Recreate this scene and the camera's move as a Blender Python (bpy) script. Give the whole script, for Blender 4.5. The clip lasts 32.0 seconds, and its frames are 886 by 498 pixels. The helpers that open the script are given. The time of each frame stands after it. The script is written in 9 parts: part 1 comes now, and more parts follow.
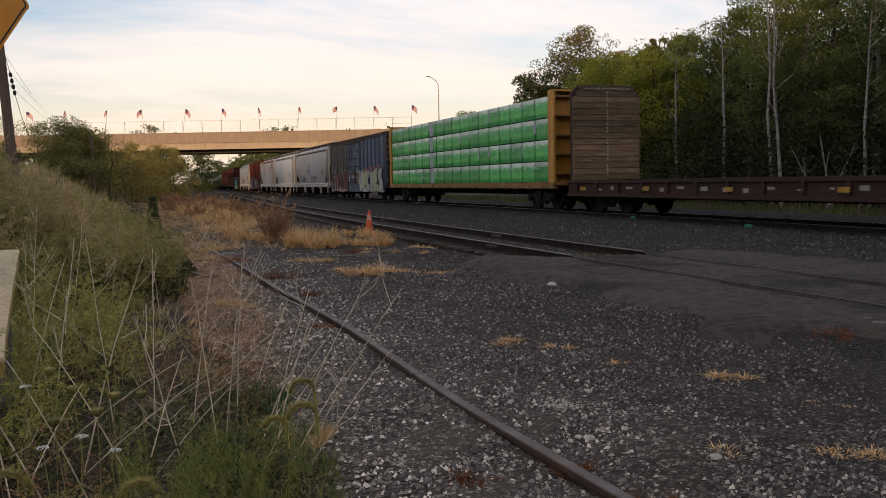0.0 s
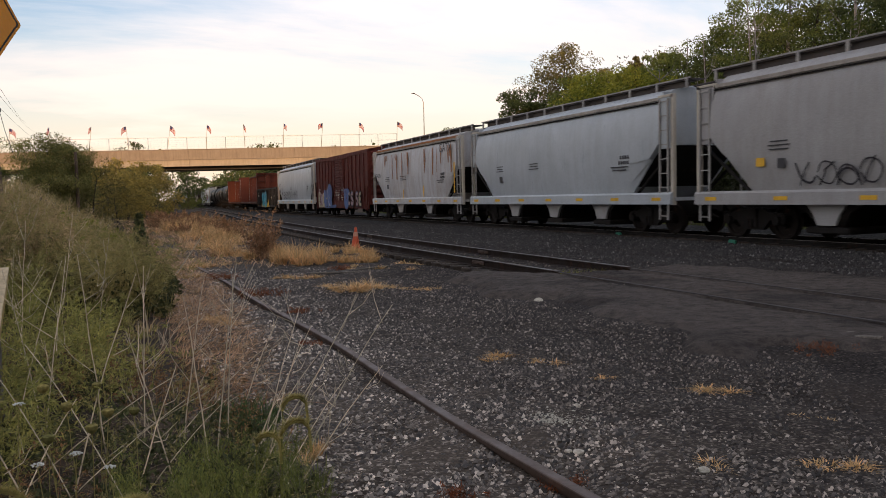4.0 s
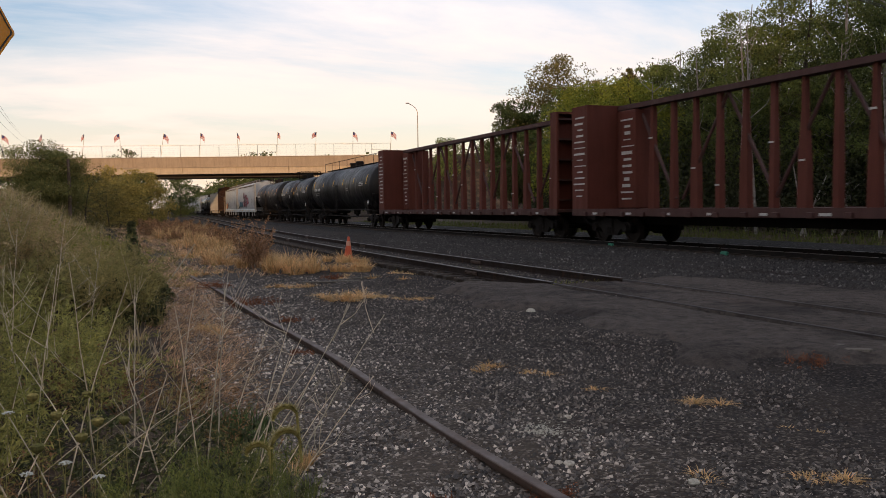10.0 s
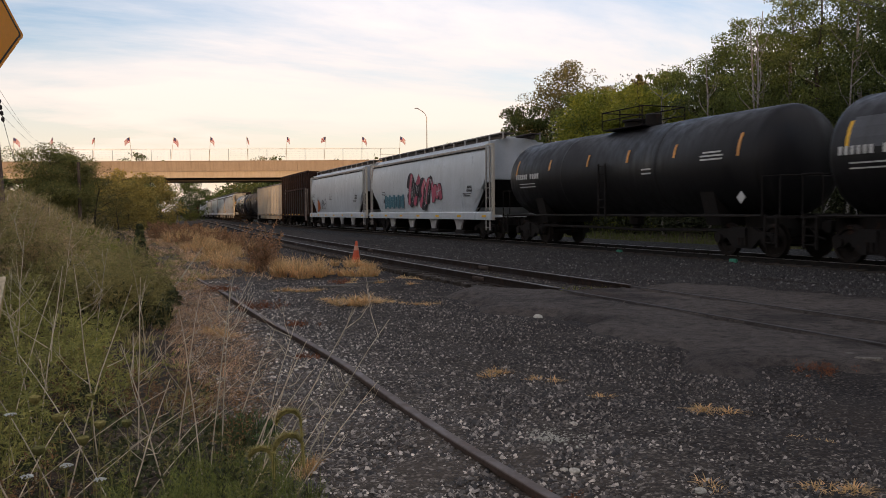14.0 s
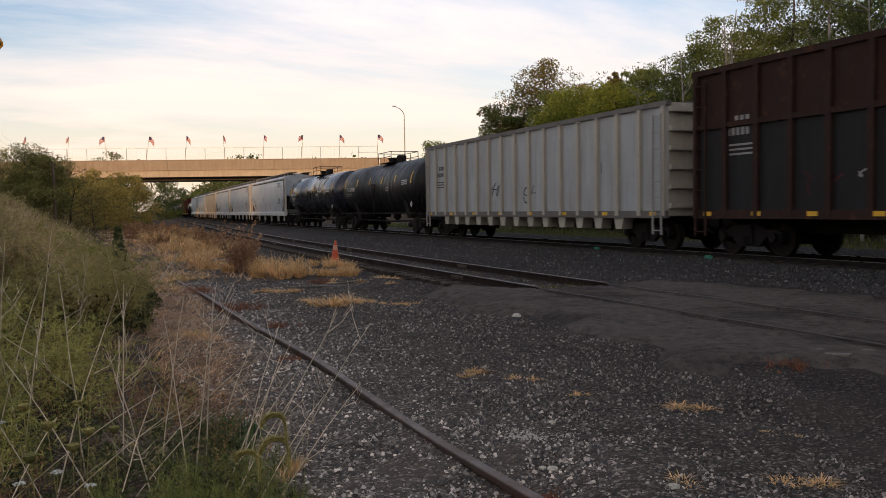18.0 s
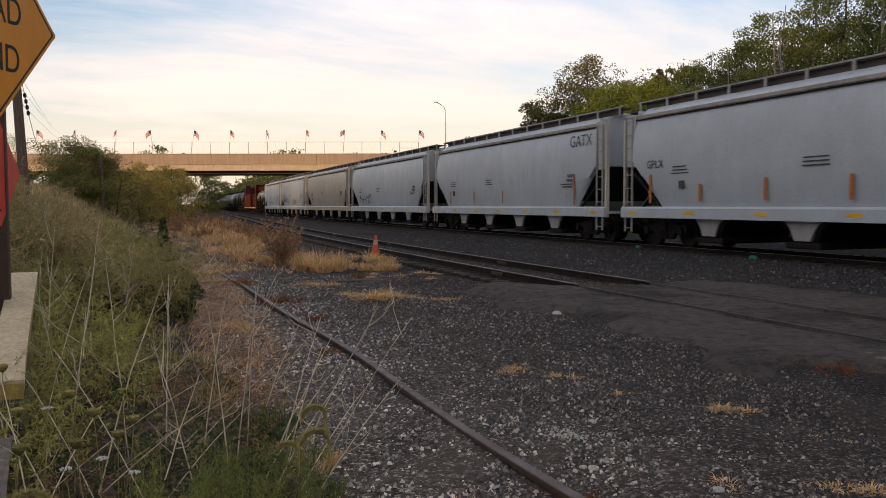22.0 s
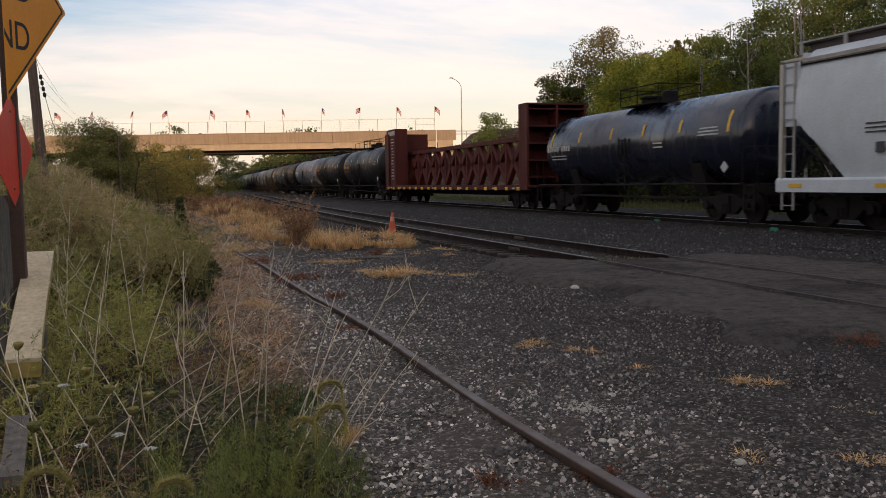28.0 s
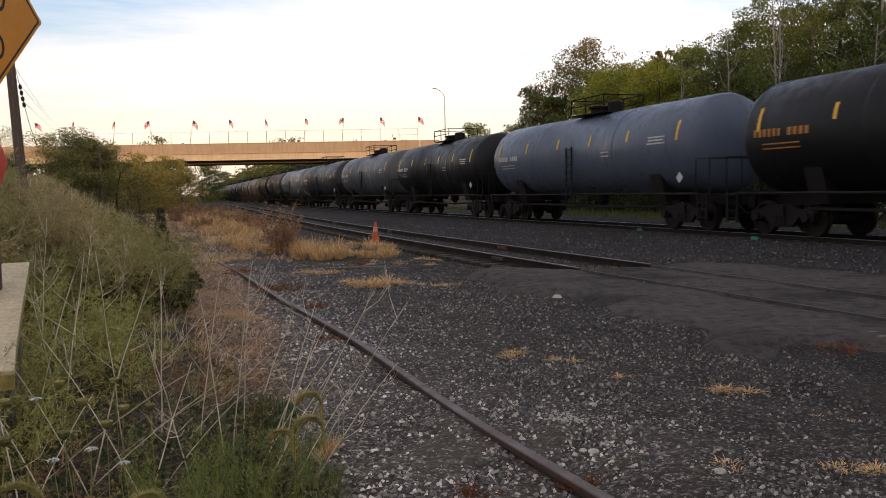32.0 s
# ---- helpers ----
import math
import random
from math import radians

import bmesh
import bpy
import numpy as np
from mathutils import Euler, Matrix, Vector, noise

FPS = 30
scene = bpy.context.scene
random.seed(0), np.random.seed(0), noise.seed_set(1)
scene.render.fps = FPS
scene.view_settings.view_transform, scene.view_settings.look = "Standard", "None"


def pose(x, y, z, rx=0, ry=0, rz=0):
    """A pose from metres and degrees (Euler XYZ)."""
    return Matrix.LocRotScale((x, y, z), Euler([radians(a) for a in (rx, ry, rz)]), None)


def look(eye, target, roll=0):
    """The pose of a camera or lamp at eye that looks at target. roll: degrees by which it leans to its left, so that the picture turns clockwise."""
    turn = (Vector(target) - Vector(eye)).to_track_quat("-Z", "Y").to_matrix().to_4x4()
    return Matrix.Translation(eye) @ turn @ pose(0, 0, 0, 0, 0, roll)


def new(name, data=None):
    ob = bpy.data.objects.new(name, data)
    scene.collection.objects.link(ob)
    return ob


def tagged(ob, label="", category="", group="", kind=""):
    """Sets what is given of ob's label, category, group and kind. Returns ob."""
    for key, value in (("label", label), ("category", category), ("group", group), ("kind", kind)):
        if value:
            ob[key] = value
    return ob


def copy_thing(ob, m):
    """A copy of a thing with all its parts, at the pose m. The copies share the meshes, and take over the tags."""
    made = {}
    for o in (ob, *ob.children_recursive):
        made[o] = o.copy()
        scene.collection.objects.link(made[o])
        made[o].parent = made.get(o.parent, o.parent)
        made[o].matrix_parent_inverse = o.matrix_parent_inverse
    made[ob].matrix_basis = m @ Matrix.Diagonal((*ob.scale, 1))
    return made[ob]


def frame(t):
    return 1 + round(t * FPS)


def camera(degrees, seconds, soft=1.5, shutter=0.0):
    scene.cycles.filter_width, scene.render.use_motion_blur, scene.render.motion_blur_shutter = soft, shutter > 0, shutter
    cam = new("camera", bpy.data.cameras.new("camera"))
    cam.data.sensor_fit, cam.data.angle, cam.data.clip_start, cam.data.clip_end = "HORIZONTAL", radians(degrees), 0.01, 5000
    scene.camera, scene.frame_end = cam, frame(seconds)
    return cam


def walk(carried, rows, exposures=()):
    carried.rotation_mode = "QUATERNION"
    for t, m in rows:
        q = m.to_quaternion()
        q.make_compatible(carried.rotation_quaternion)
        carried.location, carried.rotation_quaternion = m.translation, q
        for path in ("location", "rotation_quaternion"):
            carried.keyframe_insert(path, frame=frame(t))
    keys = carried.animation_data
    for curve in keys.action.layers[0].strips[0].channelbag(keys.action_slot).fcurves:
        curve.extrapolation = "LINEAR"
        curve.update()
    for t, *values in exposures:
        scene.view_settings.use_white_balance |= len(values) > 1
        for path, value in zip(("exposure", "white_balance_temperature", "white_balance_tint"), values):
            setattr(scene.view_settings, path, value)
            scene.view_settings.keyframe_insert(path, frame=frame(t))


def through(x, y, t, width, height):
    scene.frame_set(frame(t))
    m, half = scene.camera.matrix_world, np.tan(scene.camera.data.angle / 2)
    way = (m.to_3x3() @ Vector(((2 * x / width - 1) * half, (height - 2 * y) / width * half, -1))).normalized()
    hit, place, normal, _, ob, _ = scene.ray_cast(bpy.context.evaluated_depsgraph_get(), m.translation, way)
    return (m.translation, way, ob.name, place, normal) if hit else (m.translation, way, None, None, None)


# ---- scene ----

cam = camera(56.0, 32.0, soft=0.9, shutter=0.15)
PATH = [
    (0, (0.042, 0.045, 1.537), (0.74, 1.912, 1.372), -1.2),
    (0.5, (0.025, 0.044, 1.531), (0.743, 1.903, 1.358), -0.9),
    (1, (0.013, 0.022, 1.538), (0.744, 1.877, 1.387), -1.0),
    (1.5, (0.002, 0.004, 1.543), (0.735, 1.86, 1.405), -1.0),
    (2, (-0.002, -0.002, 1.542), (0.715, 1.86, 1.411), -1.0),
    (2.5, (-0.004, 0.009, 1.541), (0.722, 1.868, 1.419), -1.0),
    (4.5, (-0.002, 0.005, 1.543), (0.728, 1.863, 1.415), -1.4),
    (5, (0.002, 0.01, 1.541), (0.718, 1.873, 1.411), -1.5),
    (5.5, (0.014, 0.03, 1.533), (0.694, 1.906, 1.389), -1.4),
    (6, (0.001, 0.024, 1.537), (0.664, 1.905, 1.393), -1.1),
    (6.5, (-0.001, 0.015, 1.543), (0.667, 1.895, 1.411), -1.5),
    (7, (0.0, -0.005, 1.548), (0.7, 1.864, 1.419), -1.7),
    (7.5, (-0.002, 0.002, 1.544), (0.711, 1.867, 1.434), -1.0),
    (8, (-0.005, -0.003, 1.552), (0.723, 1.857, 1.45), -0.7),
    (8.5, (0.0, -0.005, 1.555), (0.741, 1.85, 1.451), -0.7),
    (9, (0.0, 0.0, 1.55), (0.748, 1.852, 1.446), -0.8),
    (9.5, (-0.003, -0.005, 1.55), (0.745, 1.847, 1.446), -0.7),
    (10, (-0.002, -0.009, 1.55), (0.747, 1.843, 1.446), -0.9),
    (10.5, (-0.015, -0.032, 1.557), (0.732, 1.82, 1.456), -1.0),
    (11, (-0.002, -0.007, 1.549), (0.74, 1.848, 1.444), -0.9),
    (11.5, (-0.009, -0.007, 1.55), (0.732, 1.848, 1.447), -0.6),
    (12, (0.005, 0.012, 1.55), (0.749, 1.867, 1.455), -0.5),
    (12.5, (0.004, 0.015, 1.544), (0.703, 1.887, 1.449), -0.3),
    (13, (-0.021, 0.006, 1.55), (0.683, 1.875, 1.455), 0.0),
    (13.5, (0.004, 0.034, 1.54), (0.701, 1.907, 1.446), -0.2),
    (14, (0.021, 0.011, 1.544), (0.752, 1.871, 1.453), -0.5),
    (14.5, (0.049, 0.024, 1.55), (0.786, 1.879, 1.421), -0.2),
    (16.5, (-0.044, -0.074, 1.597), (0.701, 1.78, 1.493), 0.2),
    (17, (-0.029, -0.079, 1.598), (0.74, 1.766, 1.511), -0.2),
    (17.5, (-0.025, -0.079, 1.596), (0.748, 1.763, 1.502), -0.7),
    (18, (-0.025, -0.088, 1.594), (0.753, 1.752, 1.496), -0.9),
    (18.5, (-0.022, -0.084, 1.593), (0.752, 1.758, 1.496), -0.9),
    (19, (-0.002, -0.021, 1.565), (0.761, 1.826, 1.473), -0.7),
    (19.5, (-0.022, -0.072, 1.589), (0.712, 1.787, 1.501), -1.0),
    (20, (-0.037, -0.071, 1.584), (0.688, 1.791, 1.495), -0.7),
    (20.5, (-0.048, -0.085, 1.592), (0.667, 1.779, 1.482), -0.3),
    (21, (-0.043, -0.071, 1.584), (0.665, 1.796, 1.474), -0.2),
    (21.5, (-0.041, -0.076, 1.585), (0.658, 1.795, 1.475), -0.2),
    (22, (-0.031, -0.052, 1.584), (0.659, 1.822, 1.478), -0.2),
    (22.5, (-0.019, -0.033, 1.582), (0.667, 1.843, 1.484), -0.2),
    (23, (-0.009, 0.02, 1.556), (0.675, 1.896, 1.456), 0.2),
    (23.5, (-0.019, -0.04, 1.583), (0.661, 1.838, 1.47), -0.5),
    (24, (-0.009, -0.026, 1.577), (0.664, 1.853, 1.459), -0.8),
    (24.5, (-0.009, -0.032, 1.584), (0.651, 1.852, 1.461), -1.0),
    (25, (-0.004, -0.027, 1.587), (0.636, 1.864, 1.468), -1.3),
    (25.5, (0.004, -0.028, 1.587), (0.637, 1.866, 1.476), -1.4),
    (27.5, (0.023, 0.014, 1.557), (0.671, 1.896, 1.361), -1.2),
    (28, (0.0, 0.0, 1.559), (0.649, 1.885, 1.398), -1.0),
    (28.5, (0.003, 0.007, 1.569), (0.653, 1.892, 1.406), -0.7),
    (29, (0.0, 0.003, 1.571), (0.657, 1.886, 1.416), -0.3),
    (29.5, (-0.006, 0.003, 1.564), (0.65, 1.886, 1.416), -0.2),
    (30, (-0.004, -0.013, 1.568), (0.661, 1.867, 1.428), -0.4),
    (30.5, (0.007, -0.006, 1.564), (0.684, 1.871, 1.431), -0.7),
    (31, (0.012, -0.021, 1.568), (0.695, 1.855, 1.441), -1.0),
    (31.5, (0.02, -0.019, 1.568), (0.701, 1.857, 1.442), -1.4),
    (32, (0.03, 0.006, 1.558), (0.716, 1.88, 1.42), -1.1),
]
EXPOSURES = [(t, e, 6900, 19) for t, e in ((0, -0.02), (1, -0.10), (2, 0.06), (5, 0.10), (6, 0.0), (7, 0.10), (9, 0.0), (25, 0.02), (28, 0.0), (30, 0.2), (32, 0.25))]
walk(cam, [(t, look(eye, target, roll)) for t, eye, target, roll in PATH], EXPOSURES)

# ---- world and sun ----
SUN_ELEVATION, SUN_HEADING = 6.0, 33.0  # degrees; heading: the way the light travels, clockwise from +y


def make_world():
    world = bpy.data.worlds.new("evening_sky")
    scene.world = world
    world.use_nodes = True
    nt = world.node_tree
    nt.nodes.clear()
    N, K = nt.nodes.new, nt.links.new
    out, bg = N("ShaderNodeOutputWorld"), N("ShaderNodeBackground")
    sky = N("ShaderNodeTexSky")
    sky.sky_type = "NISHITA"
    sky.sun_disc = False
    sky.sun_elevation = radians(SUN_ELEVATION)
    sky.sun_rotation = radians(180 + SUN_HEADING)
    sky.air_density, sky.dust_density, sky.ozone_density = 1.0, 1.2, 1.5
    gain = N("ShaderNodeMix"); gain.data_type = "RGBA"; gain.blend_type = "MULTIPLY"
    gain.inputs[0].default_value = 1.0
    gain.inputs[7].default_value = (1.85, 1.85, 2.1, 1)
    K(sky.outputs[0], gain.inputs[6])
    geo = N("ShaderNodeTexCoord")
    sep = N("ShaderNodeSeparateXYZ")
    K(geo.outputs["Generated"], sep.inputs[0])
    # a flat cloud deck: direction divided by height
    zz = N("ShaderNodeMath"); zz.operation = "MAXIMUM"; zz.inputs[1].default_value = 0.02
    K(sep.outputs[2], zz.inputs[0])
    zo = N("ShaderNodeMath"); zo.operation = "ADD"; zo.inputs[1].default_value = 0.22
    K(zz.outputs[0], zo.inputs[0])
    dx = N("ShaderNodeMath"); dx.operation = "DIVIDE"
    dy = N("ShaderNodeMath"); dy.operation = "DIVIDE"
    K(sep.outputs[0], dx.inputs[0]); K(zo.outputs[0], dx.inputs[1])
    K(sep.outputs[1], dy.inputs[0]); K(zo.outputs[0], dy.inputs[1])
    com = N("ShaderNodeCombineXYZ")
    K(dx.outputs[0], com.inputs[0]); K(dy.outputs[0], com.inputs[1])
    mp = N("ShaderNodeMapping")
    mp.inputs["Rotation"].default_value = (0, 0, radians(-20))
    mp.inputs["Scale"].default_value = (0.42, 1.0, 1.0)
    K(com.outputs[0], mp.inputs[0])
    n1 = N("ShaderNodeTexNoise")
    n1.inputs["Scale"].default_value, n1.inputs["Detail"].default_value = 1.25, 9.0
    n1.inputs["Roughness"].default_value, n1.inputs["Distortion"].default_value = 0.58, 0.35
    K(mp.outputs[0], n1.inputs["Vector"])
    ramp = N("ShaderNodeValToRGB")
    ramp.color_ramp.elements[0].position, ramp.color_ramp.elements[1].position = 0.39, 0.62
    K(n1.outputs[0], ramp.inputs[0])
    # the deck closes towards the horizon
    hz = N("ShaderNodeMapRange")
    hz.inputs[1].default_value, hz.inputs[2].default_value = 0.0, 0.20
    hz.inputs[3].default_value, hz.inputs[4].default_value = 0.90, 0.0
    K(sep.outputs[2], hz.inputs[0])
    mx = N("ShaderNodeMath"); mx.operation = "MAXIMUM"
    K(ramp.outputs[0], mx.inputs[0]); K(hz.outputs[0], mx.inputs[1])
    cc = N("ShaderNodeValToRGB")
    cc.color_ramp.elements[0].position, cc.color_ramp.elements[0].color = 0.0, (1.0, 0.84, 0.66, 1)
    cc.color_ramp.elements[1].position, cc.color_ramp.elements[1].color = 0.30, (0.92, 0.96, 1.0, 1)
    K(sep.outputs[2], cc.inputs[0])
    cl = N("ShaderNodeMix"); cl.data_type = "RGBA"; cl.blend_type = "MULTIPLY"
    cl.inputs[0].default_value = 1.0
    cl.inputs[7].default_value = (CLOUD, CLOUD, CLOUD, 1)
    K(cc.outputs[0], cl.inputs[6])
    mix = N("ShaderNodeMix"); mix.data_type = "RGBA"
    K(mx.outputs[0], mix.inputs[0]); K(gain.outputs[2], mix.inputs[6]); K(cl.outputs[2], mix.inputs[7])
    K(mix.outputs[2], bg.inputs[0])
    bg.inputs[1].default_value = SKY
    K(bg.outputs[0], out.inputs[0])


SKY, CLOUD = 0.12, 9.2
make_world()
sun = new("sun", bpy.data.lights.new("sun", "SUN"))
sun.data.energy, sun.data.angle, sun.data.color = 2.2, radians(0.6), (1.0, 0.66, 0.36)
_h, _e = radians(SUN_HEADING), radians(SUN_ELEVATION)
sun.matrix_world = look((0, 0, 40), (math.sin(_h) * math.cos(_e), math.cos(_h) * math.cos(_e), 40 - math.sin(_e)))

# ---- mesh building ----
class Geo:
    """Collects the vertices and faces of one mesh."""

    def __init__(self):
        self.v, self.f = [], []

    def add(self, verts, faces):
        n = len(self.v)
        self.v.extend([tuple(p) for p in verts])
        self.f.extend([tuple(i + n for i in f) for f in faces])
        return self

    def box(self, x, y, z, sx, sy, sz, m=None):
        p = [Vector((x + a * sx / 2, y + b * sy / 2, z + c * sz / 2)) for a, b, c in
             ((-1, -1, -1), (1, -1, -1), (1, 1, -1), (-1, 1, -1), (-1, -1, 1), (1, -1, 1), (1, 1, 1), (-1, 1, 1))]
        if m is not None:
            p = [m @ q for q in p]
        return self.add(p, [(0, 3, 2, 1), (4, 5, 6, 7), (0, 1, 5, 4), (1, 2, 6, 5), (2, 3, 7, 6), (3, 0, 4, 7)])

    def chamfer(self, x, y, z, sx, sy, sz, c=0.02, m=None):
        """A box with its upright and level edges cut."""
        rings = []
        for zz, k in ((-sz / 2, c), (-sz / 2 + c, 0), (sz / 2 - c, 0), (sz / 2, c)):
            a, b = sx / 2 - k, sy / 2 - k
            rings.append([(x + px, y + py, z + zz) for px, py in
                          ((-a + c, -b), (a - c, -b), (a, -b + c), (a, b - c), (a - c, b), (-a + c, b), (-a, b - c), (-a, -b + c))])
        if m is not None:
            rings = [[m @ Vector(q) for q in r] for r in rings]
        return self.loft(rings)

    def loft(self, rings, caps=True, closed=True):
        n, k = len(rings[0]), len(rings)
        verts = [p for r in rings for p in r]
        faces = []
        for i in range(k - 1):
            for j in range(n if closed else n - 1):
                a, b = i * n + j, i * n + (j + 1) % n
                faces.append((a, b, b + n, a + n))
        if caps:
            faces.append(tuple(range(n - 1, -1, -1)))
            faces.append(tuple(range((k - 1) * n, k * n)))
        return self.add(verts, faces)

    def tube(self, pts, r, n=6, r2=None):
        pts = [Vector(p) for p in pts]
        rings = []
        for i, p in enumerate(pts):
            d = (pts[min(i + 1, len(pts) - 1)] - pts[max(i - 1, 0)]).normalized()
            u = d.cross(Vector((0, 0, 1)) if abs(d.z) < 0.9 else Vector((1, 0, 0))).normalized()
            w = d.cross(u)
            rr = r if r2 is None else r + (r2 - r) * i / (len(pts) - 1)
            rings.append([p + rr * (math.cos(a) * u + math.sin(a) * w) for a in [2 * math.pi * j / n for j in range(n)]])
        return self.loft(rings)

    def prism(self, outline, axis, a, b):
        """The outline, pairs of numbers, drawn out along an axis from a to b."""
        put = {"x": lambda p, q: (q, p[0], p[1]), "y": lambda p, q: (p[0], q, p[1]), "z": lambda p, q: (p[0], p[1], q)}[axis]
        return self.loft([[put(p, a) for p in outline], [put(p, b) for p in outline]])

    def lathe(self, profile, axis="y", n=24, centre=(0, 0, 0)):
        """profile: pairs of distance along the axis and radius."""
        rings = []
        for s, r in profile:
            ring = []
            for j in range(n):
                a = 2 * math.pi * j / n
                c, d = r * math.cos(a), r * math.sin(a)
                p = {"y": (c, s, d), "z": (c, d, s), "x": (s, c, d)}[axis]
                ring.append((p[0] + centre[0], p[1] + centre[1], p[2] + centre[2]))
            rings.append(ring)
        return self.loft(rings)

    def mesh(self, name, smooth=False):
        me = bpy.data.meshes.new(name)
        me.from_pydata(self.v, [], self.f)
        bm = bmesh.new()
        bm.from_mesh(me)
        bmesh.ops.recalc_face_normals(bm, faces=bm.faces)
        bm.to_mesh(me)
        bm.free()
        if smooth:
            me.polygons.foreach_set("use_smooth", [True] * len(me.polygons))
            me.set_sharp_from_angle(angle=radians(38))
        return me


def part(name, geo, material, parent=None, label="", at=None, smooth=False):
    """Links a Geo or a mesh as ONE mesh object under a thing or a part."""
    me = geo if isinstance(geo, bpy.types.Mesh) else geo.mesh(name, smooth)
    if material is not None and not me.materials:
        me.materials.append(material)
    ob = new(name, me)
    if parent is not None:
        ob.parent = parent
    if at is not None:
        ob.matrix_basis = at
    return tagged(ob, label)


def thing(name, label, category, group="", at=None, kind=""):
    ob = tagged(new(name), label, category, group, kind)
    if at is not None:
        ob.matrix_basis = at
    return ob


def solid(name, geo, material, label, category, group="", kind="", at=None, smooth=False):
    """A thing of one mesh."""
    return tagged(part(name, geo, material, None, "", at, smooth), label, category, group, kind)


def fast_mesh(name, verts, quads=None, tris=None):
    """A large mesh from numpy arrays."""
    me = bpy.data.meshes.new(name)
    faces = [a for a in (quads, tris) if a is not None and len(a)]
    loops = np.concatenate([a.ravel() for a in faces]).astype(np.int32)
    sizes = np.concatenate([np.full(len(a), a.shape[1]) for a in faces]).astype(np.int32)
    me.vertices.add(len(verts))
    me.vertices.foreach_set("co", np.asarray(verts, np.float32).ravel())
    me.loops.add(len(loops))
    me.loops.foreach_set("vertex_index", loops)
    me.polygons.add(len(sizes))
    me.polygons.foreach_set("loop_start", np.concatenate([[0], np.cumsum(sizes)[:-1]]).astype(np.int32))
    me.update(calc_edges=True)
    return me


# ---- materials ----
MATS = {}


def ramp_node(nt, stops):
    r = nt.nodes.new("ShaderNodeValToRGB")
    r.color_ramp.elements[0].position, r.color_ramp.elements[0].color = stops[0][0], (*stops[0][1], 1)
    r.color_ramp.elements[1].position, r.color_ramp.elements[1].color = stops[-1][0], (*stops[-1][1], 1)
    for pos, col in stops[1:-1]:
        r.color_ramp.elements.new(pos).color = (*col, 1)
    return r


def noise_node(nt, scale, detail=4.0, rough=0.55, stretch=None, coords="Object"):
    tc = nt.nodes.new("ShaderNodeTexCoord")
    n = nt.nodes.new("ShaderNodeTexNoise")
    n.inputs["Scale"].default_value, n.inputs["Detail"].default_value, n.inputs["Roughness"].default_value = scale, detail, rough
    src = tc.outputs[coords]
    if stretch:
        mp = nt.nodes.new("ShaderNodeMapping")
        mp.inputs["Scale"].default_value = stretch
        nt.links.new(src, mp.inputs[0])
        src = mp.outputs[0]
    nt.links.new(src, n.inputs["Vector"])
    return n


def mixed(nt, fac, a, b, mode="MIX"):
    m = nt.nodes.new("ShaderNodeMix")
    m.data_type, m.blend_type = "RGBA", mode
    for sock, val in ((m.inputs[0], fac), (m.inputs[6], a), (m.inputs[7], b)):
        if isinstance(val, (int, float)):
            sock.default_value = val
        elif isinstance(val, tuple):
            sock.default_value = (*val, 1)
        else:
            nt.links.new(val, sock)
    return m.outputs[2]


def blank(name):
    m = bpy.data.materials.new(name)
    m.use_nodes = True
    nt = m.node_tree
    return m, nt, nt.nodes["Principled BSDF"]


def bumped(nt, bsdf, height, strength, distance):
    b = nt.nodes.new("ShaderNodeBump")
    b.inputs["Strength"].default_value, b.inputs["Distance"].default_value = strength, distance
    nt.links.new(height, b.inputs["Height"])
    nt.links.new(b.outputs[0], bsdf.inputs["Normal"])


def paint(name, col, dirt=(0.10, 0.075, 0.055), amount=0.5, rough=0.5, metal=0.0, rust=0.0, grain=0.15, spec=0.4):
    """Weathered coating on steel: vertical streaks, grime, rust freckles."""
    if name in MATS:
        return MATS[name]
    m, nt, b = blank(name)
    streak = noise_node(nt, 2.2, 6, 0.65, (1.6, 1.6, 0.16))
    blot = noise_node(nt, 0.9, 5, 0.6)
    fine = noise_node(nt, 38, 3, 0.6)
    r1 = ramp_node(nt, [(0.42, (0, 0, 0)), (0.80, (amount, amount, amount))])
    nt.links.new(streak.outputs[0], r1.inputs[0])
    r2 = ramp_node(nt, [(0.38, (0.92, 0.92, 0.92)), (0.68, (1.06, 1.06, 1.06))])
    nt.links.new(blot.outputs[0], r2.inputs[0])
    c = mixed(nt, 1.0, col, r2.outputs[0], "MULTIPLY")
    c = mixed(nt, r1.outputs[0], c, dirt)
    if rust:
        rn = noise_node(nt, 3.4, 8, 0.72, (1, 1, 0.55))
        r3 = ramp_node(nt, [(0.60 - 0.12 * rust, (0, 0, 0)), (0.70, (rust, rust, rust))])
        nt.links.new(rn.outputs[0], r3.inputs[0])
        c = mixed(nt, r3.outputs[0], c, (0.17, 0.065, 0.03))
    r4 = ramp_node(nt, [(0.3, (1 - grain,) * 3), (0.7, (1 + grain,) * 3)])
    nt.links.new(fine.outputs[0], r4.inputs[0])
    c = mixed(nt, 1.0, c, r4.outputs[0], "MULTIPLY")
    nt.links.new(c, b.inputs["Base Color"])
    rr = ramp_node(nt, [(0.35, (rough - 0.12,) * 3), (0.7, (min(rough + 0.2, 1),) * 3)])
    nt.links.new(streak.outputs[0], rr.inputs[0])
    nt.links.new(rr.outputs[0], b.inputs["Roughness"])
    b.inputs["Metallic"].default_value = metal
    b.inputs["Specular IOR Level"].default_value = spec
    bumped(nt, b, blot.outputs[0], 0.2, 0.02)
    MATS[name] = m
    return m


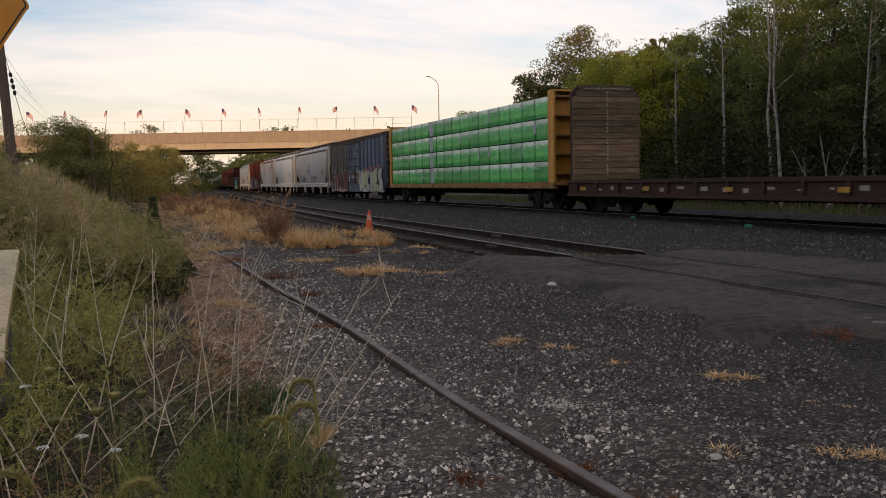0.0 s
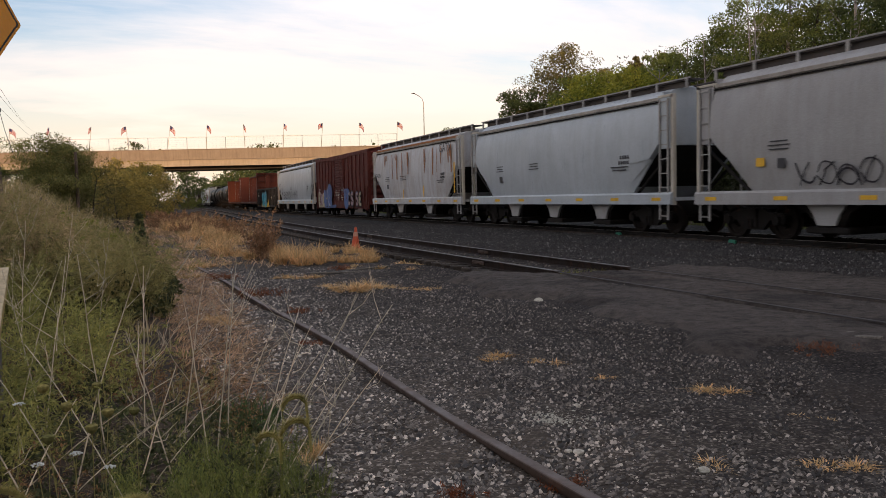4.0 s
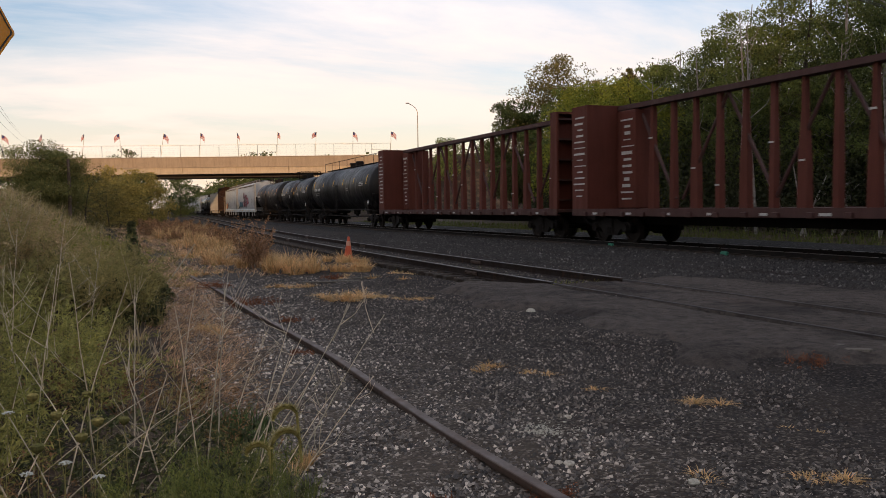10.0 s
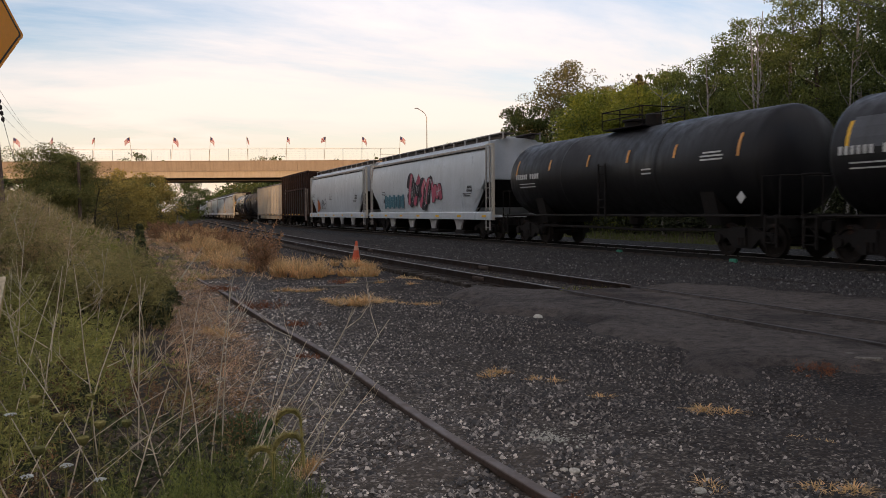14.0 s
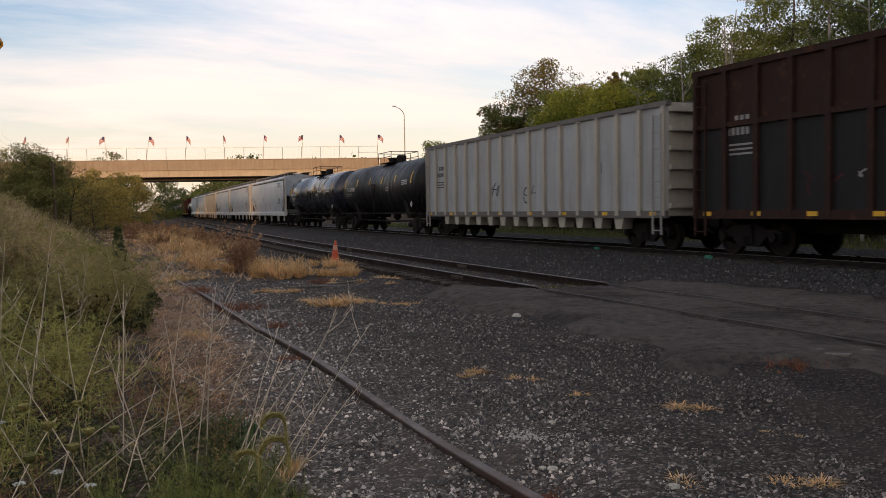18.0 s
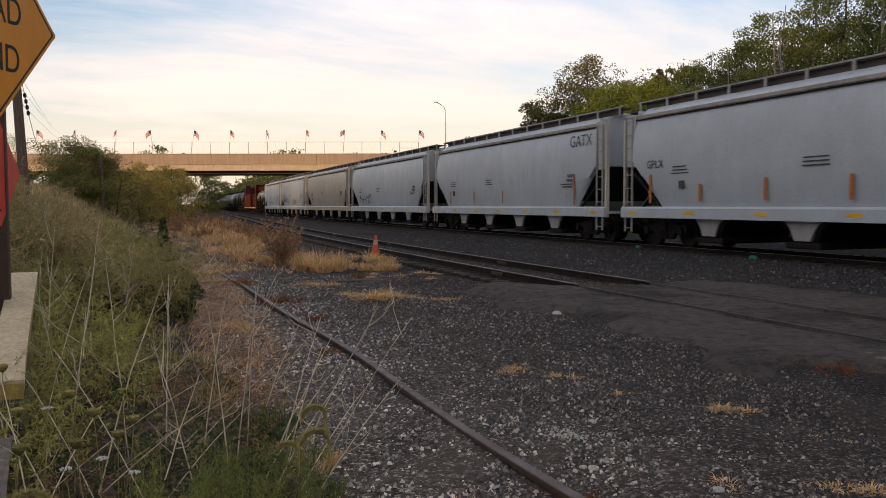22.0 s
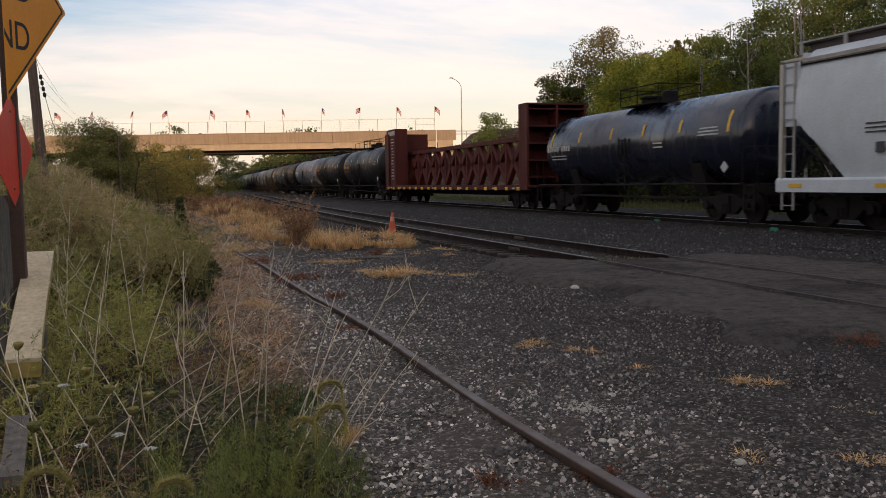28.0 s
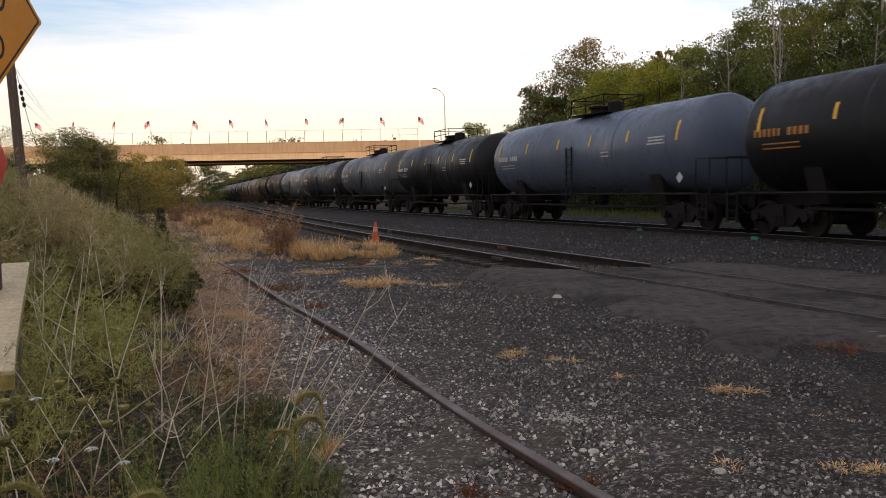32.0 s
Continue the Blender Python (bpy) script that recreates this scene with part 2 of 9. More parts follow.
def rough_matter(name, stops, scale=6, fine=40, rough=0.9, bump=0.5, dist=0.02, stretch=None, per_object=0.0, per_island=0.0, through=0.0):
    """Wood, soil, bark, leaf and the like: a ramp over noise at two scales."""
    if name in MATS:
        return MATS[name]
    m, nt, b = blank(name)
    a, f = noise_node(nt, scale, 6, 0.6, stretch), noise_node(nt, fine, 4, 0.6, stretch)
    r = ramp_node(nt, stops)
    nt.links.new(a.outputs[0], r.inputs[0])
    r2 = ramp_node(nt, [(0.3, (0.72,) * 3), (0.7, (1.25,) * 3)])
    nt.links.new(f.outputs[0], r2.inputs[0])
    c = mixed(nt, 1.0, r.outputs[0], r2.outputs[0], "MULTIPLY")
    for amount, node, sock in ((per_object, "ShaderNodeObjectInfo", "Random"), (per_island, "ShaderNodeNewGeometry", "Random Per Island")):
        if amount:
            i = nt.nodes.new(node)
            r3 = ramp_node(nt, [(0.0, (1 - amount, 1 - amount * 0.8, 1 - amount)), (1.0, (1 + amount, 1 + amount * 0.8, 1 + amount * 0.5))])
            nt.links.new(i.outputs[sock], r3.inputs[0])
            c = mixed(nt, 1.0, c, r3.outputs[0], "MULTIPLY")
    nt.links.new(c, b.inputs["Base Color"])
    b.inputs["Roughness"].default_value = rough
    b.inputs["Specular IOR Level"].default_value = 0.25
    if bump:
        bumped(nt, b, f.outputs[0], bump, dist)
    if through:
        tr = nt.nodes.new("ShaderNodeBsdfTranslucent")
        nt.links.new(c, tr.inputs[0])
        mx = nt.nodes.new("ShaderNodeMixShader")
        mx.inputs[0].default_value = through
        out = nt.nodes["Material Output"]
        nt.links.new(b.outputs[0], mx.inputs[1])
        nt.links.new(tr.outputs[0], mx.inputs[2])
        nt.links.new(mx.outputs[0], out.inputs[0])
    MATS[name] = m
    return m


def sooted(nt, colour):
    """Oil and brake dust have blackened the ground towards the main track."""
    pos = nt.nodes.new("ShaderNodeNewGeometry")
    sep = nt.nodes.new("ShaderNodeSeparateXYZ")
    nt.links.new(pos.outputs["Position"], sep.inputs[0])
    n = noise_node(nt, 0.8, 5, 0.6)
    ad = nt.nodes.new("ShaderNodeMath"); ad.operation = "MULTIPLY_ADD"; ad.inputs[1].default_value = 3.0
    nt.links.new(n.outputs[0], ad.inputs[0]); nt.links.new(sep.outputs[0], ad.inputs[2])
    mr = nt.nodes.new("ShaderNodeMapRange")
    mr.inputs[1].default_value, mr.inputs[2].default_value = 2.6, 7.5
    nt.links.new(ad.outputs[0], mr.inputs[0])
    r = ramp_node(nt, [(0.0, (1.80, 1.67, 1.54)), (0.38, (0.93, 0.85, 0.785)), (1.0, (0.38, 0.33, 0.305))])
    nt.links.new(mr.outputs[0], r.inputs[0])
    return mixed(nt, 1.0, colour, r.outputs[0], "MULTIPLY")


def gravel_matter(name, stops, size, bump=1.0, dirt=(0.06, 0.05, 0.042), dirt_amount=0.5, grass=None):
    """Crushed stone: a cell for each stone, with its own grey, and fines between."""
    if name in MATS:
        return MATS[name]
    m, nt, b = blank(name)
    tc = nt.nodes.new("ShaderNodeTexCoord")
    warp = noise_node(nt, 9, 3)
    vo = nt.nodes.new("ShaderNodeTexVoronoi")
    vo.inputs["Scale"].default_value = 1 / size
    mp = nt.nodes.new("ShaderNodeMix"); mp.data_type = "RGBA"; mp.blend_type = "ADD"; mp.inputs[0].default_value = 0.035
    nt.links.new(tc.outputs["Object"], mp.inputs[6]); nt.links.new(warp.outputs["Color"], mp.inputs[7])
    nt.links.new(mp.outputs[2], vo.inputs["Vector"])
    bw = nt.nodes.new("ShaderNodeSeparateColor")
    nt.links.new(vo.outputs["Color"], bw.inputs[0])
    r = ramp_node(nt, stops)
    nt.links.new(bw.outputs[0], r.inputs[0])
    edge = ramp_node(nt, [(0.25, (1, 1, 1)), (0.75, (0.45, 0.45, 0.45))])
    nt.links.new(vo.outputs["Distance"], edge.inputs[0])
    c = mixed(nt, 1.0, r.outputs[0], edge.outputs[0], "MULTIPLY")
    big = noise_node(nt, 0.7, 7, 0.65)
    rb = ramp_node(nt, [(0.42, (0, 0, 0)), (0.62, (dirt_amount,) * 3)])
    nt.links.new(big.outputs[0], rb.inputs[0])
    c = mixed(nt, rb.outputs[0], c, dirt)
    if grass:
        c = sooted(nt, c)
        at = nt.nodes.new("ShaderNodeAttribute")
        at.attribute_name = "grassy"
        gn = noise_node(nt, 1.3, 8, 0.7)
        gr = ramp_node(nt, grass)
        nt.links.new(gn.outputs[0], gr.inputs[0])
        c = mixed(nt, at.outputs["Fac"], c, gr.outputs[0])
    nt.links.new(c, b.inputs["Base Color"])
    b.inputs["Roughness"].default_value = 0.92
    b.inputs["Specular IOR Level"].default_value = 0.2
    inv = nt.nodes.new("ShaderNodeMath"); inv.operation = "SUBTRACT"; inv.inputs[0].default_value = 1.0
    nt.links.new(vo.outputs["Distance"], inv.inputs[1])
    bumped(nt, b, inv.outputs[0], bump, size * 0.6)
    MATS[name] = m
    return m


def plain(name, col, rough=0.6, metal=0.0):
    return paint(name, col, amount=0.25, rough=rough, metal=metal, grain=0.1)


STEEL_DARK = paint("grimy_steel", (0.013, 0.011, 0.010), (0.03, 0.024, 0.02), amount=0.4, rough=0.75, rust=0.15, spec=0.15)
RAIL_SIDE = paint("rusty_rail", (0.085, 0.055, 0.042), (0.05, 0.03, 0.02), amount=0.5, rough=0.65, metal=0.3, rust=0.4)
RAIL_TOP = paint("worn_rail_head", (0.33, 0.31, 0.30), (0.1, 0.08, 0.07), amount=0.3, rough=0.32, metal=0.9)
DULL_HEAD = paint("dull_rail_head", (0.13, 0.10, 0.085), (0.08, 0.05, 0.037), amount=0.5, rough=0.62, metal=0.15, rust=0.35)
# rusty brown web, darkened further so its colour holds the side's shade
SIDING_WEB = paint("siding_rail_web", (0.022, 0.015, 0.012), (0.035, 0.022, 0.015), amount=0.5, rough=0.8, rust=0.25, spec=0.15)
SIDING_HEAD = paint("siding_rail_head", (0.14, 0.125, 0.115), (0.06, 0.04, 0.03), amount=0.6, rough=0.5, metal=0.3, rust=0.2)
SUNK_RAIL = paint("sunk_rail_steel", (0.036, 0.029, 0.025), (0.02, 0.015, 0.012), amount=0.7, rough=0.7, rust=0.2)
WHITE_MARK = plain("white_marking", (0.48, 0.48, 0.46))
YELLOW_MARK = plain("yellow_reflective", (0.75, 0.42, 0.03))
BLACK_MARK = plain("black_marking", (0.045, 0.045, 0.05))
GRAVEL = gravel_matter("yard_gravel", [(0.0, (0.022, 0.0185, 0.016)), (0.6, (0.064, 0.054, 0.045)), (0.86, (0.15, 0.137, 0.122)), (1.0, (0.40, 0.37, 0.33))], 0.021, bump=0.6, dirt=(0.075, 0.064, 0.053), dirt_amount=0.5,
                       grass=[(0.3, (0.016, 0.013, 0.009)), (0.5, (0.045, 0.032, 0.021)), (0.7, (0.13, 0.088, 0.058))])
BALLAST = gravel_matter("main_ballast", [(0.0, (0.010, 0.0095, 0.009)), (0.75, (0.028, 0.027, 0.026)), (0.93, (0.075, 0.072, 0.068)), (1.0, (0.24, 0.23, 0.22))], 0.05, dirt=(0.018, 0.016, 0.015))


def asphalt_matter():
    """Old asphalt: grey fines with dark chips and pale grit, oily stains and a rusty smear."""
    m, nt, b = blank("old_asphalt")
    big, mid, fine = noise_node(nt, 0.55, 6, 0.6), noise_node(nt, 7, 6, 0.7), noise_node(nt, 95, 3, 0.7)
    r = ramp_node(nt, [(0.36, (0.042, 0.034, 0.029)), (0.46, (0.072, 0.059, 0.050)), (0.58, (0.098, 0.081, 0.069)), (0.70, (0.118, 0.090, 0.070))])
    nt.links.new(mid.outputs[0], r.inputs[0])
    r2 = ramp_node(nt, [(0.32, (0.45,) * 3), (0.5, (1.0,) * 3), (0.66, (1.25,) * 3), (0.74, (2.6, 2.5, 2.4))])
    nt.links.new(fine.outputs[0], r2.inputs[0])
    c = mixed(nt, 1.0, r.outputs[0], r2.outputs[0], "MULTIPLY")
    r3 = ramp_node(nt, [(0.36, (0.42, 0.40, 0.40)), (0.52, (1.0, 1.0, 1.0))])
    nt.links.new(big.outputs[0], r3.inputs[0])
    c = mixed(nt, 1.0, c, r3.outputs[0], "MULTIPLY")
    stain = noise_node(nt, 0.42, 5, 0.65, (1.0, 0.8, 1.0), "Object")
    r4 = ramp_node(nt, [(0.60, (0, 0, 0)), (0.74, (0.55,) * 3)])
    nt.links.new(stain.outputs[0], r4.inputs[0])
    c = mixed(nt, r4.outputs[0], c, (0.085, 0.042, 0.024))
    nt.links.new(c, b.inputs["Base Color"])
    b.inputs["Roughness"].default_value, b.inputs["Specular IOR Level"].default_value = 0.93, 0.2
    bumped(nt, b, fine.outputs[0], 0.9, 0.02)
    return m


ASPHALT = asphalt_matter()
WOOD_GREY = rough_matter("weathered_wood", [(0.3, (0.10, 0.088, 0.075)), (0.7, (0.21, 0.19, 0.165))], 5, 40, 0.85, 0.6, 0.01, (6, 6, 0.5), per_object=0.15)
WOOD_POLE = rough_matter("pole_wood", [(0.3, (0.095, 0.062, 0.046)), (0.7, (0.20, 0.138, 0.105))], 4, 30, 0.85, 0.6, 0.01, (6, 6, 0.4))
BARK = rough_matter("dark_bark", [(0.3, (0.028, 0.022, 0.017)), (0.7, (0.075, 0.06, 0.047))], 5, 30, 0.95, 0.8, 0.03, (3, 3, 0.6))
BIRCH = rough_matter("pale_bark", [(0.32, (0.08, 0.07, 0.06)), (0.48, (0.22, 0.205, 0.185)), (0.7, (0.33, 0.31, 0.285))], 3, 18, 0.85, 0.5, 0.02, (1, 1, 2.2))
LEAF = {k: rough_matter("leaf_" + k, [(0.3, lo), (0.7, hi)], 0.5, 5, 0.7, 0, per_island=0.4, through=0.4) for k, lo, hi in (
    ("dark", (0.058, 0.076, 0.026), (0.112, 0.138, 0.045)), ("mid", (0.095, 0.126, 0.038), (0.175, 0.212, 0.060)),
    ("yellow", (0.17, 0.20, 0.030), (0.30, 0.30, 0.05)), ("brown", (0.13, 0.115, 0.042), (0.23, 0.19, 0.068)), ("gold", (0.26, 0.20, 0.055), (0.46, 0.34, 0.10)), ("olive", (0.16, 0.16, 0.055), (0.28, 0.26, 0.09)))}

# ---- lie of the land ----
TRACK_X, RAIL_Z = 17.0, 0.22


def track_x(y):
    """The middle of the main track: straight, a slight bend to the right, straight again."""
    if y < 30:
        return TRACK_X
    if y < 125:
        return TRACK_X + (y - 30) ** 2 / 4160
    return TRACK_X + 2.17 + (y - 125) * 0.0457


def siding_x(y):
    """The middle of the siding, which bends away from the camera's side."""
    return 8.27 + max(0, y - 14) ** 2 / 1500 if y < 75 else 8.27 + 2.48 + (y - 75) * 0.06


def spur_x(y):
    """The one rail of the old spur."""
    return 2.06 + 0.03 * max(0, 5 - y) - 0.026 * max(0, y - 8)


def smooth(a, b, v):
    t = np.clip((v - a) / (b - a), 0, 1)
    return t * t * (3 - 2 * t)


def land(x, y):
    """Height of the ground; takes arrays."""
    x, y = np.asarray(x, float), np.asarray(y, float)
    bank = smooth(1.0, -4.6, x) * (0.40 + 1.45 * smooth(3, 14, y) + 0.55 * smooth(18, 45, y)) * smooth(-12, 1, y + 0.0 * x)
    far = smooth(-6, -30, x) * 2.0
    bump = 0.02 * np.sin(1.7 * x + 0.6 * y) + 0.018 * np.sin(0.9 * y - 1.1 * x) + 0.012 * np.sin(4.1 * x + 2.3 * y)
    ditch = -0.25 * smooth(20.5, 23, x) * smooth(30, 25, x)
    east = 1.2 * smooth(30, 60, x)
    # the road's ramp up to the bridge
    d = (x - 42.0) * 0.951 - (y - 123.0) * 0.309
    off = np.abs((x - 42.0) * 0.309 + (y - 123.0) * 0.951)
    ramp_r = smooth(-3, 6, d) * smooth(26, 6, off) * 8.4
    d2 = -((x + 24.0) * 0.951 - (y - 144.5) * 0.309)
    off2 = np.abs((x + 24.0) * 0.309 + (y - 144.5) * 0.951)
    ramp_l = smooth(-3, 8, d2) * smooth(26, 6, off2) * 8.0
    # the siding lies in a shallow trough
    off3 = np.abs(x - 8.27 - np.clip(y - 14, 0, 61) ** 2 / 1500)
    trough = -0.15 * smooth(2.3, 1.1, off3) * smooth(13.8, 15.2, y) * smooth(120, 60, y)
    return bank + far + bump + ditch + east + ramp_r + ramp_l + trough


def axis(stops):
    """Coordinates from (start, end, step) stretches."""
    out = [np.arange(a, b, s) for a, b, s in stops]
    return np.unique(np.round(np.concatenate(out + [[stops[-1][1]]]), 4))


def make_ground():
    xs = axis([(-900, -100, 80), (-100, -20, 8), (-20, -6, 0.8), (-6, 12, 0.22), (12, 32, 0.8), (32, 100, 5), (100, 900, 80)])
    ys = axis([(-600, -60, 60), (-60, -6, 6), (-6, 26, 0.25), (26, 70, 1.0), (70, 190, 4), (190, 400, 20), (400, 2400, 160)])
    gx, gy = np.meshgrid(xs, ys)
    gz = land(gx, gy)
    near = (gx > -8) & (gx < 12) & (gy < 30) & (gy > -8)
    rng = np.random.default_rng(3)
    gz = gz + near * rng.normal(0, 0.009, gz.shape)
    v = np.stack([gx, gy, gz], -1).reshape(-1, 3)
    w = len(xs)
    i = (np.arange(len(ys) - 1)[:, None] * w + np.arange(w - 1)).ravel()
    me = fast_mesh("ground", v, quads=np.stack([i, i + 1, i + w + 1, i + w], 1))
    grassy = np.maximum(smooth(1.3, 0.4, gx + 0.25 * np.sin(1.3 * gy)), smooth(19.6, 21.5, gx))
    grassy = np.maximum(grassy, smooth(24, 40, gy + 2 * np.sin(gx)) * smooth(9, 7, gx - np.clip((gy - 14), 0, 80) * 0.03) * 0.9)
    grassy = np.maximum(grassy, smooth(60, 90, gy) * 0.9)
    grassy = np.maximum(grassy, smooth(2.3, 1.2, gx + 0.3 * np.sin(0.9 * gy)) * smooth(5.5, 9, gy) * 0.85)
    a = me.attributes.new("grassy", "FLOAT", "POINT")
    a.data.foreach_set("value", grassy.astype(np.float32).ravel())
    me.polygons.foreach_set("use_smooth", [True] * len(me.polygons))
    me.materials.append(GRAVEL)
    return tagged(new("ground", me), "dark gravel yard with trodden dirt and grassy edges", "ground", kind="structure")


make_ground()


def sweep(f, y0, y1, step, outline, z0=0.0):
    """An outline of (x, z) pairs drawn along a track line f."""
    g = Geo()
    n = max(2, int((y1 - y0) / step) + 1)
    rings = []
    for y in np.linspace(y0, y1, n):
        x = f(y)
        h = math.atan2(f(y + 0.5) - f(y - 0.5), 1.0)
        rings.append([(x + a * math.cos(h), y - a * math.sin(h), z0 + b) for a, b in outline])
    return g.loft(rings)


RAIL_FOOT = [(-0.07, 0), (0.07, 0), (0.07, 0.012), (0.014, 0.03), (0.012, 0.125), (0.034, 0.135), (0.034, 0.160), (-0.034, 0.160), (-0.034, 0.135), (-0.012, 0.125), (-0.014, 0.03), (-0.07, 0.012)]
RAIL_HEAD = [(-0.034, 0.160), (0.034, 0.160), (0.034, 0.168), (0.026, 0.172), (-0.026, 0.172), (-0.034, 0.168)]


def make_main_track():
    bed = sweep(track_x, -80, 900, 6, [(-4.6, -0.35), (-3.3, 0.02), (-1.75, 0.06), (1.75, 0.06), (3.3, 0.12), (5.0, 0.12), (6.0, -0.4)])
    solid("ballast_bed", bed, BALLAST, "dark crushed-stone ballast bed under the main track", "ballast", kind="structure")
    tr = thing("main_track", "main railway track with worn steel rails on timber sleepers", "railway track", kind="structure")
    for off in (-0.752, 0.752):
        g = sweep(lambda y: track_x(y) + off, -80, 900, 5, RAIL_FOOT, RAIL_Z - 0.172)
        r = part("rail", g, STEEL_DARK, tr)
        part("rail_head", sweep(lambda y: track_x(y) + off, -80, 900, 5, RAIL_HEAD, RAIL_Z - 0.172), RAIL_TOP, r, "worn shiny rail head")
    tie = Geo().chamfer(0, 0, 0, 2.6, 0.23, 0.17, 0.015).mesh("sleeper")
    tie.materials.append(rough_matter("creosote_wood", [(0.3, (0.025, 0.02, 0.017)), (0.7, (0.07, 0.055, 0.045))], 5, 40, 0.9, 0.6, 0.01, (0.5, 6, 6), per_object=0.25))
    y = 4.0
    while y < 100:
        part("sleeper", tie, None, tr, at=pose(track_x(y), y, 0.015, 0, 0, -math.degrees(math.atan2(track_x(y + 1) - track_x(y), 1))))
        y += 0.55


make_main_track()


def make_siding():
    tr = thing("siding_track", "old siding track, its rails sunk in dirt and asphalt", "railway track", kind="structure")
    for off in (-0.752, 0.752):
        g = sweep(lambda y: siding_x(y) + off, 13.3, 190, 2.0, RAIL_FOOT, -0.04)
        r = part("rail", g, SIDING_WEB, tr)
        part("rail_head", sweep(lambda y: siding_x(y) + off, 13.3, 190, 2.0, RAIL_HEAD, -0.04), SIDING_HEAD, r, "dull worn rail head")
        g = sweep(lambda y: siding_x(y) + off, -30, 13.3, 2.0, RAIL_HEAD, -0.060)
        part("sunk_rail", g, SUNK_RAIL, tr, "rail sunk flush in the asphalt")
        for k in range(5):
            y = 16.9 + 11.0 * k + 3.1 * (off > 0)
            x = siding_x(y) + off
            bar = Geo().chamfer(x - 0.032, y, 0.045, 0.03, 0.62, 0.085, 0.01).chamfer(x + 0.032, y, 0.045, 0.03, 0.62, 0.085, 0.01)
            for i in range(4):
                bar.tube([(x - 0.075, y - 0.24 + 0.16 * i, 0.045), (x + 0.07, y - 0.24 + 0.16 * i, 0.045)], 0.016, 6)
            part("joint_bar", bar, RAIL_SIDE, tr, "rusty bolted joint bar")
    g = sweep(siding_x, 13.2, 190, 3.0, [(-1.25, -0.3), (1.25, -0.3), (1.05, -0.10), (0.68, -0.035), (-0.68, -0.035), (-1.05, -0.10)])
    part("track_bed", g, GRAVEL, tr, "gravel between the rails")
    tie = Geo().chamfer(0, 0, 0, 2.5, 0.22, 0.12, 0.015).mesh("sleeper")
    tie.materials.append(MATS["creosote_wood"])
    for k in range(80):
        y = 14.3 + 0.6 * k
        part("sleeper", tie, None, tr, at=pose(siding_x(y), y, -0.093, 0, 0, 1.5 * math.sin(3.7 * k)))


make_siding()


def make_spur():
    tr = thing("spur_rail", "single rusty rail of an abandoned spur half sunk in gravel", "rail", kind="structure")
    wob = lambda y: spur_x(y) + 0.02 * math.sin(0.9 * y)
    g = sweep(wob, 0.6, 20.4, 0.5, RAIL_FOOT, -0.105)
    part("rail", g, RAIL_SIDE, tr)
    part("rail_head", sweep(wob, 0.6, 20.4, 0.5, RAIL_HEAD, -0.105), DULL_HEAD, tr, "dull brown rail head")


make_spur()


def make_crossing():
    """One worn slab: its rim runs out unevenly into the gravel, with a groove beside each rail."""
    rim = [(12.0, -14), (11.9, 3), (11.6, 10), (11.2, 12.6), (10.3, 13.9), (9.3, 13.6), (7.9, 13.5), (7.3, 14.6), (6.7, 15.3), (5.9, 14.2), (5.45, 12.6), (5.5, 11.4), (5.85, 10.4), (5.75, 9.2), (5.35, 8.2), (5.45, 7.4), (5.2, 6.7), (5.35, 6.0), (6.1, 6.1), (6.6, 5.4), (6.9, 3.0), (6.6, -14)]
    xs = axis([(4.6, 7.3, 0.15), (7.3, 7.75, 0.03), (7.75, 8.8, 0.15), (8.8, 9.3, 0.03), (9.3, 12.4, 0.15)])
    ys = axis([(-14, 3, 0.8), (3, 15.2, 0.15)])
    gx, gy = np.meshgrid(xs, ys)
    wx = gx + 0.16 * np.sin(2.3 * gy) + 0.10 * np.sin(5.1 * gy + gx) + 0.05 * np.sin(11 * gy)
    wy = gy + 0.14 * np.sin(2.9 * gx) + 0.08 * np.sin(6.3 * gx + gy)
    inside, dist = np.zeros(gx.shape, bool), np.full(gx.shape, 99.0)
    for (ax, ay), (bx, by) in zip(rim, rim[1:] + rim[:1]):
        dx, dy = bx - ax, by - ay
        t = np.clip(((wx - ax) * dx + (wy - ay) * dy) / (dx * dx + dy * dy), 0, 1)
        dist = np.minimum(dist, np.hypot(wx - ax - t * dx, wy - ay - t * dy))
        if dy:
            inside ^= ((ay > wy) != (by > wy)) & (wx < (wy - ay) * dx / dy + ax)
    sd = np.where(inside, dist, -dist)
    z = -0.06 + 0.15 * smooth(-0.25, 0.35, sd)
    z += 0.008 * np.sin(3.1 * gx + gy) * np.sin(2.3 * gy) + 0.004 * np.sin(9 * gx - 4 * gy) + np.random.default_rng(9).normal(0, 0.0025, gx.shape)
    for rx in (7.52, 9.02):
        z -= 0.16 * np.exp(-((gx - rx - 0.105) / 0.065) ** 2) + 0.03 * np.exp(-((gx - rx + 0.09) / 0.06) ** 2) * (1 + np.sin(1.7 * gy))
        z = np.where(np.abs(gx - rx) < 0.03, np.minimum(z, 0.05), z)
    z = np.where(gy > 13.6, z, np.maximum(z, -0.06))
    v = np.stack([gx, gy, z], -1).reshape(-1, 3)
    w = len(xs)
    i = (np.arange(len(ys) - 1)[:, None] * w + np.arange(w - 1)).ravel()
    f = np.stack([i, i + 1, i + w + 1, i + w], 1)
    f = f[(z.ravel()[f] > -0.059).any(1)]
    me = fast_mesh("asphalt_crossing", v, quads=f)
    me.polygons.foreach_set("use_smooth", [True] * len(me.polygons))
    me.materials.append(ASPHALT)
    tagged(new("asphalt_crossing", me), "worn grey asphalt crossing laid over the sunken rails", "pavement", kind="structure")


make_crossing()


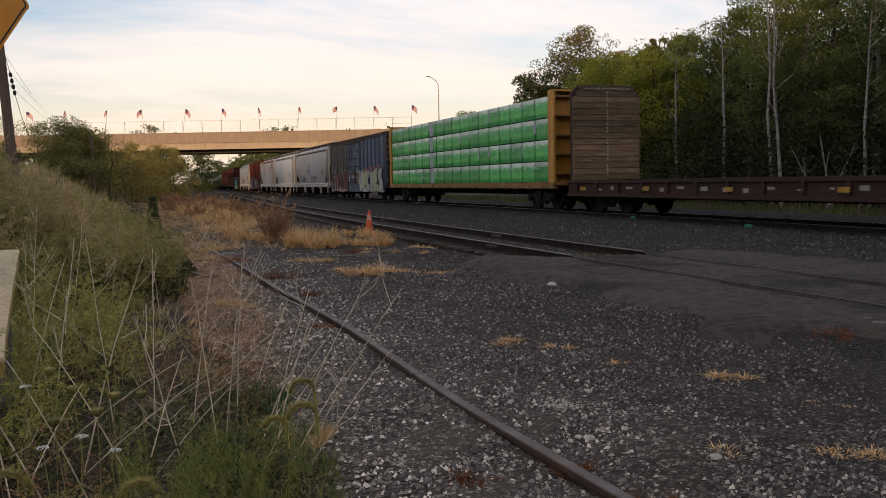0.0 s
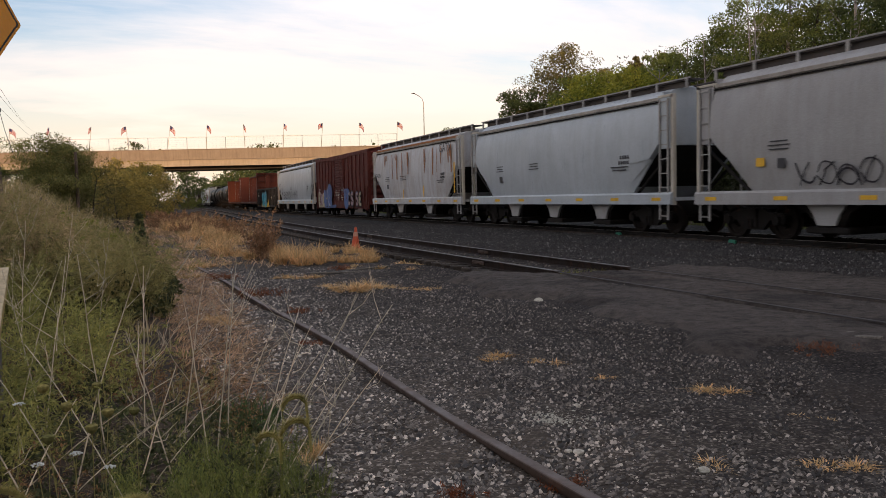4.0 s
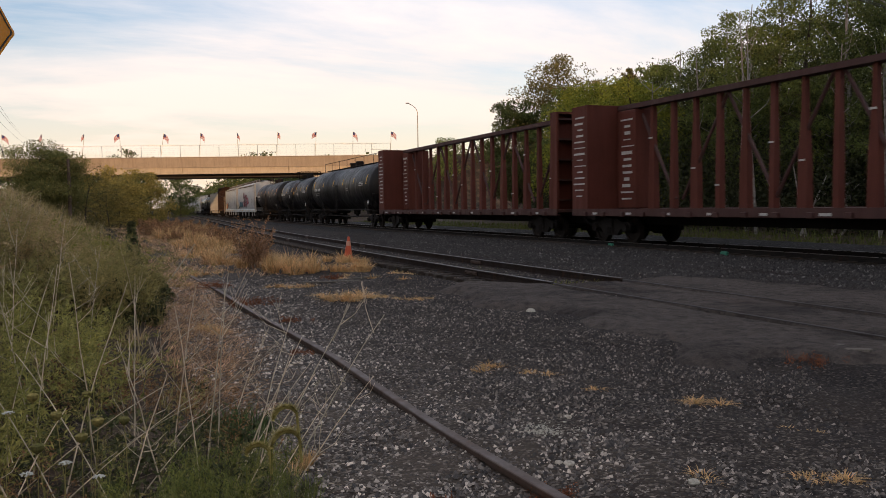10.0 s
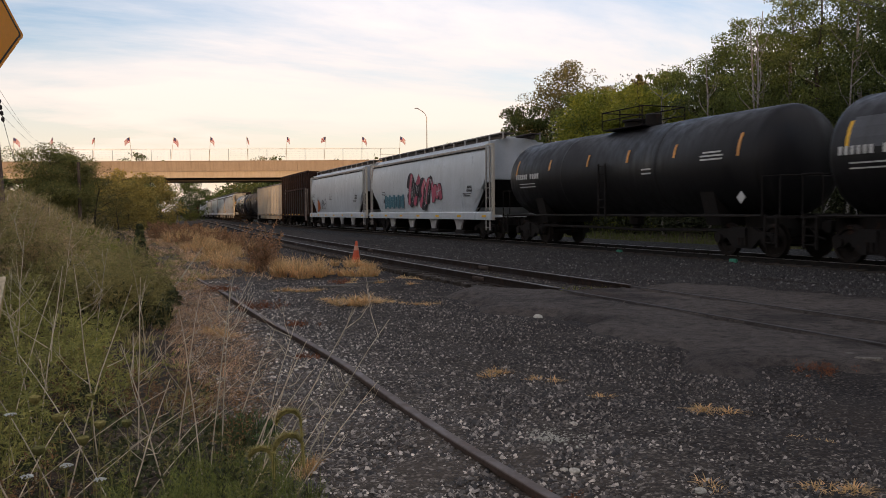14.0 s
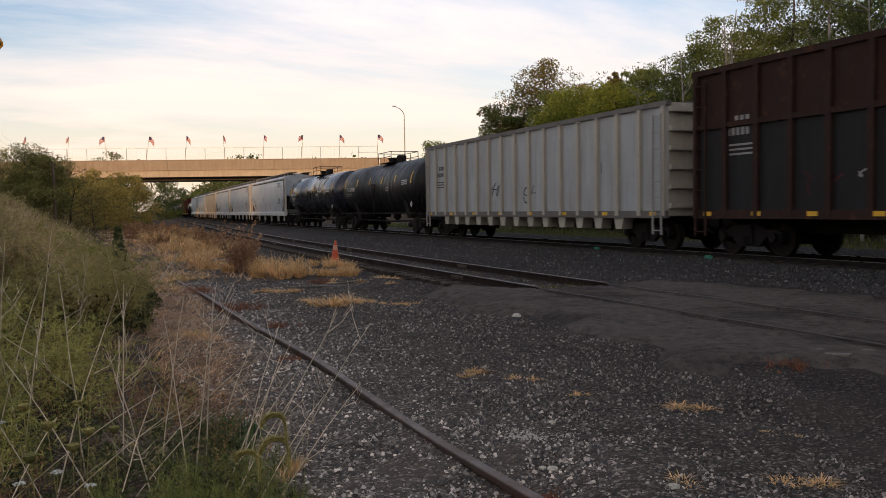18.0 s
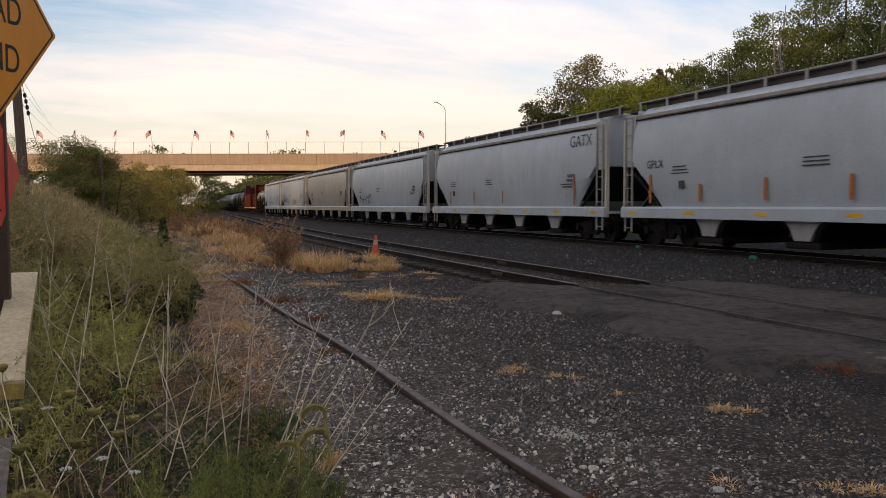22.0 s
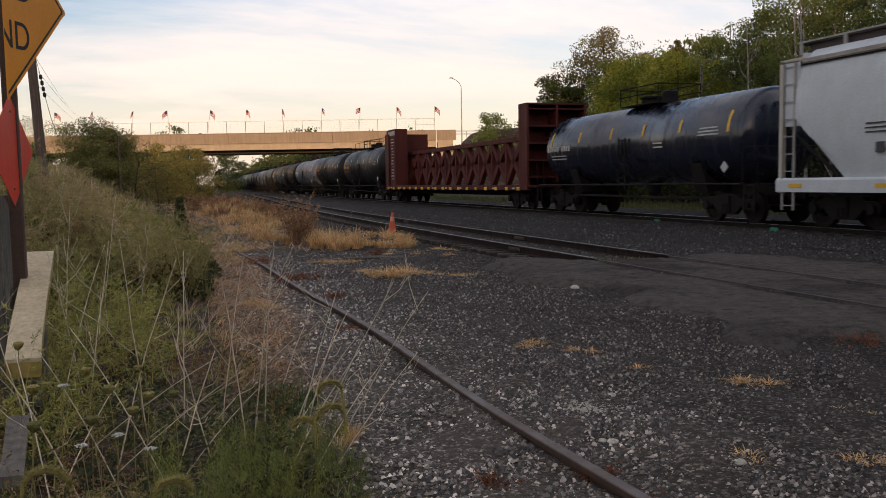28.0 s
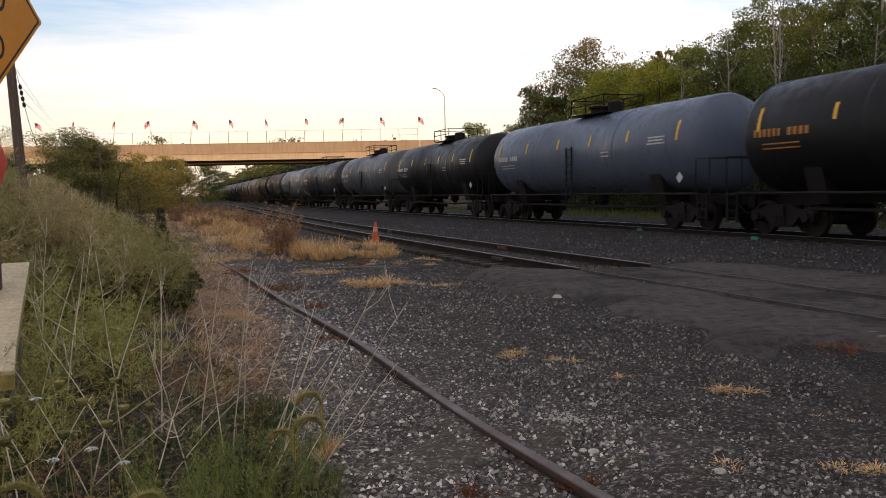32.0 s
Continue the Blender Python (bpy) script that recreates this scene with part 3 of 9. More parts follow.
# ---- bridge ----
def make_bridge():
    conc = paint("bridge_concrete", (0.50, 0.39, 0.26), (0.22, 0.16, 0.10), amount=0.35, rough=0.75, grain=0.12)
    tan = paint("bridge_parapet", (0.36, 0.27, 0.18), (0.17, 0.12, 0.08), amount=0.45, rough=0.8, grain=0.2)
    deckm = paint("bridge_underside", (0.09, 0.075, 0.06), amount=0.4, rough=0.85)
    br = thing("road_bridge", "tan concrete road bridge over the tracks with chain-link fence", "bridge")
    L = 96.0
    br.matrix_basis = pose(41.6 - 0.951 * L, 123.1 + 0.309 * L, 0, 0, 0, -18.0)  # local x runs to the right-hand end, y away
    k = int(L / 16)
    for i in range(k):
        a, b = i * 16.0, i * 16.0 + 15.97
        g = Geo().prism([(0.0, 6.95), (0.05, 7.9), (0.32, 7.95), (0.62, 7.95), (0.62, 6.95)], "x", a, b)
        part("fascia_girder", g, conc, br)
        g = Geo().prism([(-0.16, 7.952), (-0.16, 9.42), (-0.2, 9.46), (-0.2, 9.55), (0.14, 9.55), (0.14, 9.46), (0.1, 9.42), (0.1, 7.952)], "x", a, b)
        part("parapet_panel", g, tan, br)
    part("deck", Geo().box(L / 2, 5.6, 7.6, L, 10.0, 0.5), deckm, br)
    for yy in (2.6, 4.8, 7.0, 9.2):
        part("girder", Geo().prism([(yy - 0.25, 6.5), (yy + 0.25, 6.5), (yy + 0.25, 6.6), (yy + 0.05, 6.65), (yy + 0.05, 7.36), (yy - 0.05, 7.36), (yy - 0.05, 6.65), (yy - 0.25, 6.6)], "x", 0, L), deckm, br)
    part("far_fascia", Geo().box(L / 2, 10.9, 8.2, L, 0.4, 2.6), tan, br)
    # end block and pier
    part("abutment", Geo().box(L + 1.4, 5.4, 4.0, 2.4, 11.4, 7.9), conc, br)
    part("end_wall", Geo().box(L + 1.55, 0.1, 8.75, 3.0, 0.3, 1.6), tan, br)
    for px in (L - 11.4, L - 64.0):
        part("pier_cap", Geo().chamfer(px, 5.4, 6.2, 1.4, 11.2, 0.7, 0.05), conc, br)
        for py in (0.9, 5.4, 9.9):
            part("pier_column", Geo().tube([(px, py, -0.5), (px, py, 5.86)], 0.5, 16), conc, br, smooth=True)
    # fence
    metal = paint("galvanised_fence", (0.42, 0.40, 0.37), amount=0.2, rough=0.45, metal=0.6)
    post = Geo().tube([(0, 0, 9.5), (0, 0, 11.35)], 0.04, 6).mesh("fence_post")
    post.materials.append(metal)
    n = int(L / 2.905)
    for i in range(n + 1):
        part("fence_post", post, None, br, at=pose(L - 0.3 - i * 2.905, 0.0, 0))
    part("top_rail", Geo().tube([(L - 0.3, 0, 11.34), (L - 0.3 - n * 2.905, 0, 11.34)], 0.035, 5), metal, br)
    part("mid_rail", Geo().tube([(L - 0.3, 0, 10.4), (L - 3.35, 0, 10.4)], 0.03, 5), metal, br)
    wire = Geo()
    for i in range(int(n * 2.905 / 0.55)):
        x = L - 0.3 - i * 0.55
        wire.box(x, 0, 10.43, 0.006, 0.006, 1.8)
    for j in range(6):
        wire.box(L - 0.3 - n * 1.525, 0.0, 9.7 + j * 0.3, n * 2.905, 0.010, 0.010)
    tagged(part("fence_mesh", wire, metal, br, "thin wire mesh"), kind="stuff")
    return br


bridge = make_bridge()


def make_flags():
    red = plain("flag_red", (0.50, 0.06, 0.05), 0.8)
    white = plain("flag_white", (0.75, 0.72, 0.68), 0.8)
    blue = plain("flag_blue", (0.05, 0.06, 0.16), 0.8)
    pole_m = plain("flag_pole_paint", (0.55, 0.42, 0.25), 0.5)
    r = random.Random(11)
    m = bridge.matrix_basis
    for i in range(11):
        base = m @ Vector((96.0 - 0.3 - i * 5.81, -0.02, 9.6))
        f = thing("flag_on_pole", "small striped flag on a thin pole fixed to the bridge fence", "flag", "flags on the bridge",
                  Matrix.Translation(base) @ pose(0, 0, 0, r.uniform(-3, 3), r.uniform(-5, 8), 0))
        part("pole", Geo().tube([(0, 0, 0), (0, 0, 3.6)], 0.03, 6), pole_m, f)
        w, drop = r.uniform(0.35, 0.95), r.uniform(0.5, 1.3)
        sgn = 1 if r.random() < 0.6 else -1
        turn = pose(0, 0, 0, 0, 0, r.uniform(-25, 25))

        def cloth(u, v):
            # u along the fly, v down the hoist
            return turn @ Vector((sgn * u * w, 0.07 * math.sin(6 * u + i) * u, 3.55 - v * 0.75 - drop * u * u * 0.7))

        for s in range(7):
            g = Geo()
            u0 = 0.42 if s < 4 else 0.0
            a = [cloth(u0 + (1 - u0) * k / 5, s / 7) for k in range(6)]
            b = [cloth(u0 + (1 - u0) * k / 5, (s + 1) / 7) for k in range(6)]
            t = Vector((0, 0.006, 0))
            g.loft([[p, q, q + t, p + t] for p, q in zip(a, b)])
            part("stripe", g, red if s % 2 == 0 else white, f)
        g = Geo()
        a = [cloth(0.42 * k / 3, 0) for k in range(4)]
        b = [cloth(0.42 * k / 3, 4 / 7) for k in range(4)]
        t = Vector((0, 0.006, 0))
        g.loft([[p, q, q + t, p + t] for p, q in zip(a, b)])
        part("canton", g, blue, f)


make_flags()


def make_street_lamp():
    m = paint("lamp_steel", (0.30, 0.27, 0.24), amount=0.2, rough=0.5, metal=0.5)
    f = thing("street_lamp", "tall grey steel street lamp with one bent arm", "street lamp", at=pose(51.75, 139.0, 0))
    part("pole", Geo().tube([(0, 0, 5.0), (0, 0, 12), (0, 0, 18.2)], 0.13, 8, 0.07), m, f, smooth=True)
    part("arm", Geo().tube([(0, 0, 18.1), (-0.3, 0.05, 18.8), (-0.95, 0.1, 19.3), (-1.55, 0.1, 19.55)], 0.06, 6), m, f, smooth=True)
    part("lamp_head", Geo().loft([[(-1.45 - a, 0.1 + b * w, 19.62 + c * w) for b, c in ((-0.14, 0), (-0.1, 0.09), (0.1, 0.09), (0.14, 0), (0.08, -0.06), (-0.08, -0.06))] for a, w in ((0, 0.5), (0.15, 1), (0.6, 1), (0.75, 0.4))]), m, f)


make_street_lamp()


def make_guard_rail():
    m = paint("guard_rail_paint", (0.5, 0.48, 0.44), amount=0.3, rough=0.5, metal=0.3)
    f = thing("guard_rail", "pale steel guard rail along the bridge ramp", "guard rail")
    a, b = Vector((43.2, 122.6, 9.35)), Vector((78.0, 111.3, 9.0))
    for k in (0.0, 0.45):
        part("rail", Geo().tube([a - Vector((0, 0, k)), a.lerp(b, 0.5) - Vector((0, 0, k)), b - Vector((0, 0, k))], 0.07, 6), m, f)
    for i in range(13):
        p = a.lerp(b, i / 12)
        part("post", Geo().tube([(p.x, p.y, float(land(p.x, p.y)) - 0.2), (p.x, p.y, p.z)], 0.06, 6), m, f)


make_guard_rail()


# ---- vegetation ----
def strips(name, base, height, width, azim, lean, material, segs=3, droop=0.15):
    """Grass blades: tapered curved strips, all in one mesh."""
    n = len(base)
    d = np.stack([np.cos(azim), np.sin(azim), np.zeros(n)], 1)
    spin = azim + np.pi / 2 + np.random.default_rng(n).normal(0, 0.7, n)
    s = np.stack([np.cos(spin), np.sin(spin), np.zeros(n)], 1)
    rows = []
    for k in range(segs + 1):
        t = k / segs
        p = base + d * (height * lean * t ** 1.8)[:, None]
        p[:, 2] += height * (t - droop * lean * t * t)
        if k < segs:
            w = width * (1 - 0.75 * t)
            rows += [p - s * (w / 2)[:, None], p + s * (w / 2)[:, None]]
        else:
            rows.append(p)
    v = np.stack(rows, 1).reshape(-1, 3)
    m = 2 * segs + 1
    o = np.arange(n)[:, None] * m
    quads = np.concatenate([o + np.array([2 * k, 2 * k + 1, 2 * k + 3, 2 * k + 2]) for k in range(segs - 1)])
    tris = o + np.array([2 * segs - 2, 2 * segs - 1, 2 * segs])
    me = fast_mesh(name, v, quads=quads, tris=tris)
    me.materials.append(material)
    return me


def leaf_mesh(name, centre, size, material, rng, slim=0.6, up=0.0):
    """Small leaves: a folded rhombus each, turned at random."""
    n = len(centre)
    a = rng.normal(size=(n, 3))
    a[:, 2] *= 1 - up
    a /= np.linalg.norm(a, axis=1)[:, None]
    b = np.cross(a, rng.normal(size=(n, 3)))
    b /= np.linalg.norm(b, axis=1)[:, None]
    c = np.cross(a, b)
    l, w = (size / 2)[:, None], (size * slim / 2)[:, None]
    v = np.stack([centre - a * l, centre + b * w + c * w * 0.35, centre + a * l, centre - b * w + c * w * 0.35], 1).reshape(-1, 3)
    o = np.arange(n)[:, None] * 4
    me = fast_mesh(name, v, tris=np.concatenate([o + np.array([0, 1, 2]), o + np.array([0, 2, 3])]))
    me.materials.append(material)
    return me


def tree(name, label, x, y, height, spread, base, leaves, leaf, mat, bark, seed, group, girth=None, lean=(0, 0), clumps=26, airy=0.5):
    """A tapered trunk with limbs that end in many uneven clumps of leaves."""
    rng = np.random.default_rng(seed)
    z0 = float(land(x, y)) - 0.1
    t = thing(name, label, "tree", group, at=pose(x, y, z0))
    r0 = girth or 0.014 * height
    g = Geo()
    pts = []
    for k in range(7):
        q = k / 6
        pts.append(Vector((lean[0] * q + rng.normal(0, 0.10) * q * 1.2, lean[1] * q + rng.normal(0, 0.10) * q * 1.2, height * 0.95 * q)))
    g.tube(pts, r0, 8, r0 * 0.12)
    height *= 1.12
    b0 = base / height
    skew = rng.uniform(0, 2 * np.pi)
    cs, sz = [], []
    n = int(clumps * 3.4)
    for k in range(n):
        u = (k + rng.random()) / n
        q = b0 + (1.0 - b0) * u
        f = min(5.999, max(0.0, (q - 0.04) * 6))
        p = pts[int(f)].lerp(pts[int(f) + 1], f - int(f))
        prof = math.sin(math.pi * (0.10 + 0.81 * u ** 0.9)) ** 0.62
        a = rng.uniform(0, 2 * np.pi)
        out = spread * prof * math.sqrt(rng.uniform(0.05, 1.0)) * (1 + 0.28 * math.sin(2 * a + skew + 5 * u))
        e = p + Vector((math.cos(a) * out, math.sin(a) * out, rng.uniform(-0.15, 0.35) * spread * 0.5))
        if k % 5 == 0 and out > 0.25:
            root = pts[int(max(0, f - 0.5))].lerp(pts[int(max(0, f - 0.5)) + 1], max(0, f - 0.5) % 1)
            g.tube([root, root.lerp(e, 0.5) + Vector((0, 0, -0.05 * out)), e], r0 * 0.30 * (1.1 - q), 5, 0.010)
        cs.append(tuple(e))
        sz.append(spread * rng.uniform(0.15, 0.31) * (0.6 + 0.4 * prof))
    part("trunk", g, bark, t)
    cs, sz = np.array(cs), np.array(sz)
    w = sz ** 2 * rng.uniform(0.4, 1.6, n)
    pick = rng.choice(n, leaves, p=w / w.sum())
    off = rng.normal(size=(leaves, 3))
    off *= (np.minimum(1, 1.7 / np.linalg.norm(off, axis=1)))[:, None]
    off *= np.array([1, 1, 0.6]) * (sz[pick] * (0.42 + 0.30 * airy))[:, None]
    me = leaf_mesh("crown", cs[pick] + off, rng.uniform(0.6, 1.3, leaves) * leaf, mat, rng)
    part("crown", me, None, t)
    return t


# leaf green lowered to near black: the wood's inner shade is in the colour
SHADE_LEAF = rough_matter("undergrowth_shade_leaf", [(0.3, (0.018, 0.022, 0.010)), (0.7, (0.042, 0.048, 0.020))], 0.5, 5, 0.8, 0, per_island=0.4, through=0.2)


def make_woods():
    G = "trees behind the tracks"
    spec = [  # x, y, height, spread, first branch, kind
        (33.8, 66.4, 11.6, 2.7, 2.5, "dark"), (37.6, 64.9, 15.0, 4.0, 2.5, "brown"), (35.4, 59.1, 11.4, 2.8, 1.5, "mid"), (32.5, 52.4, 10.8, 3.8, 0.8, "yellow"), (32.7, 47.3, 10.2, 3.4, 0.8, "yellow"),
        (46.5, 67.5, 14.6, 1.5, 4.0, "brown"), (38.1, 51.5, 12.4, 2.2, 3.0, "mid"), (36.4, 46.8, 12.3, 2.2, 3.0, "mid"), (34.4, 42.2, 10.8, 2.4, 2.0, "dark"), (34.5, 40.0, 12.9, 2.2, 4.0, "mid"),
        (33.7, 37.1, 13.2, 2.6, 3.0, "mid"), (33.7, 34.9, 14.2, 2.5, 3.5, "mid"), (33.6, 32.8, 13.8, 2.7, 4.0, "dark"), (33.0, 29.8, 13.2, 2.6, 4.0, "mid"), (32.1, 26.9, 11.8, 2.6, 4.0, "dark"), (31.3, 24.0, 11.6, 2.8, 3.5, "mid"), (30.4, 20.6, 11.4, 2.8, 3.5, "dark"),
        (47.1, 72.6, 14.0, 3.0, 3.0, "brown"), (47.9, 66.9, 13.4, 2.6, 3.0, "mid"), (44.5, 53.2, 13.4, 3.0, 2.5, "dark"), (43.7, 49.2, 14.0, 2.8, 3.0, "mid"), (44.2, 45.9, 14.2, 3.0, 3.0, "dark"), (43.2, 40.8, 14.0, 3.2, 3.0, "mid"), (42.2, 36.9, 13.8, 3.2, 3.0, "dark"), (40.8, 32.0, 13.6, 3.2, 3.0, "mid"),
        (39.5, 27.0, 13.4, 3.2, 3.0, "dark"), (37.0, 21.5, 13.0, 3.2, 3.0, "mid"), (35.0, 16.0, 12.0, 3.2, 2.0, "dark"), (33.0, 11.0, 11.0, 3.0, 2.0, "mid"), (40.0, 58.0, 11.6, 3.0, 1.5, "dark"), (39.5, 43.5, 10.0, 3.0, 1.0, "dark"), (38.2, 37.5, 9.5, 3.0, 1.0, "dark"), (37.6, 31.0, 9.0, 3.0, 1.0, "dark"), (36.0, 25.5, 9.0, 3.0, 1.0, "dark")]
    words = {"dark": "tall deciduous tree with a dark green crown", "mid": "aspen-like tree with a loose green crown", "yellow": "low spreading tree with yellow-green leaves", "brown": "slender tree with thinning bronze leaves"}
    for i, (x, y, h, s, b, k) in enumerate(spec):
        back = x > 36.9 and i > 16
        tree("deciduous_tree", words[k], x, y, h, s, b, 25000 if i < 7 else 16500 if not back else 7000, (0.19 if i < 7 else 0.125) if not back else 0.22, LEAF[k], BIRCH if k == "mid" else BARK, 100 + i, G, clumps=34, airy=1.0 if i < 7 else 0.75)
    r = random.Random(5)
    # pale bare stems at the wood's edge
    for i, (x, y, h, lx) in enumerate(((28.6, 31.0, 9.5, -0.8), (29.0, 24.4, 10.5, 0.2), (28.8, 22.6, 10.0, 0.4), (28.6, 21.7, 7.5, 0.7), (29.2, 23.6, 8.0, 0.5), (30.2, 33.5, 11.0, -0.4), (29.8, 27.5, 8.5, 0.3), (31.0, 38.0, 10.0, -0.3), (30.2, 19.4, 9.5, 0.2), (31.5, 43.0, 9.0, -0.2))):
        g = Geo()
        z0 = float(land(x, y)) - 0.1
        pts = [Vector((lx * q + r.uniform(-0.12, 0.12), r.uniform(-0.1, 0.1), h * q)) for q in (0, 0.2, 0.4, 0.6, 0.8, 1)]
        g.tube(pts, 0.10, 7, 0.02)
        for k in range(7):
            q = 0.45 + 0.5 * r.random()
            p = pts[0].lerp(pts[-1], q)
            a = r.uniform(0, 6.28)
            g.tube([p, p + Vector((math.cos(a) * 0.7, math.sin(a) * 0.7, 0.6)), p + Vector((math.cos(a) * 1.1, math.sin(a) * 1.1, 1.5))], 0.028, 4, 0.006)
        solid("bare_tree", g, BIRCH, "pale bare-stemmed young tree at the edge of the woods", "tree", "bare stems", at=pose(x, y, z0))
    for i, (x, y, a) in enumerate(((28.4, 28.2, 28), (28.2, 27.6, -15), (28.9, 26.6, 50), (29.5, 29.5, -35))):
        g = Geo().tube([(0, 0, 0), (0.05, 0.02, 1.6), (0.1, 0, 3.4)], 0.07, 6, 0.02).tube([(0.05, 0, 1.8), (0.5, 0.1, 2.5)], 0.03, 4, 0.01)
        solid("broken_tree", g, BIRCH, "broken leaning dead stem in the undergrowth", "tree", "bare stems", at=pose(x, y, float(land(x, y)) - 0.1, 0, a, 0))
    # undergrowth fills the wood from the ground up
    rng = np.random.default_rng(21)
    n = 200000
    x = rng.uniform(28.5, 42, n) ** 1.0
    y = rng.uniform(4, 118, n)
    k = x > 0.53 * y
    x, y = x[k], y[k]
    n = len(x)
    cell = np.sin(x * 1.9 + 0.7 * np.sin(y)) + np.sin(y * 1.3 + x)
    top = 2.6 + 1.5 * cell * 0.5 + (x - 28.5) * 0.72
    z = land(x, y) + rng.random(n) ** 0.8 * np.maximum(0.6, top)
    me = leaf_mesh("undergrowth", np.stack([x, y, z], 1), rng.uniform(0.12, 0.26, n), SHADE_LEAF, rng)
    tagged(new("undergrowth", me), "dense green undergrowth of the woods, leaf colour darkened for deep shade", "bushes", kind="stuff")
    # deep inside: more trunks and a mass of foliage, shade put into its colour
    n = 44000
    x, y = rng.uniform(40, 75, n), rng.uniform(-20, 110, n)
    k = x > 0.58 * y
    x, y = x[k], y[k]
    n = len(x)
    z = land(x, y) + rng.random(n) * (6 + 4.5 * rng.random(n))
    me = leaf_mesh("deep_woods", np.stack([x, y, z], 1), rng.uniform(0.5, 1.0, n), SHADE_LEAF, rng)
    tagged(new("deep_woods", me), "mass of woodland foliage behind the first trees, colour darkened for shade", "woods", kind="stuff")
    n = 16000
    x, y = rng.uniform(23.2, 29, n), rng.uniform(4, 90, n)
    b = np.stack([x, y, land(x, y)], 1)
    me = strips("trackside_grass", b, rng.uniform(0.12, 0.32, n) + 0.5 * (rng.random(n) < 0.06) * (x > 26), rng.uniform(0.02, 0.05, n), rng.uniform(0, 6.28, n), rng.uniform(0.1, 0.7, n), rough_matter("fresh_grass", [(0.3, (0.06, 0.075, 0.018)), (0.7, (0.12, 0.14, 0.035))], 0.6, 6, 0.7, 0, per_island=0.3, through=0.25), 2)
    tagged(new("trackside_grass", me), "bright green grass strip beyond the tracks", "grass", kind="stuff")


make_woods()


def make_far_trees():
    G = "trees near the bridge"
    for i, (x, y, h, s, k, n, lf) in enumerate((
            (-2.9, 46.3, 3.2, 1.9, "olive", 20000, 0.085), (-2.1, 46.8, 3.5, 1.5, "olive", 13000, 0.085), (-0.9, 46.8, 3.6, 1.5, "brown", 5200, 0.075), (0.2, 46.2, 2.6, 1.2, "brown", 2600, 0.07), (-6.0, 46.5, 1.6, 1.3, "mid", 5000, 0.08),
            (3.4, 88, 5.8, 2.6, "gold", 6600, 0.2), (4.7, 99, 6.2, 2.0, "olive", 6600, 0.18), (1.2, 80, 4.8, 2.6, "gold", 6200, 0.18), (0.7, 102, 6.6, 3.2, "gold", 2600, 0.28), (2.4, 96, 5.6, 2.6, "olive", 2600, 0.26), (2.6, 108, 6.4, 2.0, "olive", 2400, 0.24), (-0.4, 86, 5.2, 2.6, "gold", 2600, 0.24), (-2.6, 76, 2.6, 2.0, "olive", 1600, 0.2), (-4.5, 70, 2.2, 2.0, "mid", 2400, 0.2),
            (14.2, 176, 9.0, 3.6, "dark", 5000, 0.28), (16.2, 196, 9.5, 3.6, "mid", 5000, 0.28),
            (61.1, 158.7, 9.2, 4.0, "yellow", 2000, 0.45), (46.5, 112.0, 2.6, 2.6, "mid", 2600, 0.24), (51.0, 108.0, 2.8, 2.8, "dark", 2600, 0.24), (44.0, 106.5, 3.4, 2.6, "mid", 2200, 0.24), (39.5, 104.0, 4.2, 2.6, "dark", 2400, 0.24), (56.0, 149.9, 6.4, 3.0, "mid", 1800, 0.4), (35.4, 201.4, 16.0, 5.0, "dark", 2200, 0.55), (33.2, 213, 16.5, 5.0, "brown", 1600, 0.5), (4.7, 192, 15.5, 5.5, "dark", 2000, 0.5), (-15.9, 168, 10.6, 6.0, "mid", 5000, 0.26), (-22.9, 172, 10.8, 6.0, "mid", 5000, 0.26), (-30, 176, 10.8, 6.0, "yellow", 5000, 0.26))):
        lab = {"dark": "dense dark green tree near the bridge", "brown": "thin bronze-leaved tree with bare twigs", "yellow": "yellowing bushy tree by the bridge", "gold": "golden autumn tree beside the bridge", "olive": "olive-green bushy tree beside the bridge", "mid": "bushy green tree by the bridge"}[k]
        if y < 50:
            lab = {"dark": "round dark green bush on the grassy bank", "brown": "half-bare brown bush on the grassy bank", "olive": "round olive-green bush on the grassy bank", "mid": "round green bush on the grassy bank"}[k]
        tree("deciduous_tree", lab, x, y, h, s, h * 0.06, n, lf, LEAF[k], BARK, 300 + i, G, clumps=40 if y < 50 else 26, airy=0.85 if y < 50 else 0.8)
    # woods beyond the bridge and all round the place
    rng = np.random.default_rng(31)

    def belt(name, label, xs, ys, top, n, leaf, mat):
        c = rng.random((n, 3))
        u = rng.random(n)
        x, y = xs(u, rng.random(n)), ys(u, rng.random(n))
        h = top * (0.72 + 0.28 * np.sin(x * 0.35 + 1.3 * np.sin(y * 0.21)) * np.sin(y * 0.17 + x * 0.11)) * (0.9 + 0.2 * rng.random(n))
        z = land(x, y) + h * rng.random(n) ** 0.7
        me = leaf_mesh(name, np.stack([x, y, z], 1), rng.uniform(0.7, 1.3, n) * leaf, mat, rng)
        tagged(new(name, me), label, "woods", kind="stuff")

    belt("far_woods", "hazy distant woods along the railway", lambda u, v: 20 + 0.046 * (150 + 600 * u) + 8 + v * 30, lambda u, v: 165 + 600 * u, 12.5, 26000, 1.0, LEAF["dark"])
    belt("far_woods", "dark woods beyond the bridge beside the railway", lambda u, v: 26 + 0.0457 * (250 * u) + 22 * v, lambda u, v: 148 + 250 * u, 11.5, 52000, 0.75, LEAF["dark"])
    belt("far_woods", "distant woods closing the view past the bridge", lambda u, v: -4 + 0.046 * (200 + 600 * u) - 18 * v + 0 * u, lambda u, v: 190 + 600 * u, 11.0, 22000, 1.0, LEAF["mid"])
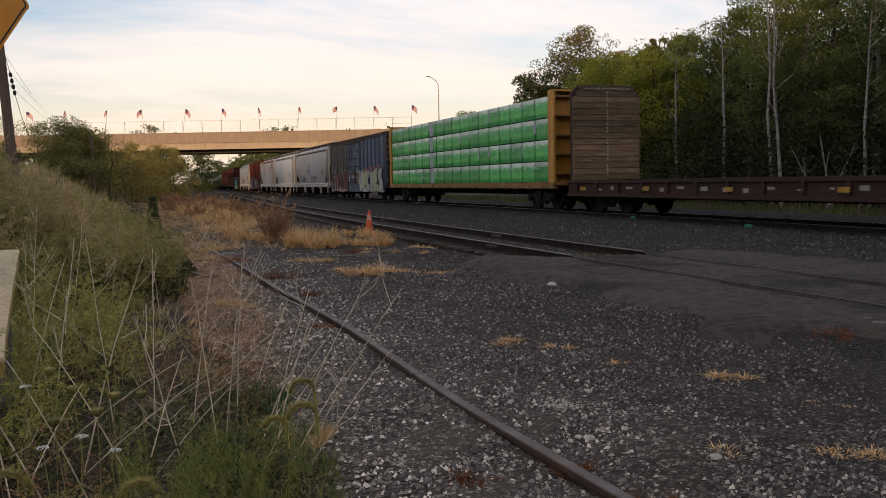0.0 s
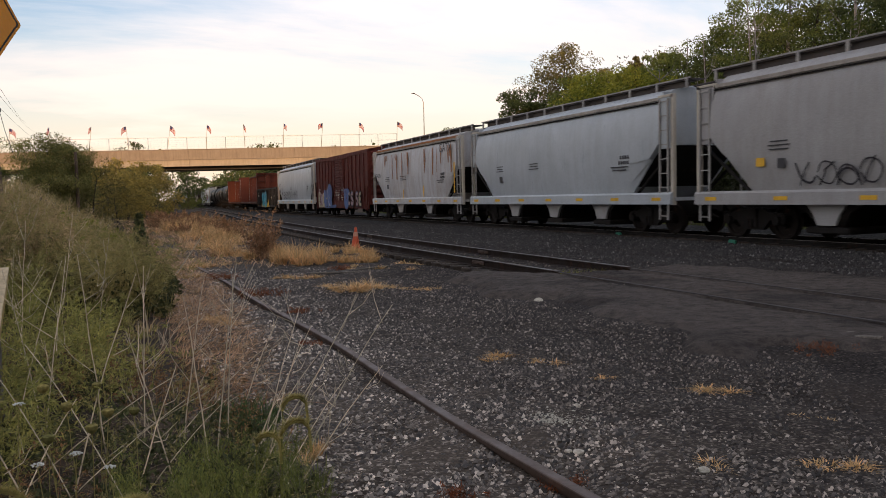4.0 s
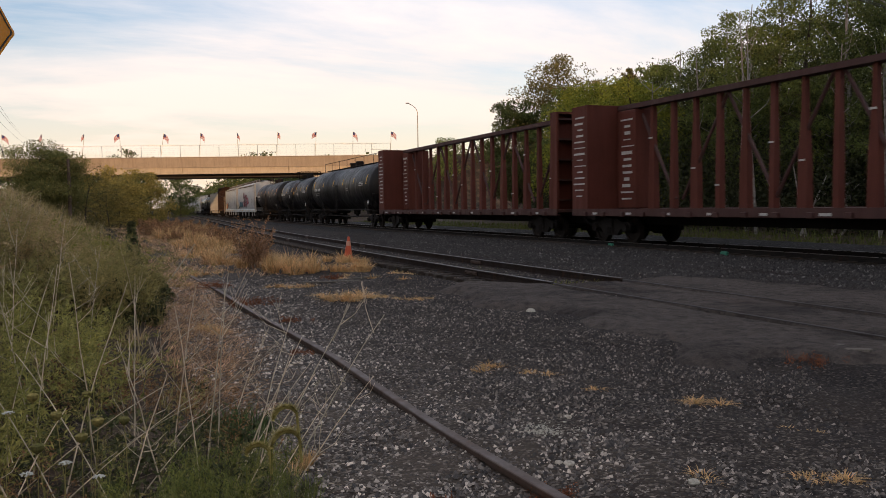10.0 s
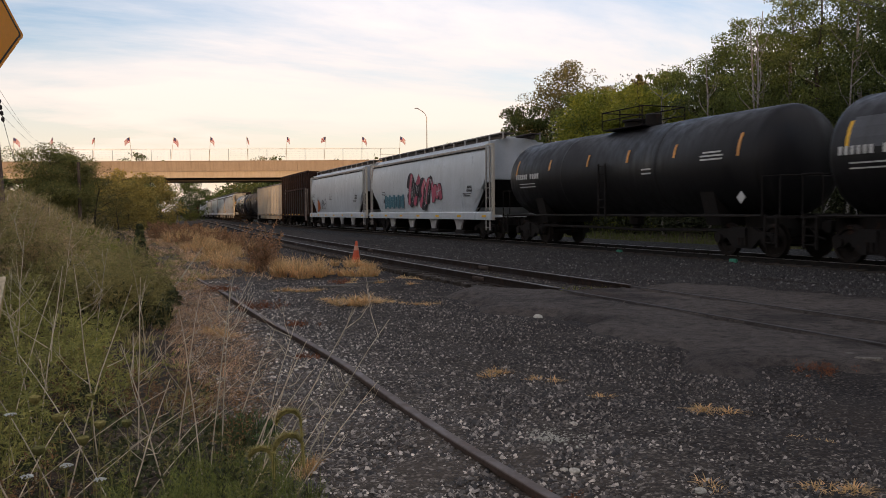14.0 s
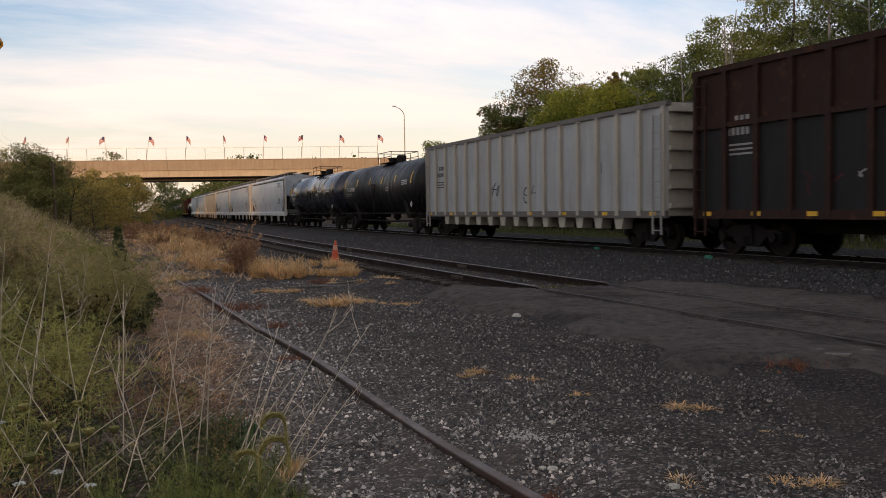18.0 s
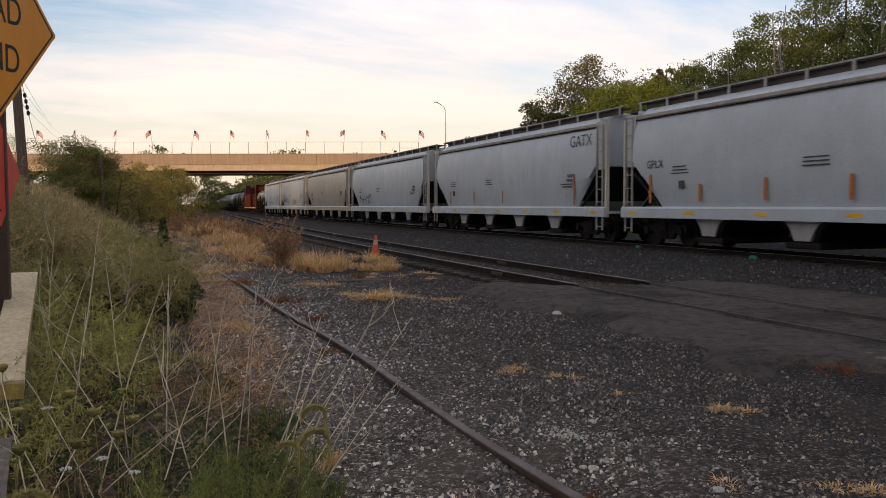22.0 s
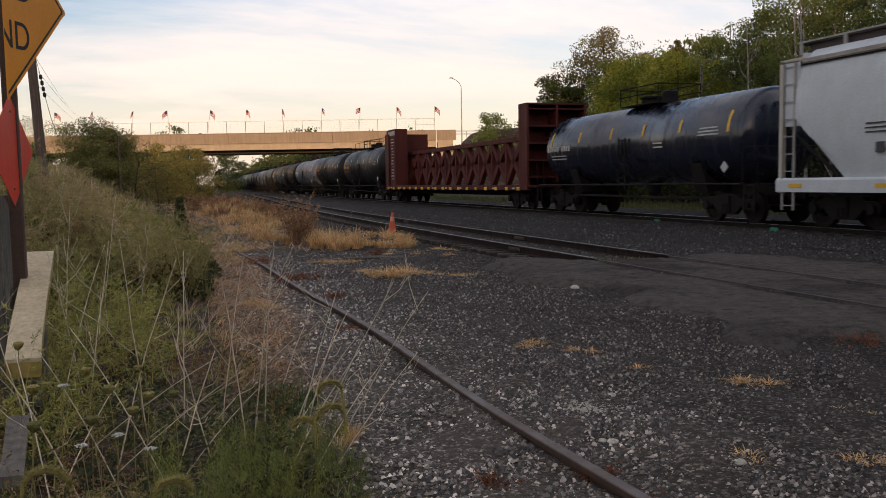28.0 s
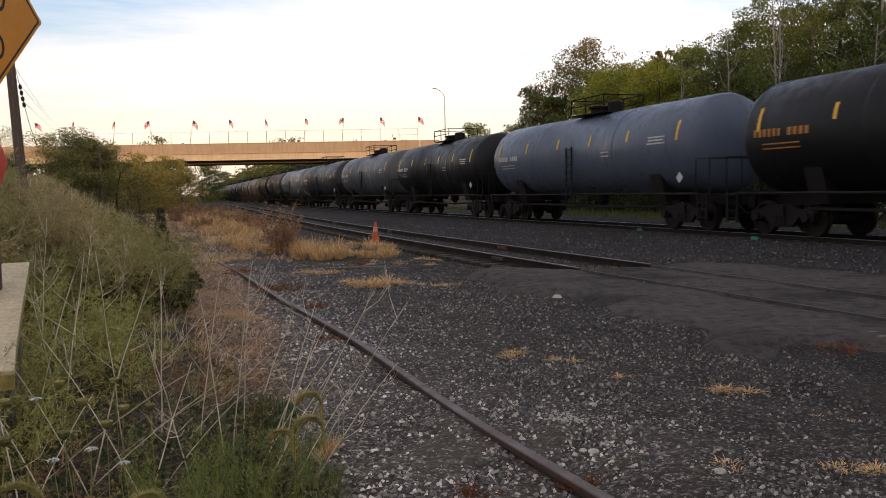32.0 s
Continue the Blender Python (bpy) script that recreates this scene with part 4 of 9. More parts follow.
    belt("far_woods", "low tree line far behind the grassy bank", lambda u, v: -30 - 90 * u, lambda u, v: 120 + 60 * v, 11.0, 12000, 1.2, LEAF["mid"])
    # out of view behind the camera: added only to block the low sun
    belt("shade_woods", "unseen tall woods added behind the yard to keep it in evening shade", lambda u, v: -150 + 240 * u, lambda u, v: -52 - 14 * v, 24.0, 60000, 1.6, LEAF["dark"])


make_far_trees()

WEED = rough_matter("weed_green", [(0.3, (0.20, 0.185, 0.070)), (0.5, (0.34, 0.29, 0.115)), (0.7, (0.50, 0.41, 0.18))], 0.9, 6, 0.75, 0, per_island=0.25, through=0.35)
WEED_DULL = rough_matter("weed_olive", [(0.3, (0.30, 0.215, 0.105)), (0.7, (0.60, 0.44, 0.25))], 0.8, 6, 0.8, 0, per_island=0.28, through=0.25)
FRESH = rough_matter("blade_green", [(0.3, (0.12, 0.13, 0.028)), (0.7, (0.25, 0.245, 0.058))], 1.5, 8, 0.6, 0, per_island=0.35, through=0.3)
STRAW = rough_matter("straw", [(0.3, (0.50, 0.29, 0.13)), (0.7, (0.84, 0.57, 0.31))], 1.2, 10, 0.8, 0, per_island=0.35, through=0.2)
RUSSET = rough_matter("russet_stems", [(0.3, (0.17, 0.085, 0.045)), (0.7, (0.38, 0.22, 0.12))], 1.2, 10, 0.85, 0, per_island=0.6, through=0.15)
DOCK = rough_matter("dock_brown", [(0.3, (0.24, 0.125, 0.072)), (0.7, (0.48, 0.28, 0.165))], 1.2, 10, 0.85, 0, per_island=0.5, through=0.15)
RUST_WEED = rough_matter("rusty_weed", [(0.3, (0.15, 0.045, 0.022)), (0.7, (0.30, 0.11, 0.05))], 3.0, 12, 0.85, 0, per_island=0.5, through=0.15)
THATCH = rough_matter("trodden_thatch", [(0.3, (0.34, 0.20, 0.12)), (0.5, (0.58, 0.37, 0.235)), (0.7, (0.80, 0.55, 0.37))], 1.4, 10, 0.9, 0, per_island=0.45, through=0.1)
DEAD = rough_matter("dead_stalk", [(0.3, (0.50, 0.40, 0.29)), (0.7, (0.80, 0.67, 0.52))], 3, 20, 0.8, 0, per_object=0.2)
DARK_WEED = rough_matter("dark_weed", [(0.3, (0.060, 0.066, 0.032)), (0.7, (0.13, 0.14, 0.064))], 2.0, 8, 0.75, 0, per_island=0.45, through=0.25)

GOLDEN = rough_matter("goldenrod_green", [(0.3, (0.24, 0.235, 0.072)), (0.7, (0.46, 0.42, 0.14))], 1.5, 8, 0.65, 0, per_island=0.35, through=0.35)
SPIKE = rough_matter("spike_green", [(0.3, (0.13, 0.155, 0.040)), (0.7, (0.27, 0.28, 0.075))], 1.5, 8, 0.6, 0, per_island=0.35, through=0.3)
TUFT = rough_matter("tuft_green", [(0.3, (0.045, 0.085, 0.026)), (0.7, (0.10, 0.155, 0.045))], 2, 8, 0.6, 0, per_island=0.35, through=0.3)
LAID = rough_matter("laid_dead_grass", [(0.3, (0.26, 0.13, 0.075)), (0.7, (0.54, 0.315, 0.195))], 1.6, 12, 0.85, 0, per_island=0.5, through=0.15)
DEAD_GREY = rough_matter("grey_fallen_stem", [(0.3, (0.26, 0.20, 0.14)), (0.7, (0.52, 0.42, 0.31))], 3, 20, 0.85, 0, per_island=0.5)


def stuff(name, me, label, category):
    return tagged(new(name, me), label, category, kind="stuff")


def scatter(rng, n, x0, x1, y0, y1, keep=None):
    x, y = rng.uniform(x0, x1, n), rng.uniform(y0, y1, n)
    if keep is not None:
        k = keep(x, y)
        x, y = x[k], y[k]
    return np.stack([x, y, land(x, y)], 1)


def stems_with_leaves(name, label, category, base, height, lean, azim, leaves, leaf, mat, rng, from_t=0.15):
    """Leafy weeds: leaves set along leaning stems."""
    n = len(base)
    i = np.repeat(np.arange(n), leaves)
    t = from_t + (1 - from_t) * rng.random(len(i))
    d = np.stack([np.cos(azim), np.sin(azim), np.zeros(n)], 1)
    p = base[i] + d[i] * (height[i] * lean[i] * t ** 1.6)[:, None]
    p[:, 2] += height[i] * t * (1 - 0.12 * lean[i])
    p += rng.normal(size=p.shape) * (0.035 + 0.05 * (1 - t))[:, None] * (height[i] ** 0.5)[:, None]
    return stuff(name, leaf_mesh(name, p, leaf * rng.uniform(0.6, 1.4, len(i)) * (1.15 - 0.6 * t), mat, rng, 0.28, -0.3), label, category)


def plumes(name, label, base, height, lean, azim, blades, length, width, mat, rng, stem=True):
    """Feathery weeds: leaning stems with narrow drooping blades all along."""
    n = len(base)
    i = np.repeat(np.arange(n), blades)
    t = 0.12 + 0.88 * rng.random(len(i)) ** 0.8
    d = np.stack([np.cos(azim), np.sin(azim), np.zeros(n)], 1)
    p = base[i] + d[i] * (height[i] * lean[i] * t ** 1.8)[:, None]
    p[:, 2] += height[i] * (t - 0.15 * lean[i] * t * t)
    p += rng.normal(size=p.shape) * 0.012
    ln = length * rng.uniform(0.6, 1.3, len(i)) * (1.25 - 0.75 * t) * np.sqrt(height[i])
    az = azim[i] + rng.normal(0, 1.25, len(i))
    w = width * rng.uniform(0.7, 1.3, len(i))
    le = rng.uniform(0.5, 1.5, len(i))
    if stem:
        p, ln, az = np.concatenate([p, base]), np.concatenate([ln, height * 1.04]), np.concatenate([az, azim])
        w, le = np.concatenate([w, np.full(n, width * 1.1)]), np.concatenate([le, lean])
    return stuff(name, strips(name, p, ln, w, az, le, mat, 3, 0.25), label, "weeds")


def sprays(name, label, base, azim, height, arch, mat, rng, ribs=12, leaves=7, reach=0.28, leaf=0.03, slim=0.32, droop=0.30):
    """Arching stems with feathered side shoots, each set with small leaves."""
    n = len(base)
    d = np.stack([np.cos(azim), np.sin(azim), np.zeros(n)], 1)

    def on_stem(i, t):
        p = base[i] + d[i] * (height[i] * arch[i] * t ** 1.8)[:, None]
        p[:, 2] += height[i] * (t - droop * arch[i] * t * t)
        return p

    unit = lambda v: v / np.maximum(1e-6, np.linalg.norm(v, axis=1))[:, None]
    i = np.repeat(np.arange(n), ribs)
    m = len(i)
    k = np.tile(np.arange(ribs), n)
    t = np.clip(0.14 + 0.86 * (k + rng.random(m)) / ribs, 0.05, 0.99)
    p0 = on_stem(i, t)
    tan = unit(on_stem(i, t + 0.02) - on_stem(i, t - 0.02))
    side = unit(np.cross(tan, np.array([0, 0, 1.0]) + rng.normal(0, 0.35, (m, 3)))) * np.where(k % 2 == 0, 1, -1)[:, None]
    way = unit(side * 0.85 + tan * 0.65 + rng.normal(0, 0.28, (m, 3)))
    ln = reach * height[i] * (1.08 - 0.85 * t) * rng.uniform(0.65, 1.25, m)
    wid = side * 0 + np.cross(way, tan) * (leaf * 0.07)
    tip = p0 + way * ln[:, None]
    tip[:, 2] -= 0.22 * ln
    v1 = np.stack([p0 - wid, p0 + wid, tip], 1).reshape(-1, 3)
    j = np.repeat(np.arange(m), leaves)
    c = len(j)
    u = np.clip((np.tile(np.arange(leaves), m) + rng.random(c)) / leaves, 0.05, 1)
    q = p0[j] + way[j] * (ln[j] * u)[:, None]
    q[:, 2] -= 0.22 * ln[j] * u * u
    a = unit(way[j] * 0.75 + rng.normal(0, 0.5, (c, 3)) + np.array([0, 0, -0.12]))
    b = unit(np.cross(a, rng.normal(size=(c, 3))))
    l = (leaf * rng.uniform(0.6, 1.4, c) * (1.15 - 0.4 * u))[:, None]
    v2 = np.stack([q, q + a * l * 0.5 + b * l * slim * 0.5, q + a * l, q + a * l * 0.5 - b * l * slim * 0.5], 1).reshape(-1, 3)
    ts = np.linspace(0, 1, 6)
    sd = np.stack([-d[:, 1], d[:, 0], np.zeros(n)], 1)
    rows = []
    for tt in ts:
        p = on_stem(np.arange(n), np.full(n, tt))
        w = leaf * 0.11 * (1.1 - tt)
        rows += [p - sd * w, p + sd * w]
    v3 = np.stack(rows, 1).reshape(-1, 3)
    o2, o3 = len(v1), len(v1) + len(v2)
    tris = [np.arange(m)[:, None] * 3 + np.array([0, 1, 2])]
    tris += [o2 + np.arange(c)[:, None] * 4 + np.array(f) for f in ((0, 1, 2), (0, 2, 3))]
    quads = np.concatenate([o3 + np.arange(n)[:, None] * 12 + np.array([2 * s, 2 * s + 1, 2 * s + 3, 2 * s + 2]) for s in range(5)])
    me = fast_mesh(name, np.concatenate([v1, v2, v3]), quads=quads, tris=np.concatenate(tris))
    me.materials.append(mat)
    return stuff(name, me, label, "weeds")


def tussocks(name, label, spots, blades, height, width, lean, mat, rng, radius=0.05, segs=3, droop=0.25, category="grass"):
    """Tufts of grass: blades that fan out from each spot."""
    i = np.repeat(np.arange(len(spots)), blades)
    n = len(i)
    a = rng.uniform(0, 2 * np.pi, n)
    rr = radius * np.sqrt(rng.random(n))
    b = spots[i] + np.stack([rr * np.cos(a), rr * np.sin(a), np.zeros(n)], 1)
    h = height[i] * rng.uniform(0.35, 1.15, n)
    w = width * rng.uniform(0.6, 1.3, n) * (0.7 + spots[i][:, 1] / 20)
    le = lean * rng.uniform(0.2, 1.8, n)
    return stuff(name, strips(name, b, h, w, a + rng.normal(0, 0.5, n), le, mat, segs, droop), label, category)


def on_land(xy):
    xy = np.asarray(xy, float)
    return np.stack([xy[:, 0], xy[:, 1], land(xy[:, 0], xy[:, 1])], 1)


def make_bank_weeds():
    rng = np.random.default_rng(41)
    edge = lambda x, y: x < np.where(y < 6.5, 0.92, 0.56) + 0.12 * np.sin(1.1 * y) + 0.06 * np.sin(3.3 * y)
    lump = lambda x, y: np.sin(x * 1.9 + 1.3 * np.sin(y * 0.9)) + np.sin(y * 1.25 - 0.8 * x + 0.6)
    # tufts of grass all over the bank
    b = scatter(rng, 1500, -7, 0.8, 6.5, 34, lambda x, y: edge(x, y) & (lump(x, y) + rng.normal(0, 0.8, len(x)) > -0.7))
    h = rng.uniform(0.22, 0.52, len(b)) * (0.9 + 0.2 * lump(b[:, 0], b[:, 1])) * np.clip(0.32 + 0.085 * (b[:, 1] - 6.5), 0.32, 1)
    half = rng.random(len(b)) < 0.5
    tussocks("bank_grass", "tangled olive-green grass tufts on the bank", b[half], 42, h[half], 0.010, 0.75, WEED, rng, 0.10)
    tussocks("bank_grass", "tangled brown grass tufts on the bank", b[~half], 42, h[~half], 0.009, 0.85, WEED_DULL, rng, 0.10)
    b = scatter(rng, 30000, -14, 3, 20, 75, lambda x, y: x < 0.55 - 0.02 * y + 0.5 * np.sin(0.5 * y))
    n = len(b)
    me = strips("far_bank_grass", b, rng.uniform(0.12, 0.55, n), rng.uniform(0.018, 0.04, n), rng.normal(0.3, 1.5, n), rng.uniform(0.3, 1.3, n), rough_matter("bank_hay", [(0.3, (0.25, 0.21, 0.07)), (0.45, (0.36, 0.285, 0.12)), (0.58, (0.50, 0.37, 0.20)), (0.72, (0.62, 0.47, 0.29))], 0.35, 5, 0.8, 0, per_island=0.4, through=0.2), 2)
    stuff("far_bank_grass", me, "pale dry meadow grass along the bank", "grass")
    b = scatter(rng, 420, -1.6, 0.7, 16, 30, lambda x, y: x < 0.7 - 0.02 * (y - 16) + 0.2 * np.sin(y))
    n = len(b)
    sprays("green_weeds", "fresh green leafy weeds along the foot of the bank", b, rng.uniform(0, 6.28, n), rng.uniform(0.3, 0.62, n), rng.uniform(0.2, 0.9, n), LEAF["yellow"], rng, 8, 6, 0.30, 0.075, 0.45)
    # feathery bushes: arching sprays over an inside coloured dark to stand for shade
    bushes = [(0.12, 11.2, 0.34, 1.05, WEED), (-0.42, 11.9, 0.34, 1.15, WEED), (-0.95, 12.4, 0.4, 1.15, WEED_DULL), (-1.7, 11.2, 0.4, 1.1, WEED), (-2.4, 13.0, 0.5, 1.2, WEED), (-1.3, 14.8, 0.5, 1.0, WEED_DULL), (-3.4, 13.4, 0.5, 1.2, WEED), (-0.35, 15.2, 0.45, 0.85, WEED), (-2.2, 17.4, 0.5, 1.0, WEED_DULL), (-4.3, 16.5, 0.6, 1.2, WEED),
              (-0.9, 19.0, 0.5, 0.75, WEED), (-3.2, 21.0, 0.6, 0.9, WEED), (-0.95, 9.9, 0.28, 0.80, WEED), (-1.65, 9.2, 0.3, 0.9, WEED_DULL), (-2.3, 10.2, 0.3, 1.0, WEED), (-0.1, 13.4, 0.4, 0.95, WEED_DULL)]
    for x, y, r0, h, m in bushes:
        n = 92
        k = rng.normal(0, r0 * 0.5, (n, 2))
        b = on_land(k + (x, y))
        az = np.arctan2(k[:, 1], k[:, 0]) + rng.normal(0, 0.7, n)
        sprays("weed_bush", "feathery drooping olive weed bush on the bank" if m is WEED else "brownish feathery weed bush gone to seed", b, az, h * rng.uniform(0.55, 1.12, n), rng.uniform(0.15, 1.0, n), m, rng, 13, 8, 0.26, 0.048 + 0.0020 * y, 0.12)
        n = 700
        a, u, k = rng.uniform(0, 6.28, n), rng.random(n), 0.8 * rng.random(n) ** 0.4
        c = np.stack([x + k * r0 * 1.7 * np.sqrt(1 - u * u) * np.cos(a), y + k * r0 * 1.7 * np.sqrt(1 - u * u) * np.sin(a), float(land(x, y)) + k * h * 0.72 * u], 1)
        stuff("weed_bush", leaf_mesh("weed_bush", c, rng.uniform(0.05, 0.12, n), DARK_WEED, rng, 0.4), "inner leaves of a weed bush, coloured dark for the shade inside", "weeds")
    # goldenrod sprays, bright against the dark
    for x, y, cnt, h in ((-1.0, 9.0, 20, 0.72), (-0.55, 8.7, 22, 0.68), (-0.25, 8.0, 22, 0.60), (-0.62, 7.6, 24, 0.66), (-0.05, 7.2, 16, 0.50), (-1.3, 8.0, 16, 0.72), (-0.78, 6.6, 14, 0.62), (-0.30, 6.6, 14, 0.46), (-0.62, 5.2, 12, 0.66), (-0.66, 4.5, 16, 0.56), (-0.86, 4.6, 10, 0.74), (-0.72, 5.9, 12, 0.75)):
        k = rng.normal(0, 0.16, (cnt, 2))
        sprays("goldenrod", "yellow-green feathery goldenrod in the weeds", on_land(k + (x, y)), rng.normal(0.4, 1.4, cnt), h * rng.uniform(0.7, 1.15, cnt), rng.uniform(0.25, 1.1, cnt), GOLDEN, rng, 15, 9, 0.34, 0.036, 0.20)
    # thin seed stems above the weeds
    b = scatter(rng, 240, -6.5, 0.4, 7, 30, edge)
    n = len(b)
    stuff("seed_stems", strips("seed_stems", b, rng.uniform(0.7, 1.35, n), rng.uniform(0.005, 0.008, n) * (1 + b[:, 1] / 25), rng.normal(0.2, 1.3, n), rng.uniform(0.05, 0.55, n), DEAD, 3, 0.1), "thin pale seed stems standing above the weeds", "weeds")
    # the narrow dark plant and the low dark shrubs beside it
    for x, y, h, r0, n in ((0.42, 15.6, 1.30, 0.30, 1500), (0.62, 14.6, 0.55, 0.42, 1700), (0.45, 13.2, 0.55, 0.42, 1500), (0.78, 15.4, 0.42, 0.36, 1100), (0.5, 12.2, 0.42, 0.30, 900)):
        q = rng.random(n) ** 1.3
        a, rr = rng.uniform(0, 6.28, n), r0 * np.sqrt(rng.random(n)) * (1 - 0.86 * q)
        c = np.stack([x + rr * np.cos(a), y + rr * np.sin(a), float(land(x, y)) + h * q], 1)
        stuff("dark_weed", leaf_mesh("dark_weed", c, rng.uniform(0.045, 0.10, n), DARK_WEED, rng, 0.45), "narrow dark green weed with broad leaves" if h > 1 else "low dark green leafy weed beside dead grass", "weeds")
    # dead grass lying down the foot of the bank
    b = scatter(rng, 5200, 0.05, 1.75, 6.2, 19, lambda x, y: (x > 0.42 + 0.1 * np.sin(2 * y)) & (x < np.minimum(1.62, 0.95 + 0.10 * (y - 6)) + 0.12 * np.sin(2.3 * y) + rng.normal(0, 0.08, len(x))))
    n = len(b)
    stuff("dead_grass", strips("dead_grass", b + np.array([0, 0, 0.015]), rng.uniform(0.05, 0.13, n), rng.uniform(0.005, 0.010, n), rng.normal(0.0, 0.8, n), rng.uniform(3.0, 6.5, n), LAID, 4, 0.14), "reddish-brown dead grass lying beside the old rail", "grass")
    # foreground: fallen stems, seedy brown weeds and dark leaves in the gaps
    b = scatter(rng, 1500, -1.5, 1.0, 2.8, 7.5, lambda x, y: x < 0.98 + 0.1 * np.sin(4 * y))
    n = len(b)
    stuff("fallen_stems", strips("fallen_stems", b + np.array([0, 0, 0.02]), rng.uniform(0.05, 0.14, n), rng.uniform(0.0025, 0.005, n), rng.uniform(0, 6.28, n), rng.uniform(3.0, 7.5, n), DEAD_GREY, 4, 0.11), "grey-brown fallen stems in the weeds", "weeds")
    b = scatter(rng, 360, -1.3, 0.85, 3.2, 7.4, lambda x, y: (np.sin(3 * x + y) + np.sin(2.2 * y - x) > -0.5) & ~((x > -0.1) & (y < 4.6)))
    n = len(b)
    sprays("seed_weeds", "brown-red weeds going to seed", b, rng.uniform(0, 6.28, n), rng.uniform(0.18, 0.52, n), rng.uniform(0.1, 0.7, n), RUSSET, rng, 11, 6, 0.30, 0.016, 0.5)
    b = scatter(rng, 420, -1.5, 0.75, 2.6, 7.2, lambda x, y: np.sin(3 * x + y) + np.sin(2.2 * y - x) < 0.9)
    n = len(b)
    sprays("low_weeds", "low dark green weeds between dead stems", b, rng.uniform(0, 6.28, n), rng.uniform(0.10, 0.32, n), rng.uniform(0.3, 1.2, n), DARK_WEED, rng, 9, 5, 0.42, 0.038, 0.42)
    b = scatter(rng, 110, -1.4, 0.7, 3.4, 7.2)
    n = len(b)
    sprays("low_weeds", "fine olive weeds between dead stems", b, rng.uniform(0, 6.28, n), rng.uniform(0.20, 0.50, n), rng.uniform(0.1, 0.8, n), WEED, rng, 14, 8, 0.28, 0.018, 0.28)
    # upright green weeds near the camera, finer grass at the gravel's edge, and the dark tuft
    b = scatter(rng, 190, -0.08, 0.86, 3.3, 4.75, lambda x, y: (x < 0.45 + 0.5 * (y - 3.3)) & (y < 4.3 + 0.5 * x))
    n = len(b)
    plumes("green_weeds", "upright bright green weeds with narrow leaves", b, rng.uniform(0.20, 0.40, n), rng.uniform(0.02, 0.35, n), rng.uniform(0, 6.28, n), 74, 0.06, 0.0042, SPIKE, rng)
    b = scatter(rng, 130, 0.1, 1.02, 3.0, 5.2, lambda x, y: (x > 0.35 + 0.1 * np.sin(5 * y)) & (x < 0.98 + 0.06 * np.sin(9 * y)))
    tussocks("green_grass", "fresh green grass at the edge of the gravel", b, 26, rng.uniform(0.10, 0.22, len(b)), 0.006, 0.6, SPIKE, rng, 0.05)
    b = on_land(rng.normal(0, 0.12, (34, 2)) * (1.0, 1.7) + (0.80, 5.85))
    tussocks("grass_tuft", "dark green grass tuft beside the gravel", b, 20, rng.uniform(0.12, 0.24, 34), 0.010, 0.7, TUFT, rng, 0.04)
    b = on_land(np.array([(1.09, 4.97), (1.05, 4.88), (1.12, 5.05), (0.98, 4.8)]))
    tussocks("straw_tuft", "bleached tuft of dry grass beside the gravel", b, 60, np.array([0.14, 0.12, 0.10, 0.10]), 0.005, 0.7, STRAW, rng, 0.04, category="dry grass")


make_bank_weeds()


